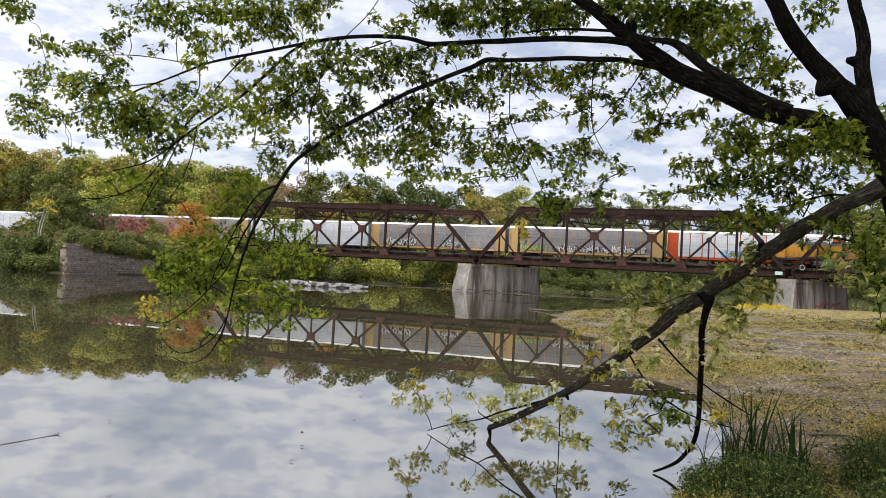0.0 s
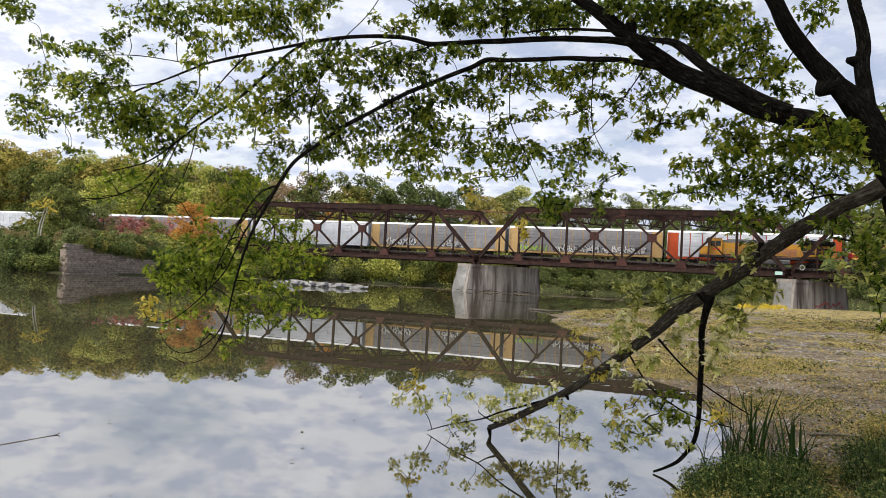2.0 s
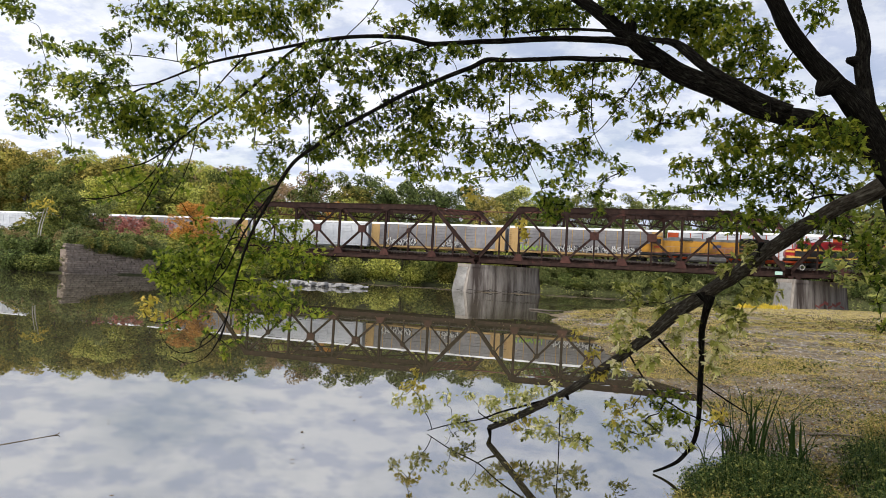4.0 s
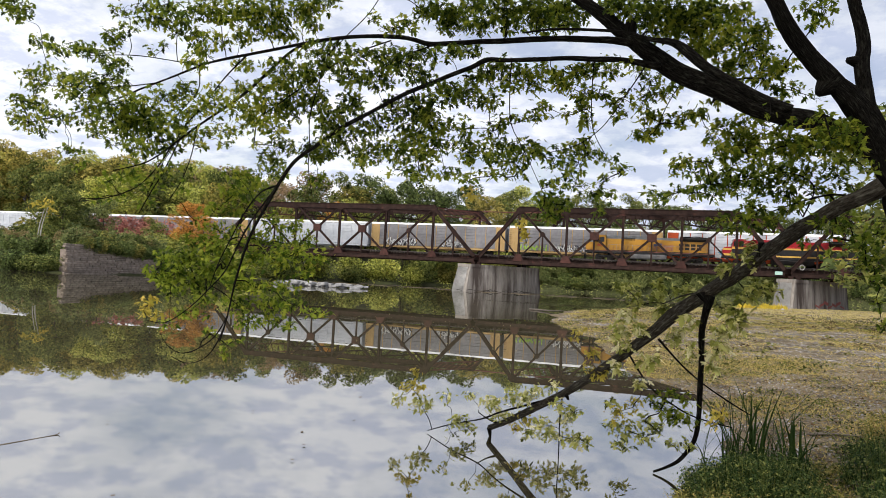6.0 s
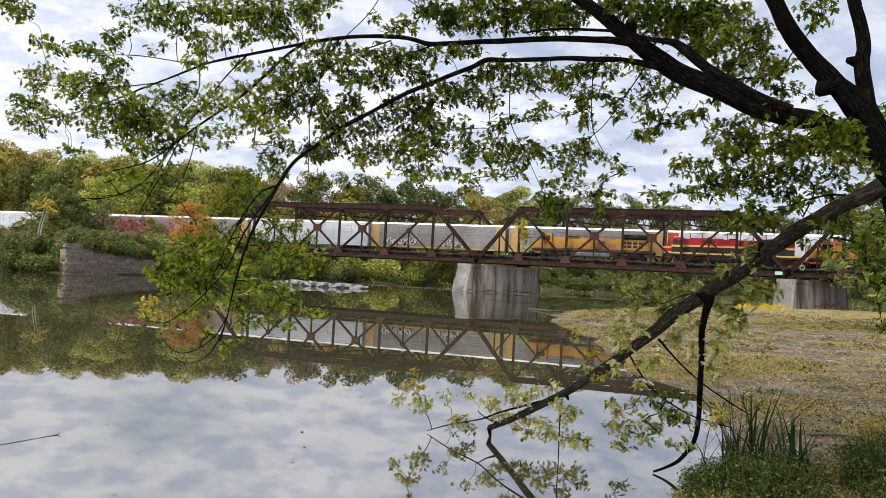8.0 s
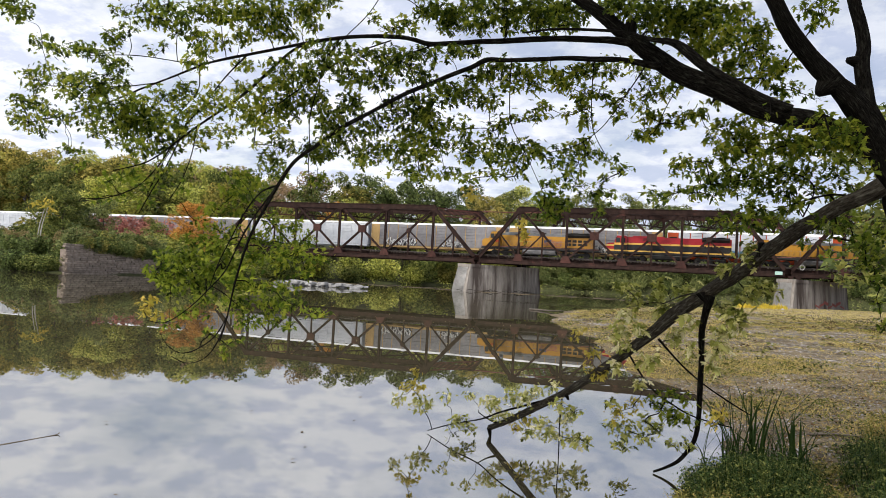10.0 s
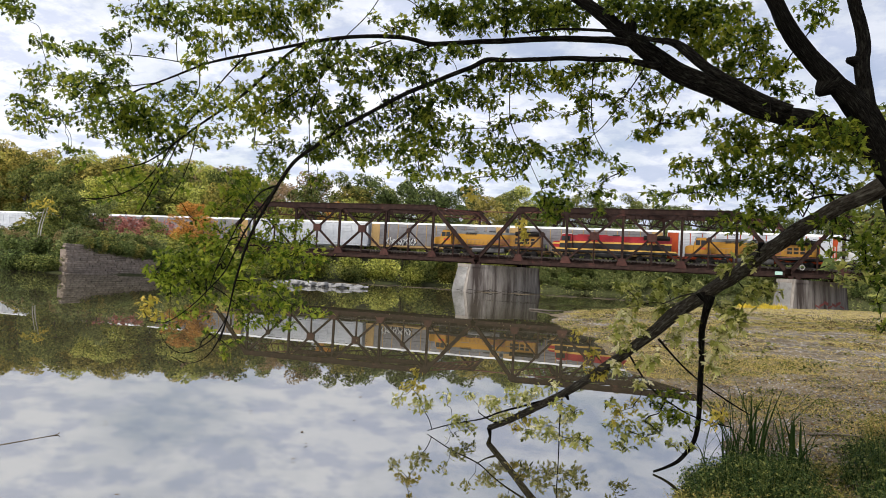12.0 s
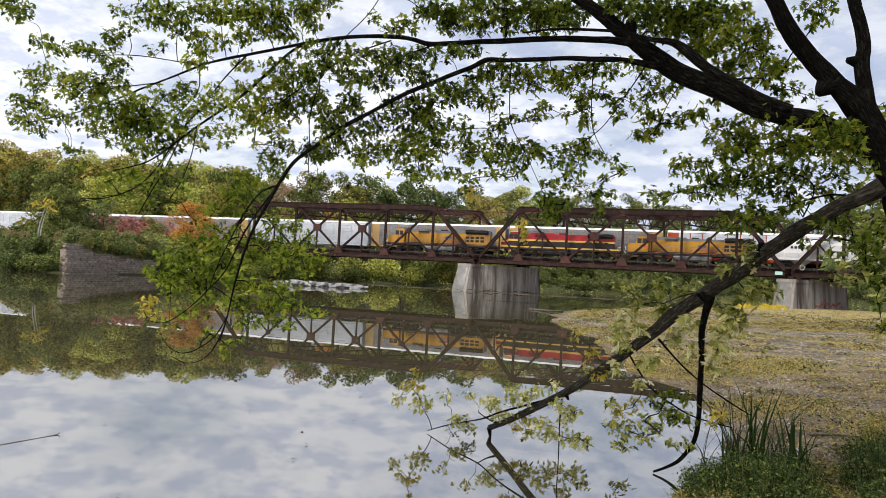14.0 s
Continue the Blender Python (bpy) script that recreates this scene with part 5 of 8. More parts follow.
FORK_SPRAYS = [(33.22, -112.31, 5.37, 0.20, 0.10, 159), (33.49, -112.53, 5.28, 0.20, 0.12, 196), (33.79, -112.22, 5.60, 0.17, 0.09, 78), (33.88, -111.75, 5.64, 0.18, 0.11, 100), (33.35, -112.16, 5.18, 0.16, 0.09, 74), (33.60, -111.76, 5.33, 0.21, 0.14, 240), (33.71, -112.67, 5.15, 0.16, 0.11, 90), (33.73, -111.71, 5.11, 0.17, 0.11, 97), (33.95, -111.81, 5.45, 0.14, 0.10, 67), (34.07, -112.16, 5.35, 0.13, 0.11, 75), (33.98, -112.18, 5.17, 0.16, 0.09, 74), (34.09, -112.16, 5.10, 0.14, 0.09, 64), (33.90, -111.79, 5.10, 0.17, 0.12, 100), (34.10, -112.63, 4.80, 0.14, 0.10, 71), (34.06, -112.06, 4.86, 0.13, 0.06, 41), (34.29, -112.16, 4.91, 0.12, 0.10, 61)]
TRUNK_SPRAYS = [(33.82, -112.16, 4.84, 0.10, 0.06, 24), (34.26, -111.82, 4.80, 0.12, 0.09, 45), (34.43, -111.82, 4.79, 0.13, 0.09, 43), (34.27, -112.32, 4.53, 0.09, 0.06, 22), (34.65, -111.84, 4.68, 0.10, 0.06, 13), (34.52, -112.04, 5.61, 0.14, 0.08, 41), (34.65, -112.01, 5.49, 0.10, 0.07, 26), (34.72, -111.89, 5.69, 0.13, 0.06, 33), (34.51, -112.36, 5.29, 0.06, 0.05, 11), (32.35, -111.92, 4.80, 0.13, 0.08, 43), (32.54, -112.10, 4.61, 0.13, 0.10, 48), (32.57, -111.70, 4.57, 0.10, 0.07, 28), (32.69, -112.22, 4.70, 0.07, 0.04, 11), (32.79, -111.74, 5.10, 0.13, 0.08, 39), (32.93, -111.82, 4.94, 0.15, 0.10, 56), (32.88, -111.90, 4.72, 0.13, 0.08, 38)]
GAP_SPRAYS = [(33.06, -111.94, 4.77, 0.13, 0.09, 57), (32.85, -112.52, 4.43, 0.10, 0.06, 31), (32.96, -112.13, 4.44, 0.14, 0.07, 51), (33.08, -112.12, 4.37, 0.09, 0.08, 38), (32.96, -112.08, 4.28, 0.14, 0.09, 62), (32.81, -112.27, 4.21, 0.09, 0.05, 24), (32.94, -112.50, 4.10, 0.05, 0.03, 9), (33.20, -112.42, 4.69, 0.08, 0.05, 19), (33.26, -112.12, 4.46, 0.07, 0.08, 26), (33.37, -112.42, 4.38, 0.08, 0.06, 34), (33.47, -112.50, 4.36, 0.08, 0.06, 37), (33.28, -112.30, 4.32, 0.06, 0.06, 20), (33.59, -112.22, 4.57, 0.09, 0.05, 23), (33.35, -112.18, 3.94, 0.10, 0.05, 25), (33.25, -112.53, 3.80, 0.09, 0.11, 49), (33.56, -112.01, 3.94, 0.10, 0.05, 26)]
RIGHT_SPRAYS = [(33.59, -112.47, 4.13, 0.08, 0.09, 33), (33.70, -112.02, 4.35, 0.11, 0.08, 43), (33.71, -112.79, 3.92, 0.12, 0.10, 97), (33.86, -111.85, 4.25, 0.15, 0.12, 137), (33.88, -112.21, 4.33, 0.12, 0.08, 46), (33.99, -111.82, 4.13, 0.13, 0.12, 123), (34.12, -111.81, 4.45, 0.12, 0.09, 54), (34.08, -111.97, 4.22, 0.13, 0.09, 60), (34.03, -112.69, 3.90, 0.12, 0.08, 49), (34.19, -112.45, 4.18, 0.09, 0.07, 34), (34.28, -112.57, 4.02, 0.18, 0.11, 156), (34.52, -112.02, 4.09, 0.17, 0.12, 158), (34.52, -112.61, 4.09, 0.12, 0.08, 48), (34.63, -112.58, 4.00, 0.15, 0.10, 76), (34.71, -112.69, 4.14, 0.18, 0.11, 151), (34.81, -112.68, 3.98, 0.11, 0.11, 64)]
FRONT_SPRAYS = [(34.26, -112.97, 4.14, 0.11, 0.06, 8), (34.45, -112.96, 4.12, 0.15, 0.07, 14), (34.55, -113.20, 3.96, 0.15, 0.08, 29), (34.71, -113.05, 4.04, 0.12, 0.08, 13), (34.80, -113.16, 3.91, 0.09, 0.09, 11), (34.50, -113.14, 4.20, 0.10, 0.04, 9), (34.87, -113.20, 3.68, 0.08, 0.09, 17), (34.73, -113.10, 3.78, 0.11, 0.07, 17), (34.36, -113.26, 3.87, 0.12, 0.07, 19), (34.03, -113.25, 4.17, 0.07, 0.04, 4)]
RIGHT_LOW_SPRAYS = [(33.47, -111.79, 3.85, 0.13, 0.10, 41), (33.29, -112.04, 3.62, 0.14, 0.07, 30), (33.13, -111.85, 3.57, 0.16, 0.05, 29), (32.96, -111.44, 3.65, 0.10, 0.06, 19), (33.02, -112.18, 3.45, 0.09, 0.06, 18), (33.47, -112.12, 3.60, 0.14, 0.09, 39), (33.67, -111.56, 3.81, 0.17, 0.12, 114), (33.64, -112.15, 3.57, 0.14, 0.06, 30), (33.81, -112.00, 3.87, 0.13, 0.12, 53), (33.85, -111.52, 3.75, 0.17, 0.12, 114), (34.01, -111.72, 3.85, 0.17, 0.13, 114), (34.01, -112.02, 3.59, 0.13, 0.08, 33), (34.13, -112.15, 3.91, 0.12, 0.10, 44), (34.16, -111.98, 3.69, 0.16, 0.12, 105), (34.33, -111.96, 3.82, 0.16, 0.12, 104), (34.49, -111.56, 4.02, 0.17, 0.11, 63)]
RIGHT_IN_SPRAYS = [(34.41, -111.82, 3.62, 0.16, 0.08, 69), (34.54, -112.01, 3.75, 0.16, 0.10, 56), (34.66, -111.90, 3.89, 0.13, 0.11, 44), (34.73, -111.87, 3.65, 0.16, 0.09, 49), (34.88, -111.92, 3.82, 0.12, 0.10, 43), (34.99, -111.88, 3.71, 0.12, 0.09, 38), (34.89, -111.83, 3.97, 0.15, 0.10, 54), (33.78, -112.71, 3.16, 0.12, 0.08, 31), (33.68, -112.48, 3.26, 0.12, 0.06, 25), (33.89, -112.55, 3.29, 0.12, 0.08, 32), (34.09, -112.20, 3.42, 0.16, 0.09, 48), (34.03, -112.31, 3.23, 0.12, 0.07, 28), (34.17, -112.45, 3.25, 0.12, 0.07, 26), (34.39, -111.96, 3.42, 0.13, 0.07, 30), (34.43, -112.40, 3.46, 0.15, 0.07, 32), (34.60, -112.59, 3.25, 0.09, 0.06, 19)]
EDGE_SPRAYS = [(34.95, -111.63, 3.31, 0.13, 0.09, 40), (34.91, -111.52, 3.20, 0.07, 0.07, 16), (35.10, -111.43, 3.40, 0.13, 0.12, 51), (35.16, -111.46, 3.15, 0.13, 0.12, 50), (34.66, -111.54, 3.12, 0.07, 0.07, 14), (35.22, -111.69, 3.07, 0.13, 0.11, 47), (35.30, -111.56, 2.90, 0.14, 0.11, 50), (35.35, -111.60, 2.72, 0.11, 0.08, 32), (35.21, -111.70, 2.95, 0.10, 0.09, 30), (35.37, -111.47, 3.25, 0.10, 0.14, 48), (35.39, -111.69, 2.27, 0.07, 0.07, 16), (35.04, -111.37, 3.57, 0.15, 0.07, 36), (34.94, -111.40, 2.99, 0.09, 0.07, 12), (35.34, -111.72, 2.48, 0.07, 0.08, 11)]
DROOP_SPRAYS = [(26.41, -112.10, 2.58, 0.19, 0.14, 87), (26.47, -112.33, 2.34, 0.15, 0.11, 56), (26.64, -112.24, 2.31, 0.24, 0.15, 195), (26.80, -112.11, 2.56, 0.26, 0.17, 239), (26.87, -111.99, 2.25, 0.26, 0.17, 243), (26.37, -111.89, 2.06, 0.17, 0.09, 54), (26.84, -112.01, 2.81, 0.23, 0.15, 114), (27.49, -112.43, 2.73, 0.22, 0.16, 181), (27.23, -112.17, 2.42, 0.21, 0.16, 179), (27.61, -112.33, 2.51, 0.20, 0.17, 117), (27.98, -112.58, 2.31, 0.21, 0.15, 168), (27.16, -112.16, 2.03, 0.21, 0.12, 81), (26.95, -112.22, 1.82, 0.21, 0.09, 62), (26.40, -111.91, 1.62, 0.17, 0.07, 37), (27.84, -112.34, 2.00, 0.21, 0.13, 149), (27.75, -111.93, 1.75, 0.22, 0.11, 81)]
DROOP_SPRAYS_B = [(28.25, -112.19, 2.02, 0.21, 0.13, 150), (28.33, -112.60, 2.25, 0.19, 0.12, 78), (28.28, -111.98, 2.25, 0.22, 0.11, 85), (28.72, -112.42, 2.06, 0.21, 0.10, 69), (28.34, -112.17, 1.81, 0.19, 0.10, 66), (29.13, -112.63, 1.99, 0.22, 0.06, 42), (28.83, -112.69, 1.80, 0.10, 0.06, 19), (27.67, -111.78, 2.65, 0.23, 0.18, 227), (28.59, -112.66, 2.62, 0.22, 0.15, 172), (28.84, -112.55, 2.71, 0.20, 0.12, 83), (28.92, -112.54, 2.50, 0.18, 0.12, 73), (29.11, -112.60, 2.65, 0.14, 0.09, 40), (28.17, -111.88, 2.86, 0.20, 0.12, 77), (28.42, -111.70, 2.92, 0.16, 0.09, 49), (27.93, -112.05, 2.88, 0.16, 0.13, 71), (27.74, -112.30, 2.90, 0.19, 0.15, 95)]
DROOP_SPRAYS_C = [(27.24, -111.99, 2.98, 0.20, 0.14, 93), (28.58, -112.30, 3.07, 0.14, 0.12, 57), (28.43, -112.59, 3.08, 0.14, 0.13, 62), (27.69, -112.15, 3.29, 0.19, 0.13, 87), (27.69, -112.41, 3.45, 0.19, 0.13, 132), (27.53, -112.48, 3.25, 0.15, 0.10, 51), (27.78, -112.44, 1.48, 0.10, 0.07, 23), (27.71, -112.39, 1.33, 0.07, 0.07, 16), (27.58, -112.55, 1.62, 0.08, 0.07, 19), (27.82, -112.21, 1.54, 0.08, 0.06, 16), (27.66, -112.01, 3.62, 0.23, 0.14, 182), (28.16, -112.24, 3.82, 0.22, 0.14, 105), (27.95, -112.69, 3.67, 0.18, 0.11, 66), (28.78, -112.15, 3.71, 0.19, 0.10, 65), (29.67, -112.68, 3.83, 0.17, 0.09, 50), (27.10, -112.32, 3.08, 0.14, 0.09, 23)]
OUTER_SPRAYS = [(24.86, -112.23, 3.86, 0.17, 0.09, 28), (25.61, -112.42, 3.62, 0.20, 0.14, 52), (25.78, -112.19, 3.74, 0.23, 0.14, 112), (25.80, -112.35, 3.43, 0.20, 0.11, 42), (26.71, -112.83, 3.53, 0.19, 0.13, 81), (27.03, -112.96, 3.70, 0.15, 0.11, 55), (25.70, -112.65, 3.35, 0.18, 0.11, 36), (26.32, -112.42, 3.31, 0.15, 0.09, 26), (30.19, -112.87, 3.73, 0.18, 0.09, 30), (30.44, -112.77, 3.67, 0.21, 0.09, 101), (30.65, -112.35, 3.74, 0.19, 0.09, 59), (31.05, -112.75, 3.62, 0.13, 0.07, 29), (31.24, -112.50, 3.72, 0.17, 0.07, 39), (27.00, -112.55, 3.77, 0.14, 0.10, 27), (25.84, -112.17, 3.92, 0.19, 0.09, 33), (27.45, -113.07, 3.44, 0.13, 0.10, 23)]
BRIDGE_SPRAYS = [(31.51, -112.52, 3.71, 0.13, 0.08, 34), (31.89, -112.11, 3.92, 0.14, 0.10, 46), (32.02, -112.18, 4.04, 0.14, 0.10, 45), (32.15, -112.58, 3.77, 0.14, 0.11, 51), (32.33, -112.56, 3.94, 0.13, 0.09, 37), (32.51, -112.50, 3.88, 0.13, 0.07, 30), (32.65, -112.27, 3.80, 0.10, 0.07, 25), (32.47, -112.02, 3.74, 0.09, 0.07, 21), (31.96, -112.50, 3.60, 0.17, 0.09, 53), (32.22, -112.51, 3.60, 0.14, 0.07, 35), (32.37, -112.17, 3.55, 0.15, 0.07, 37), (32.54, -112.35, 3.50, 0.08, 0.06, 17), (31.77, -112.06, 3.49, 0.15, 0.09, 77), (31.92, -111.95, 3.46, 0.17, 0.12, 107), (31.86, -111.99, 3.32, 0.13, 0.09, 65), (32.44, -112.15, 3.36, 0.09, 0.06, 18)]
LOW_SPRAYS = [(33.92, -110.92, 2.78, 0.16, 0.08, 43), (33.13, -110.68, 2.60, 0.11, 0.06, 22), (32.60, -110.20, 2.50, 0.15, 0.06, 32), (32.76, -110.42, 2.43, 0.12, 0.06, 23), (32.84, -110.40, 2.28, 0.12, 0.07, 27), (33.10, -110.39, 2.40, 0.11, 0.11, 39), (33.18, -110.25, 2.26, 0.14, 0.10, 45), (33.32, -110.49, 2.46, 0.11, 0.08, 28), (33.43, -110.35, 2.51, 0.12, 0.07, 28), (34.17, -111.01, 3.07, 0.10, 0.07, 24), (34.10, -111.38, 2.91, 0.08, 0.06, 17), (34.21, -111.35, 2.59, 0.14, 0.08, 34), (34.37, -111.28, 2.56, 0.11, 0.08, 26), (34.16, -111.03, 2.45, 0.13, 0.08, 32), (33.90, -110.61, 2.32, 0.12, 0.10, 38), (34.00, -111.12, 2.24, 0.14, 0.11, 51)]
HANG_SPRAYS = [(34.07, -111.02, 2.10, 0.09, 0.08, 25), (33.89, -110.57, 1.99, 0.15, 0.11, 53), (33.85, -110.71, 1.78, 0.13, 0.14, 60), (33.80, -110.56, 1.54, 0.08, 0.08, 21), (33.37, -110.27, 1.93, 0.08, 0.08, 20), (33.50, -110.69, 2.11, 0.07, 0.10, 22), (33.51, -110.73, 1.75, 0.08, 0.10, 27), (33.30, -110.30, 1.85, 0.11, 0.07, 24), (32.67, -110.30, 2.11, 0.13, 0.11, 44), (32.87, -110.50, 1.94, 0.10, 0.09, 30), (32.59, -110.15, 1.86, 0.11, 0.12, 42), (32.65, -110.40, 1.69, 0.11, 0.09, 31), (32.59, -110.44, 1.42, 0.08, 0.08, 21), (32.96, -110.46, 1.53, 0.08, 0.10, 27), (33.10, -110.61, 1.56, 0.07, 0.10, 23), (32.89, -110.37, 1.21, 0.07, 0.08, 18)]
TIP_SPRAYS = [(29.51, -109.60, 0.45, 0.21, 0.13, 86), (29.17, -109.84, 0.50, 0.10, 0.09, 32), (29.87, -109.43, 0.59, 0.14, 0.07, 18), (30.39, -109.72, 0.69, 0.13, 0.09, 22), (30.68, -109.59, 0.57, 0.20, 0.12, 81), (31.04, -109.86, 0.78, 0.14, 0.09, 40), (30.86, -109.55, 0.37, 0.17, 0.11, 63), (31.24, -109.98, 0.78, 0.17, 0.10, 55), (31.39, -109.89, 0.87, 0.16, 0.10, 49), (31.66, -110.02, 1.00, 0.09, 0.09, 24), (31.55, -109.94, 0.43, 0.17, 0.12, 65), (31.62, -109.83, 0.26, 0.16, 0.10, 52), (31.87, -109.93, 0.51, 0.11, 0.15, 57), (31.96, -109.87, 0.22, 0.17, 0.11, 64), (31.78, -110.19, 0.75, 0.10, 0.09, 31), (30.15, -109.61, 0.25, 0.13, 0.10, 45)]
WATER_SPRAYS = [(30.00, -109.37, -0.01, 0.17, 0.09, 52), (30.32, -109.55, 0.13, 0.13, 0.12, 54), (32.02, -110.19, 0.70, 0.13, 0.08, 35), (32.15, -110.11, 0.30, 0.12, 0.10, 40), (32.54, -110.37, 0.86, 0.10, 0.08, 26), (32.53, -110.05, 0.53, 0.12, 0.10, 39), (32.76, -110.20, 0.55, 0.13, 0.11, 44), (32.99, -110.51, 0.75, 0.10, 0.08, 24), (32.69, -110.01, 0.27, 0.17, 0.08, 44), (33.00, -110.29, 0.45, 0.12, 0.10, 39), (33.14, -110.46, 0.65, 0.14, 0.09, 39), (33.54, -110.39, 0.47, 0.09, 0.06, 19), (33.36, -110.18, 0.40, 0.11, 0.06, 23), (31.30, -109.92, 0.24, 0.12, 0.08, 29)]
DARK_SPRAYS = [(33.26, -110.62, 1.13, 0.12, 0.08, 34), (33.05, -110.48, 1.01, 0.10, 0.09, 30), (33.34, -110.60, 0.85, 0.19, 0.12, 119), (33.48, -110.45, 1.06, 0.14, 0.09, 40), (33.19, -110.46, 0.92, 0.12, 0.08, 32), (33.56, -110.32, 0.75, 0.10, 0.08, 25)]
YELLOW_SPRAYS = [(26.79, -112.78, 1.98, 0.11, 0.08, 24), (26.81, -112.89, 1.88, 0.08, 0.10, 22), (26.77, -112.62, 1.79, 0.08, 0.06, 14), (31.70, -112.83, 3.09, 0.09, 0.07, 18), (31.72, -112.71, 2.95, 0.05, 0.09, 12), (31.06, -112.76, 3.46, 0.13, 0.07, 15)]
TURNING_SPRAYS = [(29.48, -109.89, 0.98, 0.08, 0.07, 17), (29.39, -109.72, 0.72, 0.20, 0.10, 60), (31.98, -109.99, 1.80, 0.09, 0.09, 21), (32.23, -110.26, 1.56, 0.08, 0.11, 26), (32.18, -110.13, 1.34, 0.10, 0.08, 24), (32.36, -110.29, 1.26, 0.11, 0.06, 20), (31.25, -109.70, 0.40, 0.16, 0.11, 50), (31.08, -109.69, 0.25, 0.09, 0.07, 18), (32.66, -110.44, 0.78, 0.14, 0.12, 50), (32.83, -110.19, 0.91, 0.11, 0.09, 28)]
AMBER_SPRAYS = [(33.90, -110.81, 0.98, 0.10, 0.10, 27), (33.82, -110.76, 0.85, 0.07, 0.07, 12)]

# lowest stops near black: shade between the leaves is put into single leaves
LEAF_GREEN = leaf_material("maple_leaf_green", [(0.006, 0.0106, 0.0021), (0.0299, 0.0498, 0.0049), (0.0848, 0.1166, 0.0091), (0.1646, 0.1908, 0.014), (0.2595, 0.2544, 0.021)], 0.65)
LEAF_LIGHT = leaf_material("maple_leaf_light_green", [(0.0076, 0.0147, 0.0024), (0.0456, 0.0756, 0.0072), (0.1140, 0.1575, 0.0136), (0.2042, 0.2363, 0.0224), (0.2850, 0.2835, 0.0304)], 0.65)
# brighter copy of LEAF_GREEN: sunlight is painted into these leaves
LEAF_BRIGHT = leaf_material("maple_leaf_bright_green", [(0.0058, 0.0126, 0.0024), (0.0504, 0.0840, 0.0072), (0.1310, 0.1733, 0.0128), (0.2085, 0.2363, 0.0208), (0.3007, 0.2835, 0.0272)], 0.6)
LEAF_GOLD = leaf_material("maple_leaf_turning", [(0.0202, 0.0273, 0.0057), (0.1344, 0.1522, 0.0247), (0.2800, 0.2835, 0.0570), (0.4368, 0.4095, 0.1425), (0.6720, 0.6090, 0.3800)], 0.28)
LEAF_YELLOW = leaf_material("maple_leaf_yellow", [(0.12, 0.115, 0.015), (0.27, 0.22, 0.025), (0.40, 0.32, 0.05), (0.48, 0.34, 0.06)], 0.45)

LEAF_HALF = [(0.0, 0.0), (0.33, 0.00), (0.15, 0.19), (0.55, 0.46), (0.17, 0.44), (0.19, 0.74), (0.0, 1.0)]


def leaf_shape(width=1.0):
    """A five-lobed maple leaf, folded along its midrib; base at the origin, tip along y, unit length."""
    out = LEAF_HALF + [(-x, y) for x, y in LEAF_HALF[-2:0:-1]]
    V = [(x * width, y, -0.22 * abs(x) - 0.16 * y * y) for x, y in out] + [(0, 0.3, 0.0)]
    n = len(out)
    return np.array(V), [(i, (i + 1) % n, n) for i in range(n)]


LV, LF = leaf_shape()


def leaf_frames(rng, spots, size, hang=0.75):
    """Random poses for leaves at the given spots: blades droop from their stalks."""
    n = len(spots)
    a = rng.uniform(0, 2 * math.pi, n)
    dip = rng.normal(-0.55, 0.45, n) * hang / 0.75
    t = np.stack([np.cos(a) * np.cos(dip), np.sin(a) * np.cos(dip), np.sin(dip)], 1)
    up = np.stack([rng.normal(0, 0.45, n), rng.normal(0, 0.45, n), np.ones(n)], 1)
    x = np.cross(t, up)
    x /= np.linalg.norm(x, axis=1)[:, None]
    z = np.cross(x, t)
    s = size * rng.lognormal(0, 0.22, n)
    return x, t, z, s


def leaf_cloud(name, rng, spots, size, mat, parent, label="", hang=0.75):
    spots = np.asarray(spots)
    x, t, z, s = leaf_frames(rng, spots, size, hang)
    w = rng.uniform(0.75, 1.15, len(spots))
    V = spots[:, None, :] + s[:, None, None] * ((LV[None, :, 0] * w[:, None])[:, :, None] * x[:, None, :] + LV[None, :, 1, None] * t[:, None, :] + LV[None, :, 2, None] * z[:, None, :])
    n, k = len(spots), len(LV)
    F = (np.array(LF)[None] + (np.arange(n) * k)[:, None, None]).reshape(-1, 3)
    ob = raw(name, V.reshape(-1, 3).tolist(), F.tolist(), mat, parent, label)
    ob["kind"] = "stuff"
    return ob


# unseen crown limbs and sprays, added overhead to shade the near bank
CROWN_A = [(33.63, -113.1, 6.01, 0.056), (32.6, -113.5, 7.6, 0.045), (31.0, -113.6, 8.8, 0.03), (29.2, -113.2, 9.4, 0.012)]
CROWN_B = [(34.77, -112.52, 6.13, 0.04), (34.6, -113.2, 7.6, 0.035), (33.8, -114.6, 8.9, 0.025), (32.0, -116.2, 9.4, 0.01)]
CROWN_C = [(32.6, -113.5, 7.6, 0.03), (31.6, -111.9, 8.6, 0.02), (30.2, -110.0, 9.2, 0.008)]


# leaf grid set out of view, up-sun of the bank it darkens
def overhead():
    rnd = random.Random(12)
    out = []
    for i in range(10):
        for j in range(14):
            if rnd.random() < 0.8:
                y = -122 + 1.05 * j
                out.append((27.4 + 1.0 * i + rnd.uniform(-.3, .3), y + rnd.uniform(-.3, .3), 8.4 + 0.1 * abs(y + 117) + rnd.uniform(0, 0.5), 0.6, 0.33, 260))
    return out


SHADE_SPRAYS = overhead()


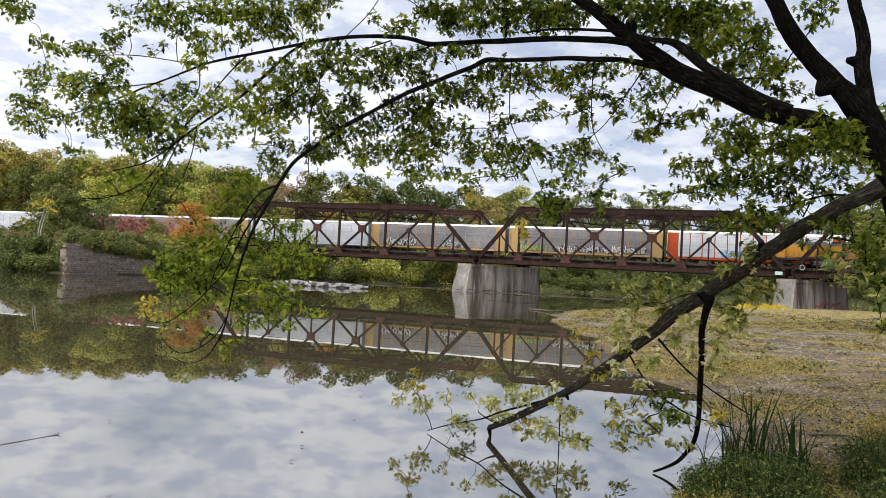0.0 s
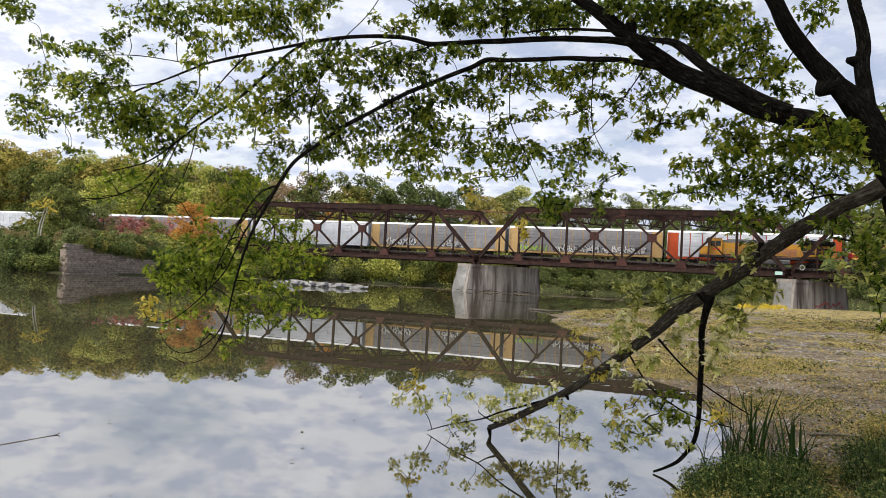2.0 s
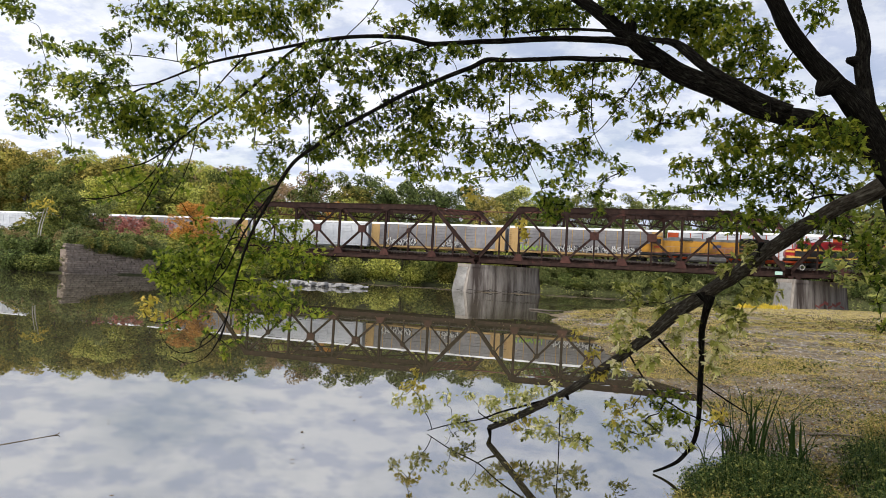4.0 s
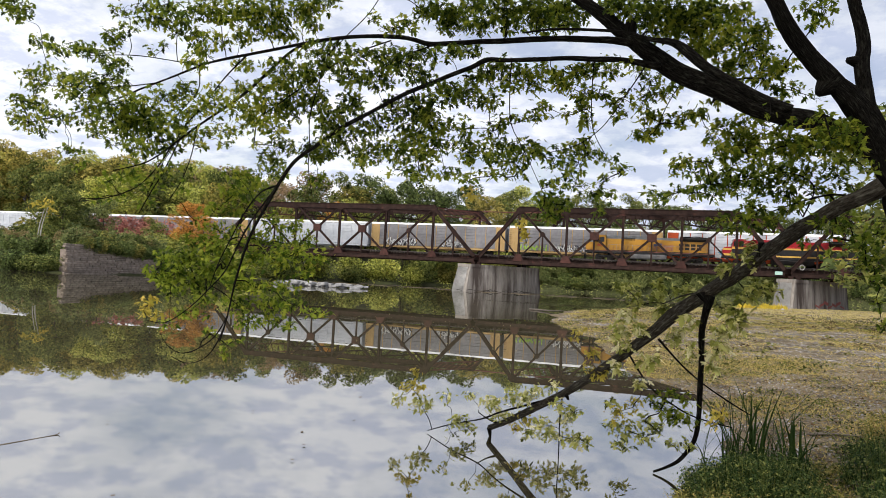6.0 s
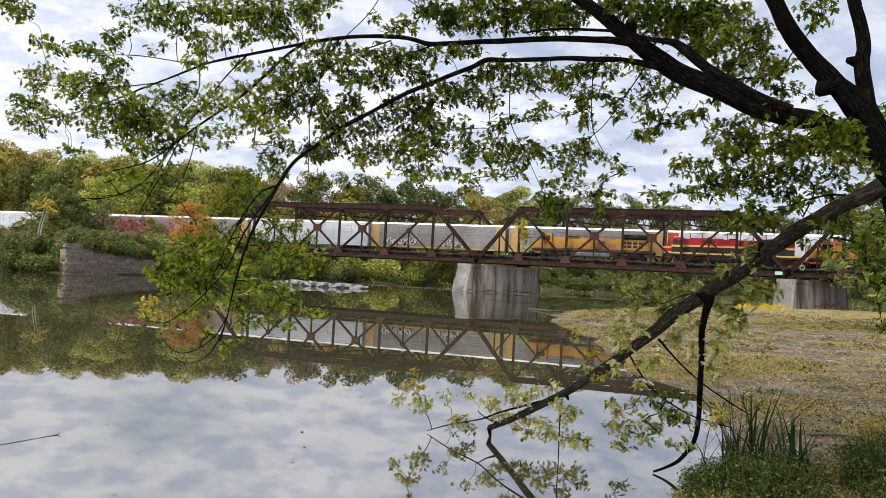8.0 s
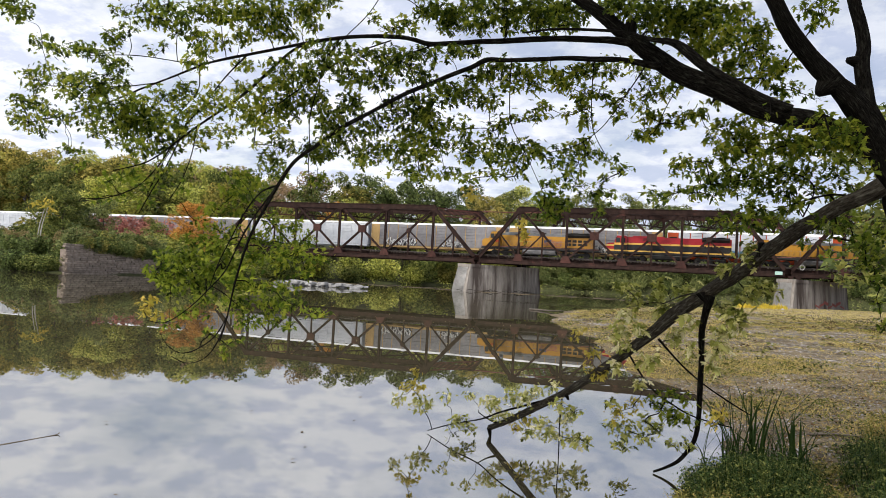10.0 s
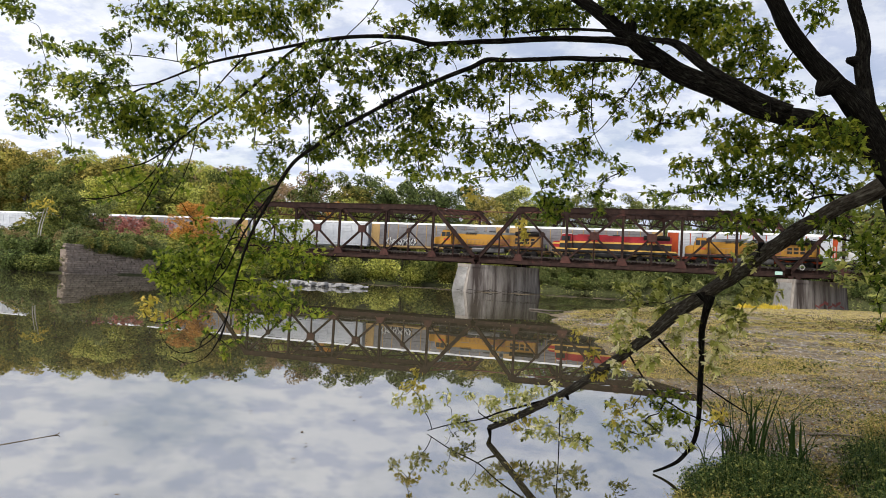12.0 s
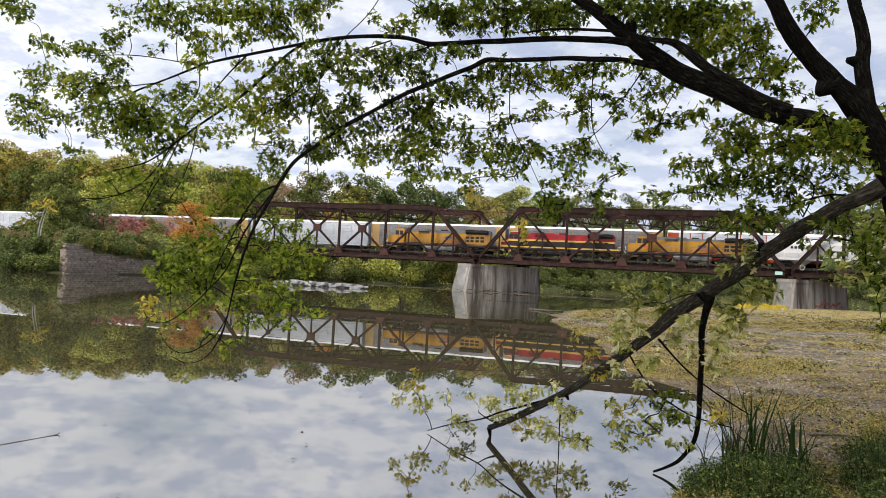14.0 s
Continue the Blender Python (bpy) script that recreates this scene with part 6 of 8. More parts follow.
def maple():
    rng = np.random.default_rng(11)
    tree = empty("maple_tree", pose(*TRUNK[0][:3]), "large silver maple with dark arching limbs leaning over the water", "tree")
    base = Vector(TRUNK[0][:3])
    loc = lambda v: Vector(v[:3]) - base
    nodes = []          # (place, radius, spray it belongs to, bough it belongs to)
    boughs = ((TRUNK, "trunk", 18, 0), (STEM, "limb", 12, 0), (UPPER, "limb", 16, 1), (LONG, "limb", 12, 1), (FORK, "limb", 10, 1), (ARCH, "limb", 10, 1),
              (SWEEP_A, "branch", 8, 1), (SWEEP_B, "branch", 7, 1), (SWEEP_C, "branch", 7, 1), (SWEEP_D, "branch", 6, 1), (SWEEP_E, "branch", 6, 1), (SWEEP_F, "branch", 7, 1),
              (SWEEP_G, "branch", 6, 1), (SWEEP_H, "branch", 6, 1), (SWEEP_I, "branch", 6, 1), (SPRIG_A, "branch", 6, 1), (SPRIG_B, "branch", 6, 1), (SPRIG_C, "branch", 6, 1), (HANGER, "branch", 6, 1), (CROSS, "branch", 6, 1), (CROSS_B, "branch", 6, 1), (RISER, "branch", 5, 1), (DRIP, "branch", 6, 1), (DRIP_B, "branch", 6, 1), (DRIP_C, "branch", 6, 1),
              (DRIP_D, "branch", 6, 1), (RIGHT_A, "branch", 7, 1), (RIGHT_B, "branch", 7, 1), (RIGHT_C, "branch", 6, 1), (LOW, "limb", 16, 2), (HANG, "branch", 10, 2), (TIP_TWIG, "branch", 6, 2),
              (TIP_TWIG_B, "branch", 6, 2), (DROP, "branch", 6, 2), (SIDE, "branch", 7, 2), (SIDE2, "branch", 7, 2), (SPUR, "branch", 7, 2), (SPUR_B, "branch", 7, 2),
              (CROWN_A, "limb", 8, 3), (CROWN_B, "limb", 8, 3), (CROWN_C, "branch", 7, 3))
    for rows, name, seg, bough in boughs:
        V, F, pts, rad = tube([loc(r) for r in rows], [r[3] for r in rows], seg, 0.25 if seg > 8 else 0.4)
        # low limb and its spurs take the lit copy, other boughs the shaded
        raw(name, V, F, LIT_LIMB_BARK if rows in (LOW, SPUR, SPUR_B) else SHADED_BARK, tree, smooth=True, uv=tube_uv(F, pts, rad, seg))
        if bough:
            nodes += [(p, r, -1, bough) for p, r in zip(pts, rad)]
    # knots, stubs and the broken end of the low limb
    for at, way, r, long in ((LOW[7], (0.3, -0.2, -1), 0.11, 0.16), (LOW[5], (-0.2, -0.3, 1), 0.08, 0.15), (LOW[12], (0.5, -0.4, -0.8), 0.035, 0.12), (LOW[10], (-0.3, -0.2, 1), 0.03, 0.14), (LOW[15], (0.2, -0.1, -1), 0.04, 0.16),
                             (STEM[2], (-1, -0.2, 0.2), 0.07, 0.14), (UPPER[9], (0.2, -0.2, 1), 0.09, 0.2), (TRUNK[8], (-0.6, -0.3, -0.6), 0.12, 0.2)):
        p, w = loc(at), Vector(way).normalized()
        V, F, pts, rad = tube([p, p + w * long * 0.5, p + w * long], [r, r * 0.75, r * 0.35], 9, 0.5)
        raw("knot", V, F, SHADED_BARK, tree, smooth=True, uv=tube_uv(F, pts, rad, 9))

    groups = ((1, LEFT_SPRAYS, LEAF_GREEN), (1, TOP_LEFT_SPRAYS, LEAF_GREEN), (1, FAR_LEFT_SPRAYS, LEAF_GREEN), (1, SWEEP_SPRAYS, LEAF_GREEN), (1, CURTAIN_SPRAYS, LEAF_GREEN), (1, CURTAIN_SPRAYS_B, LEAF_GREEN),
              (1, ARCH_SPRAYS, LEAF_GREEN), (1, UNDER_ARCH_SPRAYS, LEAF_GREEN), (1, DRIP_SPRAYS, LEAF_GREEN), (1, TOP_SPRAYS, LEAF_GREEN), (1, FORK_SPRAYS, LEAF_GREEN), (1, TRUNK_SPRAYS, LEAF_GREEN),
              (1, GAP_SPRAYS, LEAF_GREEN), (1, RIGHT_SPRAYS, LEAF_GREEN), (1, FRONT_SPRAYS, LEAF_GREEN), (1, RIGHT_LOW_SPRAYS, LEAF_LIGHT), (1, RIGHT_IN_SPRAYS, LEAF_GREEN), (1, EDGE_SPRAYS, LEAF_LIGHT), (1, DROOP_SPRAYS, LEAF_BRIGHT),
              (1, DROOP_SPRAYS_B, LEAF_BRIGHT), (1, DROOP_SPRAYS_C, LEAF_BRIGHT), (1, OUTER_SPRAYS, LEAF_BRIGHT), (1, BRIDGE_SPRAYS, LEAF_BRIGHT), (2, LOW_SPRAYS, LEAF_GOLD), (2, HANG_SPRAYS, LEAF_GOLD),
              (2, TIP_SPRAYS, LEAF_GOLD), (2, WATER_SPRAYS, LEAF_GOLD), (2, DARK_SPRAYS, LEAF_GREEN), (1, YELLOW_SPRAYS, LEAF_YELLOW), (2, TURNING_SPRAYS, LEAF_YELLOW), (2, AMBER_SPRAYS, LEAF_YELLOW), (3, SHADE_SPRAYS, LEAF_GREEN))
    flat = [(loc(s), b) for b, sprays, _ in groups for s in sprays]
    # each spray grows from the nearest bough or from the nearest spray that already has a twig
    N = len(flat)
    C = np.array([tuple(c) for c, _ in flat])
    B = np.array([b for _, b in flat])
    NP, NB = np.array([tuple(n[0]) for n in nodes]), np.array([n[3] for n in nodes])
    dist = np.linalg.norm(C[:, None] - NP[None], axis=2) + 50.0 * (B[:, None] != NB[None])
    best, source = dist.min(1), [(-1, int(k)) for k in dist.argmin(1)]
    open_set, parent, order, start = set(range(N)), [-1] * N, [], [None] * N
    while open_set:
        i = min(open_set, key=lambda k: best[k])
        open_set.remove(i)
        order.append(i)
        parent[i] = source[i][0]
        start[i] = Vector(C[source[i][0]]) if source[i][0] >= 0 else nodes[source[i][1]][0]
        far = np.linalg.norm(C - C[i], axis=1) * 1.15 + 50.0 * (B != B[i]) + 0.05
        for k in open_set:
            if far[k] < best[k]:
                best[k], source[k] = far[k], (i, -1)
    load = [1] * N
    for i in reversed(order):
        if parent[i] >= 0:
            load[parent[i]] += load[i]
    twV, twF = [], []

    def twig(a, b, r0, r1, sag):
        a, b = Vector(a), Vector(b)
        side = Vector(rng.normal(0, 1, 3).tolist()) * (b - a).length * 0.06
        pts = [a, a.lerp(b, 0.33) + side + Vector((0, 0, sag)), a.lerp(b, 0.68) - side * 0.4 + Vector((0, 0, sag * 0.8)), b]
        V, F, P, R = tube(pts, [r0, r0 * 0.75 + r1 * 0.25, r0 * 0.4 + r1 * 0.6, r1], 5)
        o = len(twV)
        twV.extend(V)
        twF.extend(tuple(i + o for i in f) for f in F)
        return P

    near = []
    at = 0
    for bough, sprays, mat in groups:
        spots = []
        for x, y, z, rh, rv, count in sprays:
            c = Vector(C[at])
            thick = 0.003 * math.sqrt(min(load[at], 9))
            main = twig(start[at], c, thick + 0.0012, thick, 0.05 * (c - start[at]).length)
            at += 1
            ends = [main[len(main) // 2:]]
            for k in range(max(3, min(8, count // 7))):
                a = 2.4 * k + rng.uniform(-0.5, 0.5)
                e = c + Vector((math.cos(a) * rh * rng.uniform(0.6, 1.05), math.sin(a) * rh * rng.uniform(0.6, 1.05), rng.uniform(-0.95, 0.8) * rv))
                ends.append(twig(c, e, 0.0026, 0.0013, 0.02))
            # most leaves stand in pairs about the twig ends, the rest fill the spray
            for k in range(count):
                if rng.random() < 0.4:
                    pts = ends[int(rng.integers(len(ends)))]
                    s = np.array(pts[int(rng.integers(len(pts) // 3, len(pts)))]) + rng.normal(0, 1, 3) * np.array((0.045, 0.045, 0.04))
                else:
                    d = rng.normal(0, 1, 3)
                    d *= rng.random() ** 0.33 / np.linalg.norm(d)
                    s = np.array(c) + d * np.array((rh, rh, rv)) * 1.08
                s[2] += 0.03
                if s[2] + base.z > 0.08:
                    spots.append(s)
        spots = np.array(spots)
        size = 0.115 if sprays is SHADE_SPRAYS else 0.066 if mat is LEAF_BRIGHT else 0.098 if sprays is LOW_SPRAYS or sprays is HANG_SPRAYS else 0.072 if mat in (LEAF_GOLD, LEAF_YELLOW) else 0.068
        leaf_cloud("leaves", rng, spots, size, mat, tree, {LEAF_GREEN: "lobed green maple leaves", LEAF_LIGHT: "light green maple leaves", LEAF_BRIGHT: "bright green maple leaves, sunlight put into their colour",
                                                           LEAF_YELLOW: "yellow maple leaves"}.get(mat, "yellow-green turning maple leaves"))
        near.append((spots, mat))
    o = raw("twig_tangle", twV, twF, SHADED_BARK, tree)
    o["kind"] = "stuff"
    # single leaves on the twigs of the low limb and the hanging spray
    for mat, spots, take in ((LEAF_GOLD, near[23][0], 60), (LEAF_GOLD, near[25][0], 60), (LEAF_BRIGHT, near[18][0], 170)):
        me = bpy.data.meshes.new("leaf")
        me.from_pydata((LV * 0.10).tolist(), [], LF)
        me.materials.append(mat)
        take = min(take, len(spots))
        pick = spots[rng.permutation(len(spots))[:take]] + rng.normal(0, 0.05, (take, 3))
        x, t, z, s = leaf_frames(rng, pick, 1.0)
        for i in range(take):
            lo = new("leaf", me)
            lo.parent = tree
            lo.matrix_local = Matrix.Translation(pick[i].tolist()) @ Matrix((x[i], t[i], z[i])).transposed().to_4x4()
    return tree


maple()


# ---- trees and shrubs on the far banks ----
def tuft_cloud(name, rng, pts, size, mat, parent, flat=0.5):
    """Many small ragged sprigs, each a bent three-pointed blade of leaves."""
    n = len(pts)
    star = np.array([(0, 0, 0.10), (1, 0.1, -0.1), (0.25, 0.35, 0.05), (-0.45, 0.9, -0.1), (-0.35, 0.1, 0.05), (-0.6, -0.8, -0.1), (0.2, -0.35, 0.05)])
    faces = [(0, 1, 2), (0, 2, 3), (0, 3, 4), (0, 4, 5), (0, 5, 6), (0, 6, 1)]
    q = rng.normal(0, 1, (n, 3))
    q[:, 2] = np.abs(q[:, 2]) + flat
    z = q / np.linalg.norm(q, axis=1)[:, None]
    x = np.cross(z, rng.normal(0, 1, (n, 3)))
    x /= np.linalg.norm(x, axis=1)[:, None]
    y = np.cross(z, x)
    s = size * rng.lognormal(0, 0.3, n)
    V = pts[:, None, :] + s[:, None, None] * (star[None, :, 0, None] * x[:, None, :] + star[None, :, 1, None] * y[:, None, :] + star[None, :, 2, None] * z[:, None, :])
    k = len(star)
    F = (np.array(faces)[None] + (np.arange(n) * k)[:, None, None]).reshape(-1, 3)
    return raw(name, V.reshape(-1, 3).tolist(), F.tolist(), mat, parent)


# stops spread wide: deep shadow and sunlit tips are put into sprig colours
FOLIAGE = {
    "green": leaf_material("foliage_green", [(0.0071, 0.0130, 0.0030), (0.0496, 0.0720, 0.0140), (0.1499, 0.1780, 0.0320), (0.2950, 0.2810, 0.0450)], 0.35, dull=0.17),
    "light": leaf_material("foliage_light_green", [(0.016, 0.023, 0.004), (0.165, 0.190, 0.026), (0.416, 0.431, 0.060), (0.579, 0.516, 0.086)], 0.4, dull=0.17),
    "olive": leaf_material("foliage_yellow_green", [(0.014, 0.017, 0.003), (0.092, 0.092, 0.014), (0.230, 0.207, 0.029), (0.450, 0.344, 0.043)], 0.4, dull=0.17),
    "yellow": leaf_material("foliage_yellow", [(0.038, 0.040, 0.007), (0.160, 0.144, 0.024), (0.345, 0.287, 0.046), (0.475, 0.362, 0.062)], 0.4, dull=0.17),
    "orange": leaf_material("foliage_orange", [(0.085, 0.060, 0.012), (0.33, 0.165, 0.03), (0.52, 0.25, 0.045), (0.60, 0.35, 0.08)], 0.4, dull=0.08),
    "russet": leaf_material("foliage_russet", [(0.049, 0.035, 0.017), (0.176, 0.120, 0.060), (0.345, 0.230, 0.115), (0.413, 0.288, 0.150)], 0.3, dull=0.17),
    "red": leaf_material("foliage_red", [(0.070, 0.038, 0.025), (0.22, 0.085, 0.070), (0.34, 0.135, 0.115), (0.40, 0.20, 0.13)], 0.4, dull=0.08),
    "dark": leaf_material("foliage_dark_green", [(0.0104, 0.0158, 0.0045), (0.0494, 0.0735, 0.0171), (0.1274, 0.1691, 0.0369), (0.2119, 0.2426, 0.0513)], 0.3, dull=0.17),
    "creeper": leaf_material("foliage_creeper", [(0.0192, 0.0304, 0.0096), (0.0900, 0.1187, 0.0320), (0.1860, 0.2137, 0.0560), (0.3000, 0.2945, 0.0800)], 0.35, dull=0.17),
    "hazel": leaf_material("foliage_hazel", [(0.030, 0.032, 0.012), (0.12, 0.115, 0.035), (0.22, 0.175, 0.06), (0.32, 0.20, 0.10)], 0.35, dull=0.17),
}


def broad_tree(seed, colour, tall=16.0, wide=5.0, count=5200, bare=0.10, size=0.27):
    """A tree: tapered trunk, forked limbs, and a crown of sprigs gathered in uneven masses about the limb ends."""
    rng = np.random.default_rng(seed)
    t = empty("tree", pose(0, 0, 0), "", "tree")
    V, F, pts, _ = tube([(0, 0, -0.6), (rng.normal(0, .15), rng.normal(0, .15), tall * 0.25), (rng.normal(0, .4), rng.normal(0, .4), tall * 0.55), (rng.normal(0, .6), rng.normal(0, .6), tall * 0.85)],
                        [tall * 0.018, tall * 0.014, tall * 0.008, 0.03], 8, 0.15)
    raw("trunk", V, F, FARBARK, t, smooth=True)
    ends, lv, lf = [], [], []
    n = 15
    for k in range(n):
        f = bare + (0.9 - bare) * (k + 0.5) / n
        p = Vector((0, 0, tall * f))
        a = k * 2.4 + rng.uniform(-0.5, 0.5)
        prof = math.sin(math.pi * min(1.0, (f - bare) / (1 - bare) * 0.80 + 0.16)) ** 0.7
        reach = wide * prof * rng.uniform(0.6, 1.08)
        e = p + Vector((math.cos(a) * reach, math.sin(a) * reach, tall * rng.uniform(0.03, 0.12)))
        v, ff, _, _ = tube([p, p.lerp(e, 0.5) + Vector((0, 0, 0.3)), e], [tall * 0.006, tall * 0.004, 0.02], 5)
        o = len(lv)
        lv += v
        lf += [tuple(i + o for i in q) for q in ff]
        ends.append((e, wide * rng.uniform(0.28, 0.46)))
        ends.append((p.lerp(e, 0.55), wide * rng.uniform(0.26, 0.40)))
    ends.append((Vector((0, 0, tall * 0.93)), wide * 0.32))
    raw("branchwork", lv, lf, FARBARK, t)["kind"] = "stuff"
    P = []
    w = np.array([r * r for _, r in ends])
    which = rng.choice(len(ends), count, p=w / w.sum())
    d = rng.normal(0, 1, (count, 3))
    d /= np.linalg.norm(d, axis=1)[:, None]
    rad = rng.uniform(0.45, 1.05, count) ** 0.6
    C = np.array([tuple(ends[i][0]) for i in which])
    R = np.array([ends[i][1] for i in which])
    P = C + d * (rad * R)[:, None] * np.array((1, 1, 0.8))
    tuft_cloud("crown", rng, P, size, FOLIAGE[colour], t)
    return t


def shrub(seed, colour, tall=4.0, wide=3.0, count=2400, size=0.20):
    rng = np.random.default_rng(seed)
    t = empty("shrub", pose(0, 0, 0), "", "shrub")
    V, F = [], []
    ends = []
    for k in range(9):
        a = k * 2.4 + rng.uniform(-.4, .4)
        r = wide * math.sqrt((k + 0.5) / 9) * rng.uniform(0.5, 0.95)
        e = Vector((math.cos(a) * r, math.sin(a) * r, tall * rng.uniform(0.35, 0.85) * (1.15 - 0.5 * r / wide)))
        v, f, _, _ = tube([(0.1 * math.cos(a), 0.1 * math.sin(a), -0.4), e * 0.5 + Vector((0, 0, 0.3)), e], [0.06, 0.04, 0.015], 5)
        o = len(V)
        V += v
        F += [tuple(i + o for i in q) for q in f]
        ends.append((e, rng.uniform(0.3, 0.45) * min(wide, tall)))
        ends.append((e * 0.55, 0.42 * min(wide, tall)))
    raw("stem", V, F, FARBARK, t)
    which = rng.integers(0, len(ends), count)
    d = rng.normal(0, 1, (count, 3))
    d /= np.linalg.norm(d, axis=1)[:, None]
    rad = rng.uniform(0.4, 1.05, count) ** 0.6
    P = np.array([tuple(ends[i][0]) for i in which]) + d * (rad * np.array([ends[i][1] for i in which]))[:, None]
    P[:, 2] = np.maximum(P[:, 2], -0.2)
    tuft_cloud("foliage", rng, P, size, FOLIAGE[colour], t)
    return t


def z_at(x, y):
    return float(height(np.array([x]), np.array([y]))[0])


TREE_LABEL = {"creeper": "green tree overgrown with creepers on the bank", "hazel": "brownish green tree turning in autumn", "green": "full green broadleaf tree in the riverside wood", "light": "light green leafy tree on the river bank", "olive": "yellow-green broadleaf tree turning in autumn",
              "yellow": "bright yellow autumn tree among green ones", "orange": "orange autumn tree beside the railway", "russet": "faded russet tree on the rise behind",
              "red": "dark red sumac shrub below the railway", "dark": "dark green tree in the wood"}
kinds = {}


def plant(kind, colour, x, y, scale=1.0, turn=0.0, z=None):
    key = (kind, colour)
    first = key not in kinds
    seed = 100 + 7 * len(kinds)
    if first:
        kinds[key] = broad_tree(seed, colour) if kind == "tree" else shrub(seed, colour)
    ob = kinds[key]
    m = pose(x, y, (z_at(x, y) if z is None else z) - 0.1, 0, 0, turn)
    o = ob if first else copy_thing(ob, m)
    o.matrix_basis = m
    o.scale = (scale, scale, scale)
    lab = TREE_LABEL[colour] if kind == "tree" or colour == "red" else {"green": "dense green shrub on the river bank", "light": "light green leafy shrub by the water", "olive": "yellowing shrub on the river bank",
                                                                       "dark": "dark green creeper-covered shrub on the bank", "creeper": "green creeper-covered shrub on the far bank", "hazel": "brownish green hazel shrub above the stone wall", "orange": "small orange autumn shrub", "yellow": "small yellow autumn shrub"}.get(colour, "bank shrub")
    tagged(o, lab, kind, "riverside trees" if kind == "tree" else "bank shrubs")
    return o


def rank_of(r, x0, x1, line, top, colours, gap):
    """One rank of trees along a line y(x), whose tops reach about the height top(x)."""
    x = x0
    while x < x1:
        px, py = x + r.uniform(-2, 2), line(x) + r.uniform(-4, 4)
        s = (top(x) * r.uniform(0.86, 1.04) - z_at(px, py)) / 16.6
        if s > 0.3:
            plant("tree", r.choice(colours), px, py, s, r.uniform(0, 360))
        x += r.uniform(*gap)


def woods():
    r = random.Random(5)
    shore = lambda x: float(np.interp(x, [-64, -29, -24, -6, 20, 60, 130, 190], [26, 30, 46, 58, 68, 78, 92, 103]))
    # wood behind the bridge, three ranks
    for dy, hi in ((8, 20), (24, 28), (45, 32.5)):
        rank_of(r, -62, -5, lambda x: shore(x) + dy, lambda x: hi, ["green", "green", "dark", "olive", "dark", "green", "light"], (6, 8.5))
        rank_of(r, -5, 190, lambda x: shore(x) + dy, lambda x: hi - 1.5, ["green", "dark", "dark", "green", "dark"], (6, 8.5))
    plant("tree", "yellow", -15, 64, 1.22, 40)
    plant("tree", "orange", -47, 37, 0.98, 10)
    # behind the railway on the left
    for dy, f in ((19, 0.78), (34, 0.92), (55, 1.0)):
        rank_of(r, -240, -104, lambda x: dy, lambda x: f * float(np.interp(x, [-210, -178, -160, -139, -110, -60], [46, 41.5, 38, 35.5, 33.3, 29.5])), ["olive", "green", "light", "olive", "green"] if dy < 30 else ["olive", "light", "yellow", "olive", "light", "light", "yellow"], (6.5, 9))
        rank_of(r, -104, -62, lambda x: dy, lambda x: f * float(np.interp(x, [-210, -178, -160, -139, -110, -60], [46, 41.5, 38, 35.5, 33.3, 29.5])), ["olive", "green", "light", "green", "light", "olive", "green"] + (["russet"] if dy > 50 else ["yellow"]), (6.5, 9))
    for x, y, s in ((-104, 52, 1.45), (-97, 56, 1.5), (-110, 58, 1.4)):
        plant("tree", "russet", x, y, s, x)
    # trees and shrubs on the bank in front of the railway
    for x, y, c, s in ((-65, -30, "green", 0.66), (-61, -26, "creeper", 0.56), (-68.5, -29, "green", 0.68), (-63, -32, "green", 0.6), (-56, -19, "green", 0.46), (-70, -22, "dark", 0.5), (-86, -12, "green", 0.62), (-81.5, -13, "olive", 0.52), (-90, -13, "green", 0.6), (-57.5, -7, "orange", 0.70), (-53.2, -8.5, "orange", 0.56)):
        plant("tree", c, x, y, s, x * 37)
    for x, y, c, s in ((-78.5, -5.2, "red", 1.55), (-75.5, -4.8, "red", 1.65), (-72.5, -5.2, "red", 1.6), (-69.5, -4.8, "red", 1.65), (-81.5, -5, "red", 1.6), (-66.6, -5, "red", 1.6), (-90, -10, "green", 1.4), (-94, -11, "olive", 1.3), (-86, -13, "green", 1.3), (-80, -13, "olive", 1.25), (-74, -12, "green", 0.9), (-68, -12, "light", 0.75), (-63, -11, "green", 0.9), (-58, -10, "light", 1.2), (-54, -9, "green", 1.2), (-61, -4, "orange", 1.35), (-58.5, -5, "orange", 1.2), (-64, -4, "orange", 1.0), (-68, -5, "yellow", 0.8)):
        plant("shrub", c, x, y, s, x * 31)
    x = -150.0
    while x < -45:
        for k in range(1, 6):
            yb = float(np.interp(x, [-200, -110, -58, -47, -44], [-75, -56, -46.5, -44, -34])) + 1.5 + k * 6
            if (yb < -8 or (x > -52 and yb < -4)) and not (x > -50 and yb < -27):
                plant("shrub", r.choice(["green", "dark", "hazel", "dark", "hazel", "green"]), x + r.uniform(-1.5, 1.5), yb + r.uniform(-1.5, 1.5), r.uniform(0.65, 1.05) * (0.8 if k == 0 else 1.0), r.uniform(0, 360))
        x += r.uniform(4.6, 6.2)
    # growth hanging over the top of the stone wall
    for k in range(15):
        plant("shrub", r.choice(["green", "dark", "dark", "olive"]), -46.9 - r.uniform(0, 0.9), -43 + 1.05 * k, r.uniform(0.42, 0.6), r.uniform(0, 360), 3.3 - 0.05 * k)
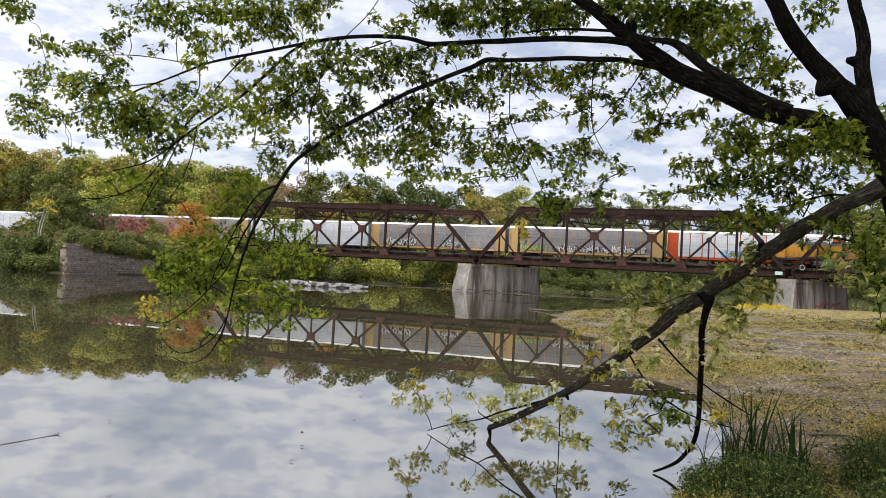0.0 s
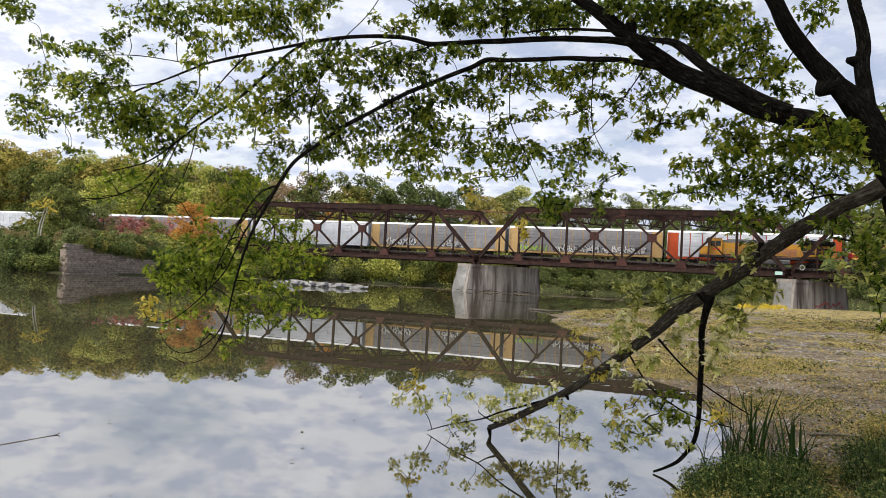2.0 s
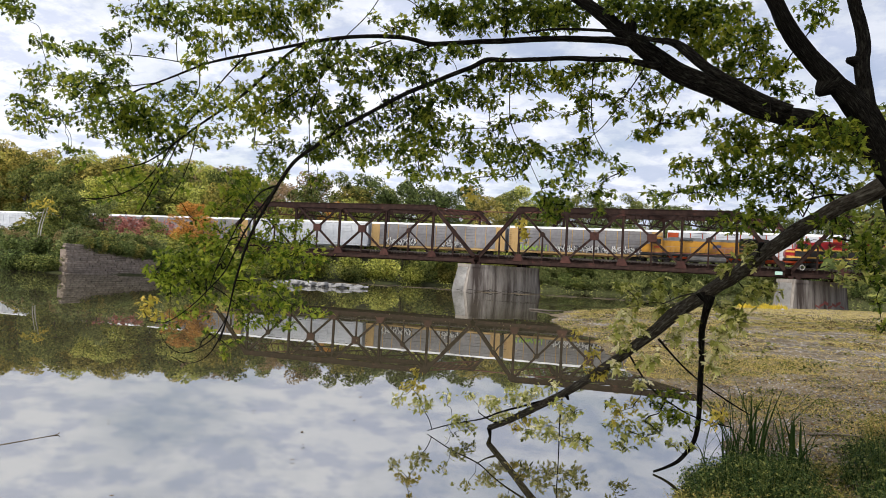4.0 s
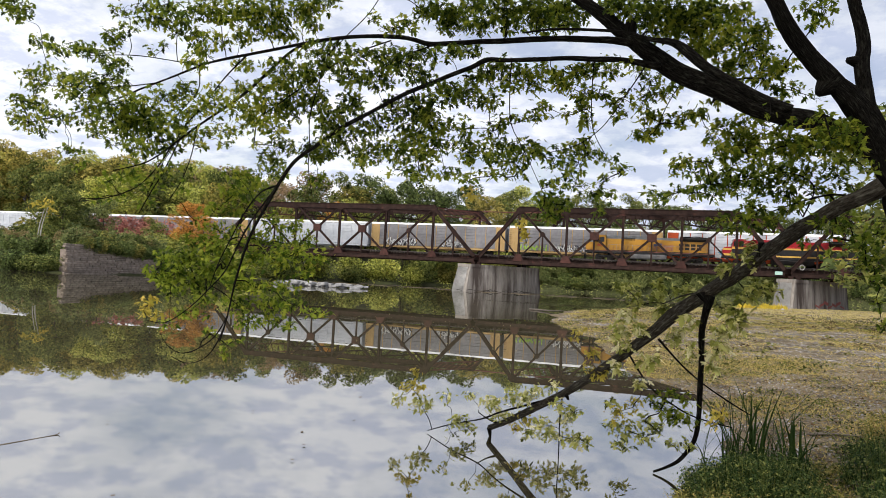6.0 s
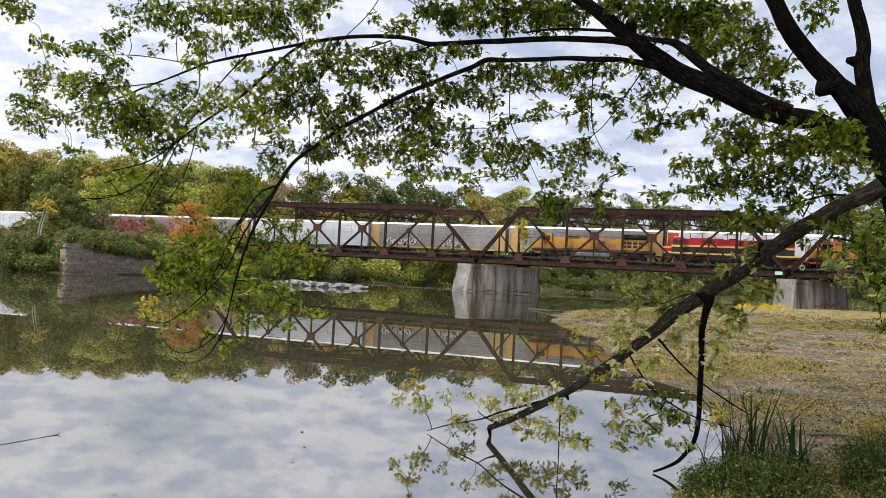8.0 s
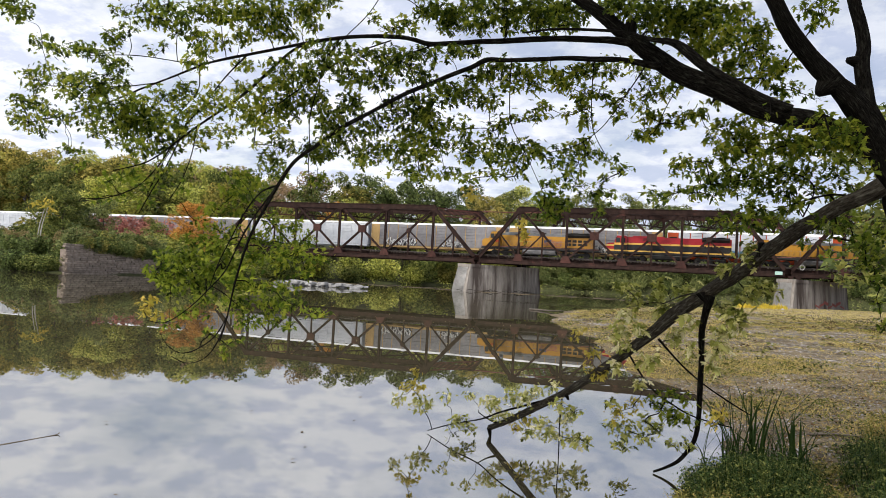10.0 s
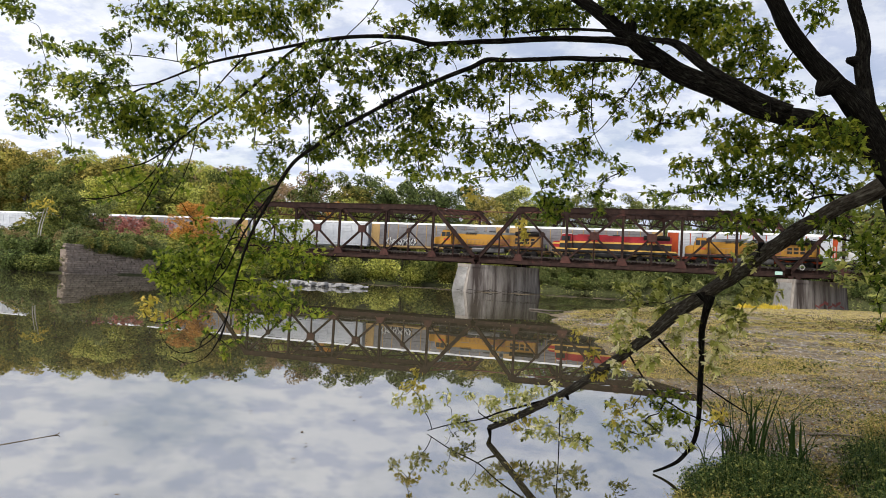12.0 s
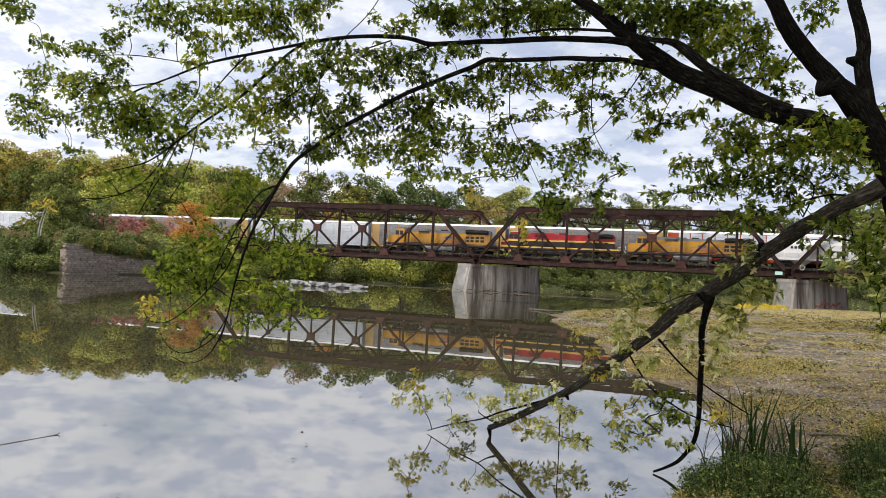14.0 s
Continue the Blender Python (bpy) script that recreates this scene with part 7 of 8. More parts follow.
    # tall mixed shrubs on the bank above the wall
    for k in range(9):
        plant("shrub", r.choice(["hazel", "green", "olive", "creeper"]), -50.2 + r.uniform(-.8, .8), -41.5 + 1.9 * k, r.uniform(0.8, 1.05), r.uniform(0, 360), 3.0)
        plant("shrub", r.choice(["hazel", "green", "light", "creeper"]), -54.5 + r.uniform(-1, 1), -38 + 2.6 * k, r.uniform(0.7, 0.95), r.uniform(0, 360), 3.6)
    for x, y, s in ((-49.0, -46.6, 0.62), (-51.5, -47.2, 0.7), (-54.5, -47.6, 0.75), (-58, -48, 0.7), (-62, -49, 0.75), (-66, -50, 0.7)):
        plant("shrub", "dark" if s > 0.7 else "green", x, y, s, x * 17)
    # shrubs under the bridge and along the far shore
    x = -45.0
    while x < 120:
        y0 = float(np.interp(x, [-45, -38, -29, -24, -6, 20, 60, 130], [-16, 6, 28, 48, 60, 70, 80, 94]))
        for k in range(2):
            c = r.choice(["light", "light", "green", "olive"] if x < -4 else ["creeper", "dark", "green", "creeper"])
            plant("shrub", c, x + r.uniform(-1.5, 1.5), y0 + 0.8 + k * 3.5 + r.uniform(-1, 1), r.uniform(0.85, 1.2) * (0.9, 1.35)[k], r.uniform(0, 360))
        x += r.uniform(3.4, 4.6)

    for x, y, s, c in ((47.6, -71.0, 0.95, "green"), (62, -52, 1.2, "light"), (70, -60, 1.2, "olive")):
        plant("tree", c, x, y, s, x * 13)


woods()


def thicket(name, seed, n, x0, x1, y0, y1, deep, tall, colour, label):
    """Creepers and brambles that cover a bank from the water upwards."""
    rng = np.random.default_rng(seed)
    X, Y = rng.uniform(x0, x1, n), rng.uniform(y0, y1, n)
    d = signed(FAR_LAND, X, Y)
    ok = (d > -0.2) & (d < deep) & (np.abs(Y - 4.7) > np.where(X < -54, 7.5, 0))
    ok &= ~((X > -51) & (Y < -28) & (X < -44))
    X, Y = X[ok], Y[ok]
    hump = 0.55 + 0.45 * lump(X, Y, 0.8)
    Z = height(X, Y) + tall * hump * rng.uniform(0, 1, len(X)) ** 0.7
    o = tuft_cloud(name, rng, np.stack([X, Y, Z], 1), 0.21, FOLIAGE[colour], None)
    return tagged(o, label, "undergrowth", kind="stuff")


thicket("bank_brambles", 61, 60000, -150, -44, -66, -12, 16, 1.3, "dark", "tangled green brambles covering the river bank")
thicket("shore_bushes", 62, 36000, -48, 2, -28, 75, 9, 1.6, "light", "light green bushes along the shore under the bridge")
thicket("creeper_bank", 63, 60000, -8, 125, 50, 112, 13, 1.5, "creeper", "green creepers over the far bank")


def sapling(x, y):
    """A young tree with two thin pale leaning stems and a few yellow leaves at its top."""
    rng = np.random.default_rng(77)
    z = z_at(x, y)
    t = empty("sapling", pose(x, y, z), "young tree with two thin pale stems and yellow leaves", "tree")
    for dx, top in ((0.0, (0.9, 0.4, 7.4)), (0.5, (1.4, 0.6, 7.8))):
        V, F, _, _ = tube([(dx, 0, -0.3), (dx + 0.2, 0.1, 2.5), (dx + 0.4, 0.2, 5.0), top], [0.11, 0.10, 0.075, 0.03], 7, 0.1)
        raw("trunk", V, F, PALE_BARK, t, smooth=True)
    P = np.concatenate([rng.normal(0, 1, (34, 3)) * np.array((0.6, 0.6, 0.4)) + np.array(c) for c in ((1.4, 0.5, 8.3), (-0.6, 0.3, 8.1), (2.3, 0.7, 7.2))])
    tuft_cloud("crown", rng, P, 0.27, LEAF_YELLOW, t)
    return t


PALE_BARK = material("pale_smooth_bark", (0.26, 0.25, 0.22), (0.48, 0.46, 0.42), 5.0, 0.9, bump=0.2)
sapling(-60.8, -39.0)


# ---- stone wall at the old landing ----
def stone_wall():
    w = empty("wall_stone", pose(-46.6, -47.2, 0), "old grey coursed stone retaining wall at the water", "wall", kind="structure")
    rnd = random.Random(3)
    L = 18.0
    bm = bmesh.new()
    add_box(bm, (-0.75, L / 2, 1.3), (1.2, L, 4.2))
    part("core", bm, STONE, w)
    bm = bmesh.new()
    add_box(bm, (0.30, L / 2, -0.30), (0.9, L + 0.8, 0.64), bevel=0.05)
    part("footing", bm, STONE, w, "worn footing ledge at the waterline")
    shapes = []
    for k in range(8):
        bm = bmesh.new()
        add_box(bm, (0, 0, 0), (0.5, 1.1 + 0.17 * k, 0.27), bevel=0.035)
        for v in bm.verts:
            v.co += Vector((rnd.uniform(-.03, .03), rnd.uniform(-.02, .02), rnd.uniform(-.015, .015)))
        me = bpy.data.meshes.new("stone")
        bm.to_mesh(me)
        bm.free()
        me.materials.append(STONE)
        shapes.append((me, 1.1 + 0.17 * k))
    for row in range(16):
        y = -rnd.uniform(0, 0.6)
        top = L if row < 10 else L * (0.52 - 0.06 * (row - 10))
        while y < top:
            me, l = rnd.choice(shapes)
            o = new("stone", me)
            o.parent = w
            o.matrix_local = pose(rnd.uniform(-0.09, 0.07) - 0.014 * row, y + l / 2, -0.45 + 0.288 * row + 0.2, 0, 0, rnd.uniform(-1.5, 1.5))
            y += l + 0.035
    w.matrix_world = pose(-46.6, -46.0, 0, 0, 0, 2) @ pose(0, 0, 0)
    return w


stone_wall()


# ---- loose rock ----
def rock(rnd, size, mat, name="rock"):
    """A broken slab: a block with knocked corners and uneven faces."""
    bm = bmesh.new()
    add_box(bm, (0, 0, 0), (size * rnd.uniform(1.5, 2.6), size * rnd.uniform(1.1, 1.8), size * rnd.uniform(0.5, 0.95)), bevel=size * 0.10)
    seed = Vector((rnd.random() * 9, rnd.random() * 9, 0))
    for v in bm.verts:
        v.co *= 1 + 0.35 * noise.noise(v.co * (0.8 / size) + seed)
    return part(name, bm, mat)


def rubble():
    rnd = random.Random(8)
    for k in range(64):
        s = rnd.uniform(0.24, 0.58)
        o = rock(rnd, s, RUBBLE)
        u = k / 64
        o.matrix_world = pose(-21 + 12.5 * u + rnd.uniform(-.5, .5), -32.5 + 5 * u * 0.4 + rnd.uniform(-2, 2), rnd.uniform(-0.05, 1.0) * s + 0.06, rnd.uniform(-16, 16), rnd.uniform(-16, 16), rnd.uniform(-35, 35))
        tagged(o, "bleached grey slab in a pile in the river", "rock", "rubble pile in the river")


rubble()


# ---- gravel bar: stones, grass, weeds ----
def scatter(rng, n, x0, x1, y0, y1, zone=None):
    X, Y = rng.uniform(x0, x1, n), rng.uniform(y0, y1, n)
    d = signed(NEAR_LAND, X, Y)
    ok = d > 0.15
    if zone is not None:
        ok &= zone(X, Y, d)
    X, Y = X[ok], Y[ok]
    return np.stack([X, Y, height(X, Y)], 1)


BARE = [(34.7, -101.9, 2.0, 1.8, 0.75), (39.5, -90.4, 2.4, 2.4, 0.5), (39.8, -78.0, 5.0, 2.6, 0.6), (45.0, -77.0, 2.5, 2.5, 0.5)]      # open gravel: centre, reach, depth


def patchy(X, Y):
    """Grass grows in drifts between open gravel."""
    bare = sum(a * np.exp(-((X - x) / sx) ** 2 - ((Y - y) / sy) ** 2) for x, y, sx, sy, a in BARE)
    return -bare + 0.6 * lump(X + 3, Y * 0.55, 0.42) + 0.55 * lump(X * 1.1, Y * 0.6, 1.3) + 0.25 * lump(X, Y, 3.1)


GRASS = leaf_material("dry_grass", [(0.0961, 0.0972, 0.0198), (0.2262, 0.1987, 0.0417), (0.3959, 0.3091, 0.0825), (0.4864, 0.3698, 0.132), (0.3054, 0.2042, 0.0715)], 0.3, 0.6)
TUFT = leaf_material("pale_weed_tufts", [(0.020, 0.026, 0.006), (0.055, 0.066, 0.014), (0.13, 0.135, 0.030), (0.28, 0.25, 0.06)], 0.4)
# dark and bright weed stops carry the clumps' inner shade and top light
WEED = leaf_material("low_weeds", [(0.0039, 0.0091, 0.0039), (0.0182, 0.0364, 0.0104), (0.0624, 0.0962, 0.026), (0.195, 0.2015, 0.052)], 0.4)
GRASS_GOLD = leaf_material("golden_grass", [(0.14, 0.13, 0.035), (0.30, 0.26, 0.09), (0.45, 0.37, 0.15), (0.50, 0.39, 0.19)], 0.3, 0.6)
COVER = leaf_material("ground_cover_leaves", [(0.054, 0.0365, 0.0203), (0.081, 0.0864, 0.0203), (0.1688, 0.1593, 0.0378), (0.2835, 0.2322, 0.0648), (0.27, 0.1688, 0.0675)], 0.2, 0.7)
GOLDEN = leaf_material("goldenrod", [(0.30, 0.25, 0.03), (0.45, 0.34, 0.03), (0.55, 0.42, 0.04)], 0.3)
DEAD = leaf_material("dead_stalks", [(0.035, 0.025, 0.014), (0.075, 0.052, 0.028), (0.14, 0.10, 0.055)], 0.1, 0.8)
REED = leaf_material("iris_blades", [(0.014, 0.028, 0.008), (0.030, 0.055, 0.012), (0.06, 0.085, 0.02)], 0.3)
PEBBLE = material("river_pebbles", (0.12, 0.112, 0.110), (0.40, 0.38, 0.37), 2.0, 0.9, island=0.35)
LITTER = leaf_material("fallen_leaves", [(0.055, 0.032, 0.015), (0.11, 0.065, 0.026), (0.16, 0.105, 0.036), (0.21, 0.155, 0.075)], 0.15)
LEAF_FALLEN = leaf_material("pale_floating_leaves", [(0.16, 0.13, 0.05), (0.30, 0.25, 0.11), (0.42, 0.38, 0.24)], 0.15)
WOOD = material("bleached_driftwood", (0.09, 0.075, 0.06), (0.20, 0.17, 0.14), 6.0, 0.9, bump=0.4, stretch=(1, 1, 0.2))


def blades(name, rng, P, tall, width, mat, label, category, per=4, lean=0.5):
    """Tufts of narrow bent blades at the points P."""
    n = len(P) * per
    base = np.repeat(P, per, 0) + np.concatenate([rng.normal(0, width * 3, (n, 2)), np.zeros((n, 1))], 1)
    a = rng.uniform(0, 2 * math.pi, n)
    h = tall * rng.lognormal(0, 0.35, n)
    out = lean * np.abs(rng.normal(0.6, 0.4, n)) * h
    d = np.stack([np.cos(a), np.sin(a), np.zeros(n)], 1)
    s = np.stack([-np.sin(a), np.cos(a), np.zeros(n)], 1) * (width * rng.uniform(0.6, 1.3, n))[:, None]
    up = np.zeros((n, 3))
    up[:, 2] = h
    mid = base + d * (out * 0.3)[:, None] + up * 0.62
    tip = base + d * out[:, None] + up
    V = np.stack([base - s - up * 0.06, base + s - up * 0.06, mid + s * 0.8, mid - s * 0.8, tip], 1)
    i = np.arange(n) * 5
    F = np.concatenate([np.stack([i, i + 1, i + 2], 1), np.stack([i, i + 2, i + 3], 1), np.stack([i + 3, i + 2, i + 4], 1)])
    ob = raw(name, V.reshape(-1, 3).tolist(), F.tolist(), mat)
    return tagged(ob, label, category, kind="stuff")


def pebbles(name, rng, P, size, mat, label):
    o8 = np.array([(1, 0, 0), (0.3, 0.9, 0), (-0.8, 0.6, 0), (-0.9, -0.5, 0), (0.2, -0.9, 0), (0, 0, 0.62)])
    n = len(P)
    a = rng.uniform(0, 2 * math.pi, n)
    s = size * rng.lognormal(0, 0.45, n)
    c, sn = np.cos(a), np.sin(a)
    sx, sy = rng.uniform(0.7, 1.5, n), rng.uniform(0.6, 1.1, n)
    x = o8[None, :, 0] * sx[:, None]
    y = o8[None, :, 1] * sy[:, None]
    V = np.stack([x * c[:, None] - y * sn[:, None], x * sn[:, None] + y * c[:, None], np.repeat(o8[None, :, 2], n, 0) * rng.uniform(0.5, 1.1, n)[:, None]], -1) * s[:, None, None] + P[:, None, :]
    i = np.arange(n) * 6
    F = np.concatenate([np.stack([i + k, i + (k + 1) % 5, i + 5], 1) for k in range(5)])
    return tagged(raw(name, V.reshape(-1, 3).tolist(), F.tolist(), mat), label, "gravel", kind="stuff")


def bar():
    rng = np.random.default_rng(21)
    grow = lambda X, Y, d: (patchy(X, Y) + rng.normal(0, 0.25, X.shape) > -0.12)
    open_ = lambda X, Y, d: (patchy(X, Y) + rng.normal(0, 0.25, X.shape) < -0.1)
    blades("grass_near", rng, scatter(rng, 70000, 32, 44, -116, -92, grow), 0.028, 0.004, GRASS, "short dry yellow-green grass in drifts", "grass", 3, 1.8)
    blades("grass_middle", rng, scatter(rng, 70000, 26, 58, -92, -58, grow), 0.034, 0.010, GRASS, "dry yellow-green grass over gravel", "grass", 3, 1.8)
    blades("grass_distant", rng, scatter(rng, 44000, 24, 95, -74, 24, lambda X, Y, d: (patchy(X, Y) > -0.35) & (Y + rng.normal(0, 6, X.shape) > -56)), 0.09, 0.028, GRASS_GOLD, "dry golden grass by the bridge pier", "grass", 3)
    pebbles("gravel_near", rng, scatter(rng, 44000, 32, 44, -114, -92, open_), 0.014, PEBBLE, "grey river pebbles between grass")
    pebbles("gravel_middle", rng, scatter(rng, 46000, 26, 58, -92, -50, open_), 0.027, PEBBLE, "pale river stones on the gravel bar")
    pebbles("gravel_distant", rng, scatter(rng, 7000, 24, 90, -50, 10, open_), 0.07, PEBBLE, "pale river stones near the pier")
    # low broad-leaved cover
    for nm, n, x0, x1, y0, y1, s in (("ground_cover_near", 130000, 32, 43, -116, -95, 0.020), ("ground_cover_middle", 100000, 27, 56, -95, -55, 0.034)):
        P = scatter(rng, n, x0, x1, y0, y1, lambda X, Y, d: (patchy(X, Y) + rng.normal(0, 0.35, X.shape) > -0.05)) + np.array((0, 0, 0.012))
        o = tuft_cloud(nm, rng, P, s, COVER, None, 1.6)
        tagged(o, "low mixed weeds and dead stems on the gravel bar", "ground cover", kind="stuff")
    # scattered darker clumps of weeds and dead stalks
    for nm, n, x0, x1, y0, y1, s, mat in (("weed_tufts_near", 900, 33.5, 42, -114, -95, 0.028, TUFT), ("weed_tufts_middle", 900, 27, 58, -95, -48, 0.05, TUFT), ("dead_stalks", 900, 27, 60, -95, -40, 0.05, DEAD)):
        C = scatter(rng, n, x0, x1, y0, y1, lambda X, Y, d: patchy(X, Y) > -0.3)
        P = np.repeat(C, 16, 0) + rng.normal(0, 1, (len(C) * 16, 3)) * np.array((0.16, 0.16, 0.0))
        P[:, 2] = height(P[:, 0], P[:, 1]) + rng.uniform(0.01, 0.12, len(P))
        tagged(tuft_cloud(nm, rng, P, s, mat, None, 0.4), "low clumps of weeds and dead stalks on the bar", "weeds", kind="stuff")
    # leaf litter on the near bank, thickened and browned to add the tree's shade
    P = scatter(rng, 26000, 32, 42, -116, -96) + np.array((0, 0, 0.015))
    P = P[rng.random(len(P)) < 0.5]
    ob = leaf_cloud("leaf_litter", rng, P, 0.06, LITTER, None, "", 0.12)
    tagged(ob, "brown and yellow fallen leaves on the bank", "fallen leaves", kind="stuff")
    # goldenrod at the pier's foot
    P = scatter(rng, 260, 43, 49, -16, -11)
    blades("goldenrod", rng, P + np.array((0, 0, 0.1)), 0.4, 0.05, GOLDEN, "yellow goldenrod by the concrete pier", "flowers", 4, 0.4)


bar()


def weed_bush(x, y, wide, tall, n, seed, label, mat=None):
    """Low leafy growth: stems with many small pointed leaves."""
    rng = np.random.default_rng(seed)
    b = empty("weed_clump", pose(x, y, z_at(x, y)), label, "plant", "weed clumps on the bank")
    V, F = [], []
    spots = []
    for k in range(int(n / 4.5)):
        a, r = rng.uniform(0, 2 * math.pi), wide * math.sqrt(rng.random())
        top = tall * (1.05 - 0.6 * (r / wide) ** 2) * rng.uniform(0.55, 1.1)
        p = Vector((r * math.cos(a), r * math.sin(a), -0.08))
        e = p + Vector((0.22 * math.cos(a) * rng.random() * wide, 0.22 * math.sin(a) * rng.random() * wide, top))
        v, f, pts, _ = tube([p, p.lerp(e, 0.5) + Vector((0, 0, 0.04)), e], [0.006, 0.004, 0.002], 4)
        o = len(V)
        V += v
        F += [tuple(i + o for i in q) for q in f]
        for j in range(14):
            q = pts[int(rng.integers(2, len(pts)))]
            spots.append(np.array(q) + rng.normal(0, 0.035, 3))
    raw("stem", V, F, mat or WEED, b)["kind"] = "stuff"
    spots = np.array(spots)
    nn = len(spots)
    x_, t_, z_, s_ = leaf_frames(rng, spots, 0.046, 0.4)
    bl = np.array([(0, 0, 0), (0.22, 0.45, 0.03), (0, 1, -0.12), (-0.22, 0.45, 0.03)])
    W = spots[:, None, :] + s_[:, None, None] * (bl[None, :, 0, None] * x_[:, None] + bl[None, :, 1, None] * t_[:, None] + bl[None, :, 2, None] * z_[:, None])
    i = np.arange(nn) * 4
    Fc = np.concatenate([np.stack([i, i + 1, i + 2], 1), np.stack([i, i + 2, i + 3], 1)])
    lo = raw("foliage", W.reshape(-1, 3).tolist(), Fc.tolist(), mat or WEED, b)
    lo["kind"] = "stuff"
    return b


WITHERED = (2, 4, 9, 10, 11, 14, 15, 16, 17, 18)
for i, (x, y, wd, tl, n) in enumerate([(34.25, -111.2, 0.75, 0.62, 1900), (34.58, -110.65, 0.55, 0.55, 1100), (33.8, -111.7, 0.55, 0.40, 900), (34.5, -111.75, 0.55, 0.42, 900), (34.2, -112.4, 0.7, 0.35, 900),
                                     (36.0, -110.2, 0.6, 0.65, 1200), (35.9, -111.6, 0.6, 0.55, 1100), (36.5, -108.6, 0.7, 0.6, 1000), (35.5, -112.9, 0.6, 0.45, 900), (37.2, -107.0, 0.8, 0.7, 900), (34.3, -113.5, 0.6, 0.25, 700), (33.75, -112.6, 0.4, 0.22, 500), (34.6, -109.9, 0.6, 0.45, 900), (33.95, -110.5, 0.45, 0.4, 700), (33.62, -112.25, 0.32, 0.26, 500), (33.85, -112.0, 0.35, 0.34, 500), (33.5, -113.0, 0.3, 0.2, 400), (35.05, -110.7, 0.4, 0.2, 500), (35.2, -109.7, 0.5, 0.2, 600)]):
    weed_bush(x, y, wd, tl, n, 40 + i, "dense low green weeds at the water's edge" if i < 4 and i != 2 else "leafy green weeds beside the dirt path" if i not in WITHERED else "withered brown and yellow weeds on the bank", COVER if i in WITHERED else None)


def iris(x, y, n, seed, tall):
    """A stand of upright sword-shaped blades."""
    rnd = random.Random(seed)
    t = empty("iris_clump", pose(x, y, z_at(x, y)), "clump of tall dark sword-shaped iris leaves", "plant", "iris clumps")
    for k in range(n):
        h = tall * rnd.uniform(0.5, 1.1)
        a, r = rnd.uniform(0, 6.28), 0.28 * math.sqrt(rnd.random())
        ln = rnd.gauss(0, 0.42)
        w = rnd.uniform(0.012, 0.022)
        bm = bmesh.new()
        dirv = Vector((math.cos(a), math.sin(a), 0))
        sd = Vector((-math.sin(a), math.cos(a), 0))
        rows = []
        for j in range(6):
            f = j / 5
            c = dirv * (r + ln * h * f * f) + Vector((0, 0, h * f * (1 - 0.12 * abs(ln) * f) - 0.05))
            ww = w * (1 - f ** 3) + 0.001
            rows.append([bm.verts.new(c - sd * ww), bm.verts.new(c + dirv * 0.006), bm.verts.new(c + sd * ww)])
        for p, q in zip(rows, rows[1:]):
            bm.faces.new((p[0], p[1], q[1], q[0]))
            bm.faces.new((p[1], p[2], q[2], q[1]))
        part("blade", bm, REED, t)
    return t


iris(34.38, -109.75, 38, 1, 1.22)
iris(34.9, -109.6, 26, 2, 0.85)
iris(34.0, -109.6, 16, 3, 0.8)


def stick(name, pts, r, label, mat=WOOD):
    V, F, _, _ = tube(pts, [r * (1 - 0.7 * k / (len(pts) - 1)) for k in range(len(pts))], 7, 0.3)
    return tagged(raw(name, V, F, mat, smooth=True), label, "branch")


stick("driftwood_stick", [(24.80, -113.9, -0.008), (24.95, -113.25, -0.004), (25.04, -112.8, -0.002), (25.10, -112.52, 0.004), (25.12, -112.46, 0.03)], 0.015, "thin bare stick poking out of the water")
stick("fallen_branch", [(35.6, -106.9, z_at(35.6, -106.9) + .03), (36.0, -106.8, z_at(36, -106.8) + .03), (36.5, -106.85, z_at(36.5, -106.85) + .03)], 0.03, "bleached fallen branch on the bank")
stick("driftwood_log", [(22.0, -61.5, 0.05), (23.8, -63.0, 0.10), (25.4, -64.5, 0.22)], 0.09, "dark driftwood log at the bar's edge", TIE)


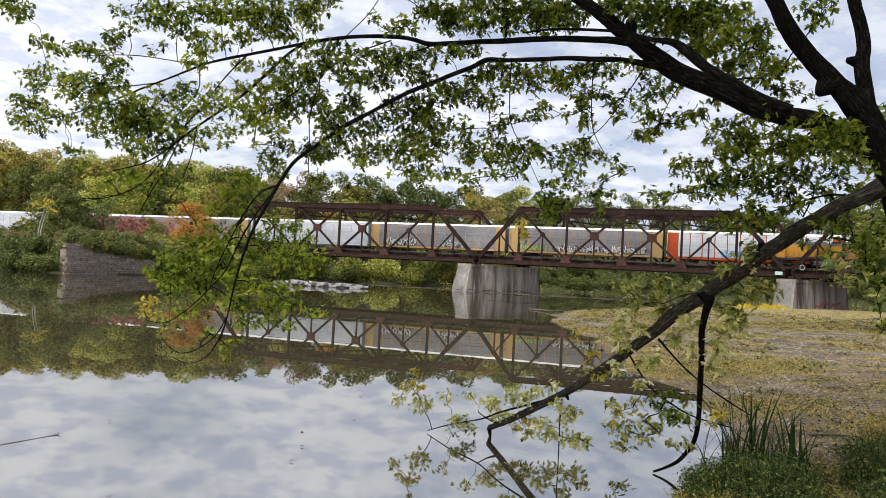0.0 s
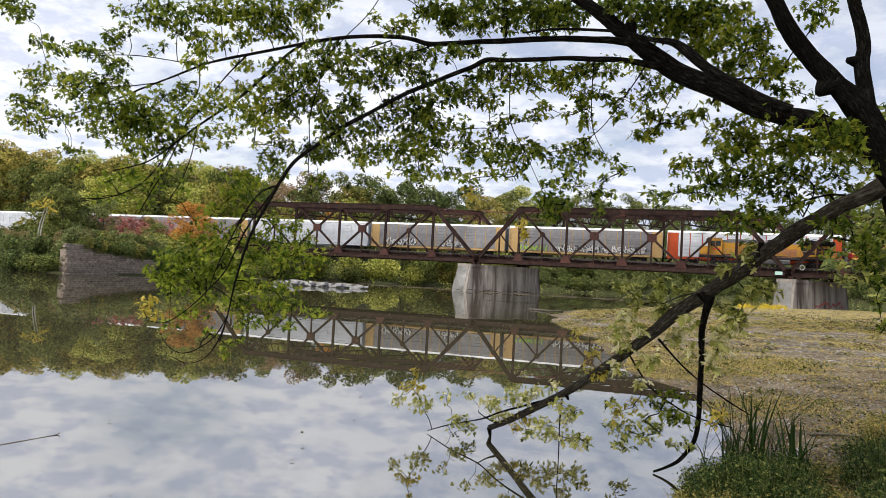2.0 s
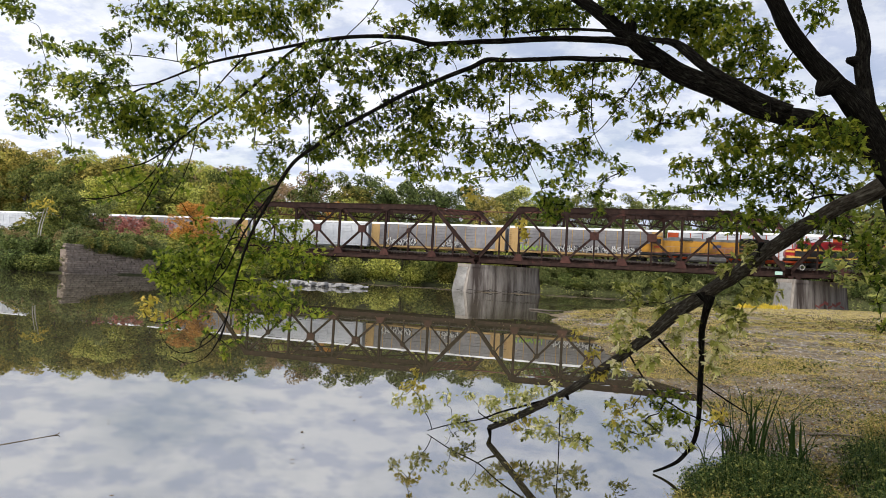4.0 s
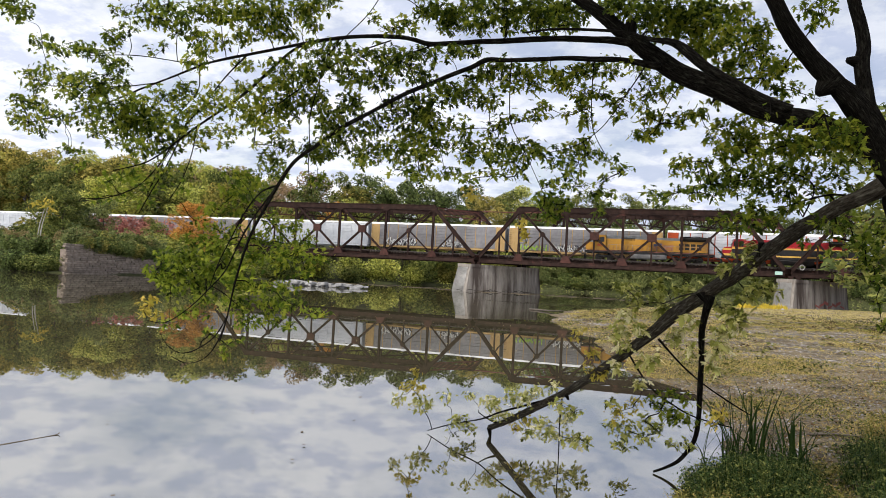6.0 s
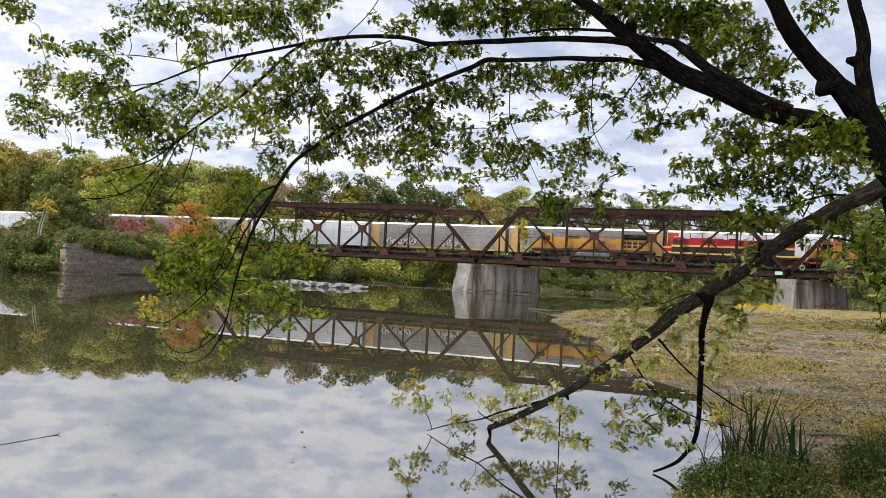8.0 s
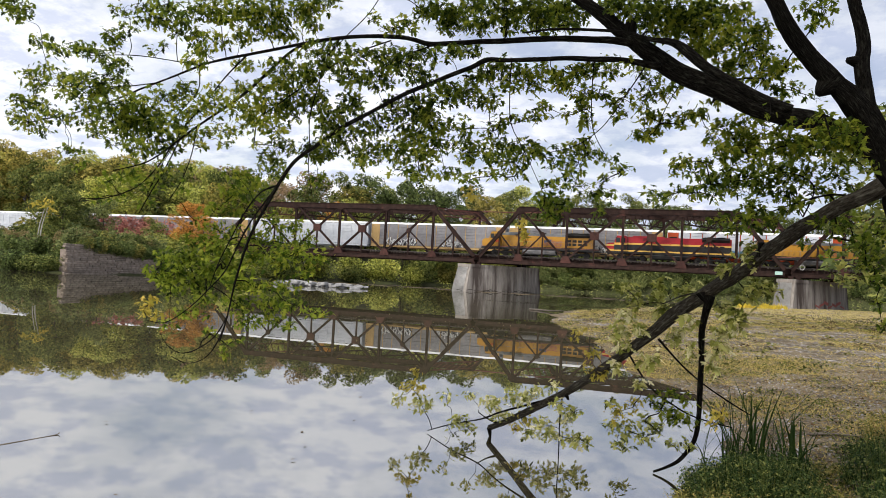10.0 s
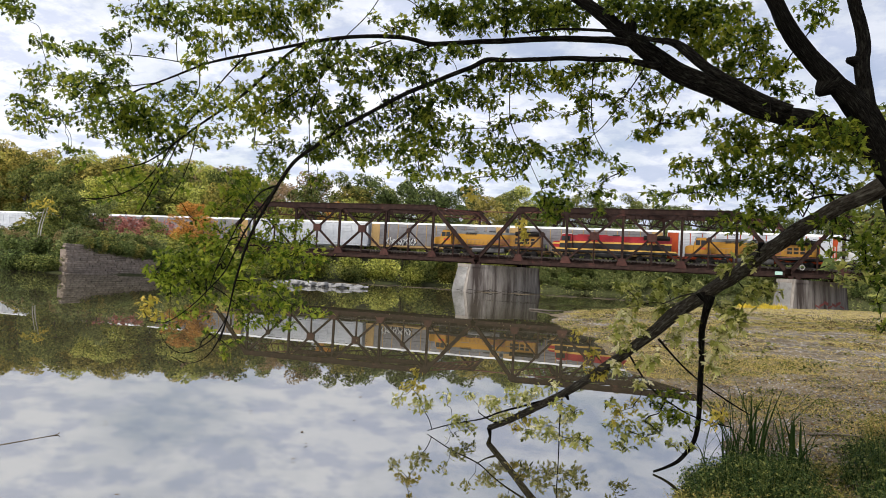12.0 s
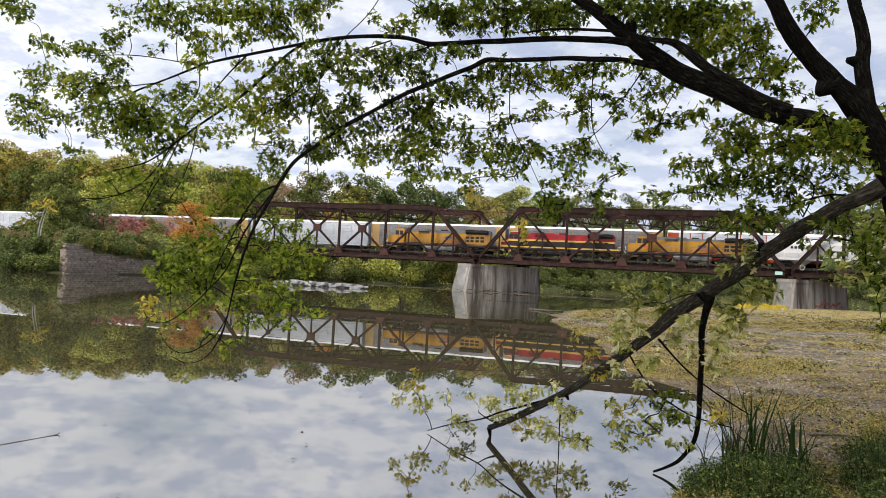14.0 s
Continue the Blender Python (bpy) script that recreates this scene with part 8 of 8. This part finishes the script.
def floating():
    rng = np.random.default_rng(4)
    for k in range(66):
        x, y = rng.uniform(18, 33), rng.uniform(-113, -84)
        if k < 30:
            x, y = rng.uniform(20, 30), rng.uniform(-84, -62)
        if signed(NEAR_LAND, np.array([x]), np.array([y]))[0] > -0.4:
            continue
        me = bpy.data.meshes.new("floating_leaf")
        v = LV * 0.07
        me.from_pydata([(a, b, abs(c) * 0.5) for a, b, c in v], [], LF)
        me.materials.append(LITTER)
        o = new("floating_leaf", me)
        o.matrix_world = pose(x, y, 0.006, 0, 0, rng.uniform(0, 360))
        tagged(o, "small fallen leaf floating on the water", "leaf", "floating leaves")
    pale = bpy.data.meshes.new("floating_leaf")
    pale.from_pydata([(a * 0.085, b * 0.085, 0.01 + abs(c) * 0.06) for a, b, c in LV], [], LF)
    pale.materials.append(LEAF_FALLEN)
    for k in range(150):
        x, y = (rng.uniform(17, 31), rng.uniform(-102, -78)) if k < 110 else (rng.uniform(2, 24), rng.uniform(-100, -70))
        if signed(NEAR_LAND, np.array([x]), np.array([y]))[0] > -0.3:
            continue
        o = new("floating_leaf", pale)
        o.matrix_world = pose(x, y, 0.006, 0, 0, rng.uniform(0, 360))
        tagged(o, "pale fallen leaf floating on the river", "leaf", "floating leaves")
    for k, (x0, y0, x1, y1) in enumerate(DRIFT):
        me = bpy.data.meshes.new("floating_leaf")
        me.from_pydata([(a * 0.06, b * 0.06, 0.012 + abs(c) * 0.05) for a, b, c in LV], [], LF)
        me.materials.append(DEAD)
        o = new("floating_leaf", me)
        turn = rng.uniform(0, 360)
        o.matrix_world = pose(x0, y0, 0.006, 0, 0, turn)
        tagged(o, "dark curled leaf drifting slowly on the water", "leaf", "floating leaves")
        drifting.append((o, [(t, pose(x0 + (x1 - x0) * t / 14, y0 + (y1 - y0) * t / 14, 0.006, 0, 0, turn + t)) for t in (0, 7, 14)]))


# where single leaves drift from and to during the shot
DRIFT = [(25.11, -111.51, 25.14, -111.63), (26.50, -109.74, 26.42, -109.79), (28.37, -111.33, 28.36, -111.19), (27.66, -114.19, 27.70, -114.10), (28.28, -109.49, 28.29, -109.51), (28.61, -112.09, 28.59, -112.01)]
drifting = []
floating()


def pier_debris():
    """Drifted branches caught along the waterline of the first pier."""
    rnd = random.Random(31)
    d, n = Vector((SKEW, 1, 0)).normalized(), Vector((1, -SKEW, 0)).normalized()
    for k in range(11):
        s = -4.6 + k * 1.55 + rnd.uniform(-0.4, 0.4)
        a = d * s + n * (1.85 if s > -3.4 else 1.2)
        b = a + d * rnd.uniform(1.2, 2.6) + n * rnd.uniform(-0.1, 0.25)
        stick("drift_branch", [(a.x, a.y, 0.05 + rnd.uniform(0, 0.25)), ((a.x + b.x) / 2, (a.y + b.y) / 2, 0.12 + rnd.uniform(0, 0.35)), (b.x, b.y, 0.04)], rnd.uniform(0.05, 0.10), "drifted branch caught against the bridge pier", TIE)


pier_debris()


# ---- odds and ends on the second pier ----
def life_ring():
    bm = bmesh.new()
    n, m = 24, 8
    R0, r0 = 0.34, 0.05
    g = [[bm.verts.new(((R0 + r0 * math.cos(2 * math.pi * j / m)) * math.cos(2 * math.pi * i / n), r0 * math.sin(2 * math.pi * j / m), (R0 + r0 * math.cos(2 * math.pi * j / m)) * 1.15 * math.sin(2 * math.pi * i / n))) for j in range(m)] for i in range(n)]
    for i in range(n):
        for j in range(m):
            bm.faces.new((g[i][j], g[(i + 1) % n][j], g[(i + 1) % n][(j + 1) % m], g[i][(j + 1) % m]))
    bmesh.ops.recalc_face_normals(bm, faces=bm.faces)
    o = part("white_hoop", bm, CAP)
    o.matrix_world = pose(53.3, -0.62, CHORD_Z + 0.5, 0, 0, 12)
    return tagged(o, "white hoop hung at the bridge bearing", "hoop")


life_ring()
bm = bmesh.new()
add_box(bm, (0, 0, 0), (1.1, 0.06, 0.55), bevel=0.02)
board = part("sign_board", bm, material("pale_teal_board", (0.30, 0.48, 0.42), (0.42, 0.60, 0.54), 3.0, 0.6))
board.matrix_world = pose(50.0, -0.5, CHORD_Z - 0.55)
FADED_RED = material("faded_red_paint", (0.22, 0.095, 0.085), (0.42, 0.12, 0.105), 3.0, 0.9)
for k in range(7):
    bm = bmesh.new()
    add_box(bm, (0, 0, 0), (1.5, 0.02, 0.26 + 0.1 * (k % 3)), Matrix.Rotation(0.25 * (-1) ** k, 3, "Y"))
    g = part("graffiti", bm, FADED_RED, second, "red sprayed graffiti on the concrete")
    q = Vector((SKEW, 1, 0)).normalized() * (4.2 + 1.35 * k) + Vector((1, -SKEW, 0)).normalized() * 1.685
    g.matrix_local = pose(q.x, q.y, 0.85 + 0.28 * (k % 3), 0, 0, math.degrees(math.atan2(1, SKEW)))
tagged(board, "small pale teal board fixed to the bridge edge", "sign")


# ---- what moves ----
def motions():
    for thing, back in consist:
        walk(thing, [(t, pose(TRAIN_HEAD + back - TRAIN_SPEED * t, NEAR_TRACK, RAIL_Z)) for t in (0, 3.5, 7, 10.5, 14)])
    for leaf, rows in drifting:
        walk(leaf, rows)
    step = 14.0 / 100
    for w, place in wheelsets:
        walk(w, [(k * step, pose(*place, 0, -math.degrees(TRAIN_SPEED * k * step / WHEEL_R), 0)) for k in range(101)])


motions()
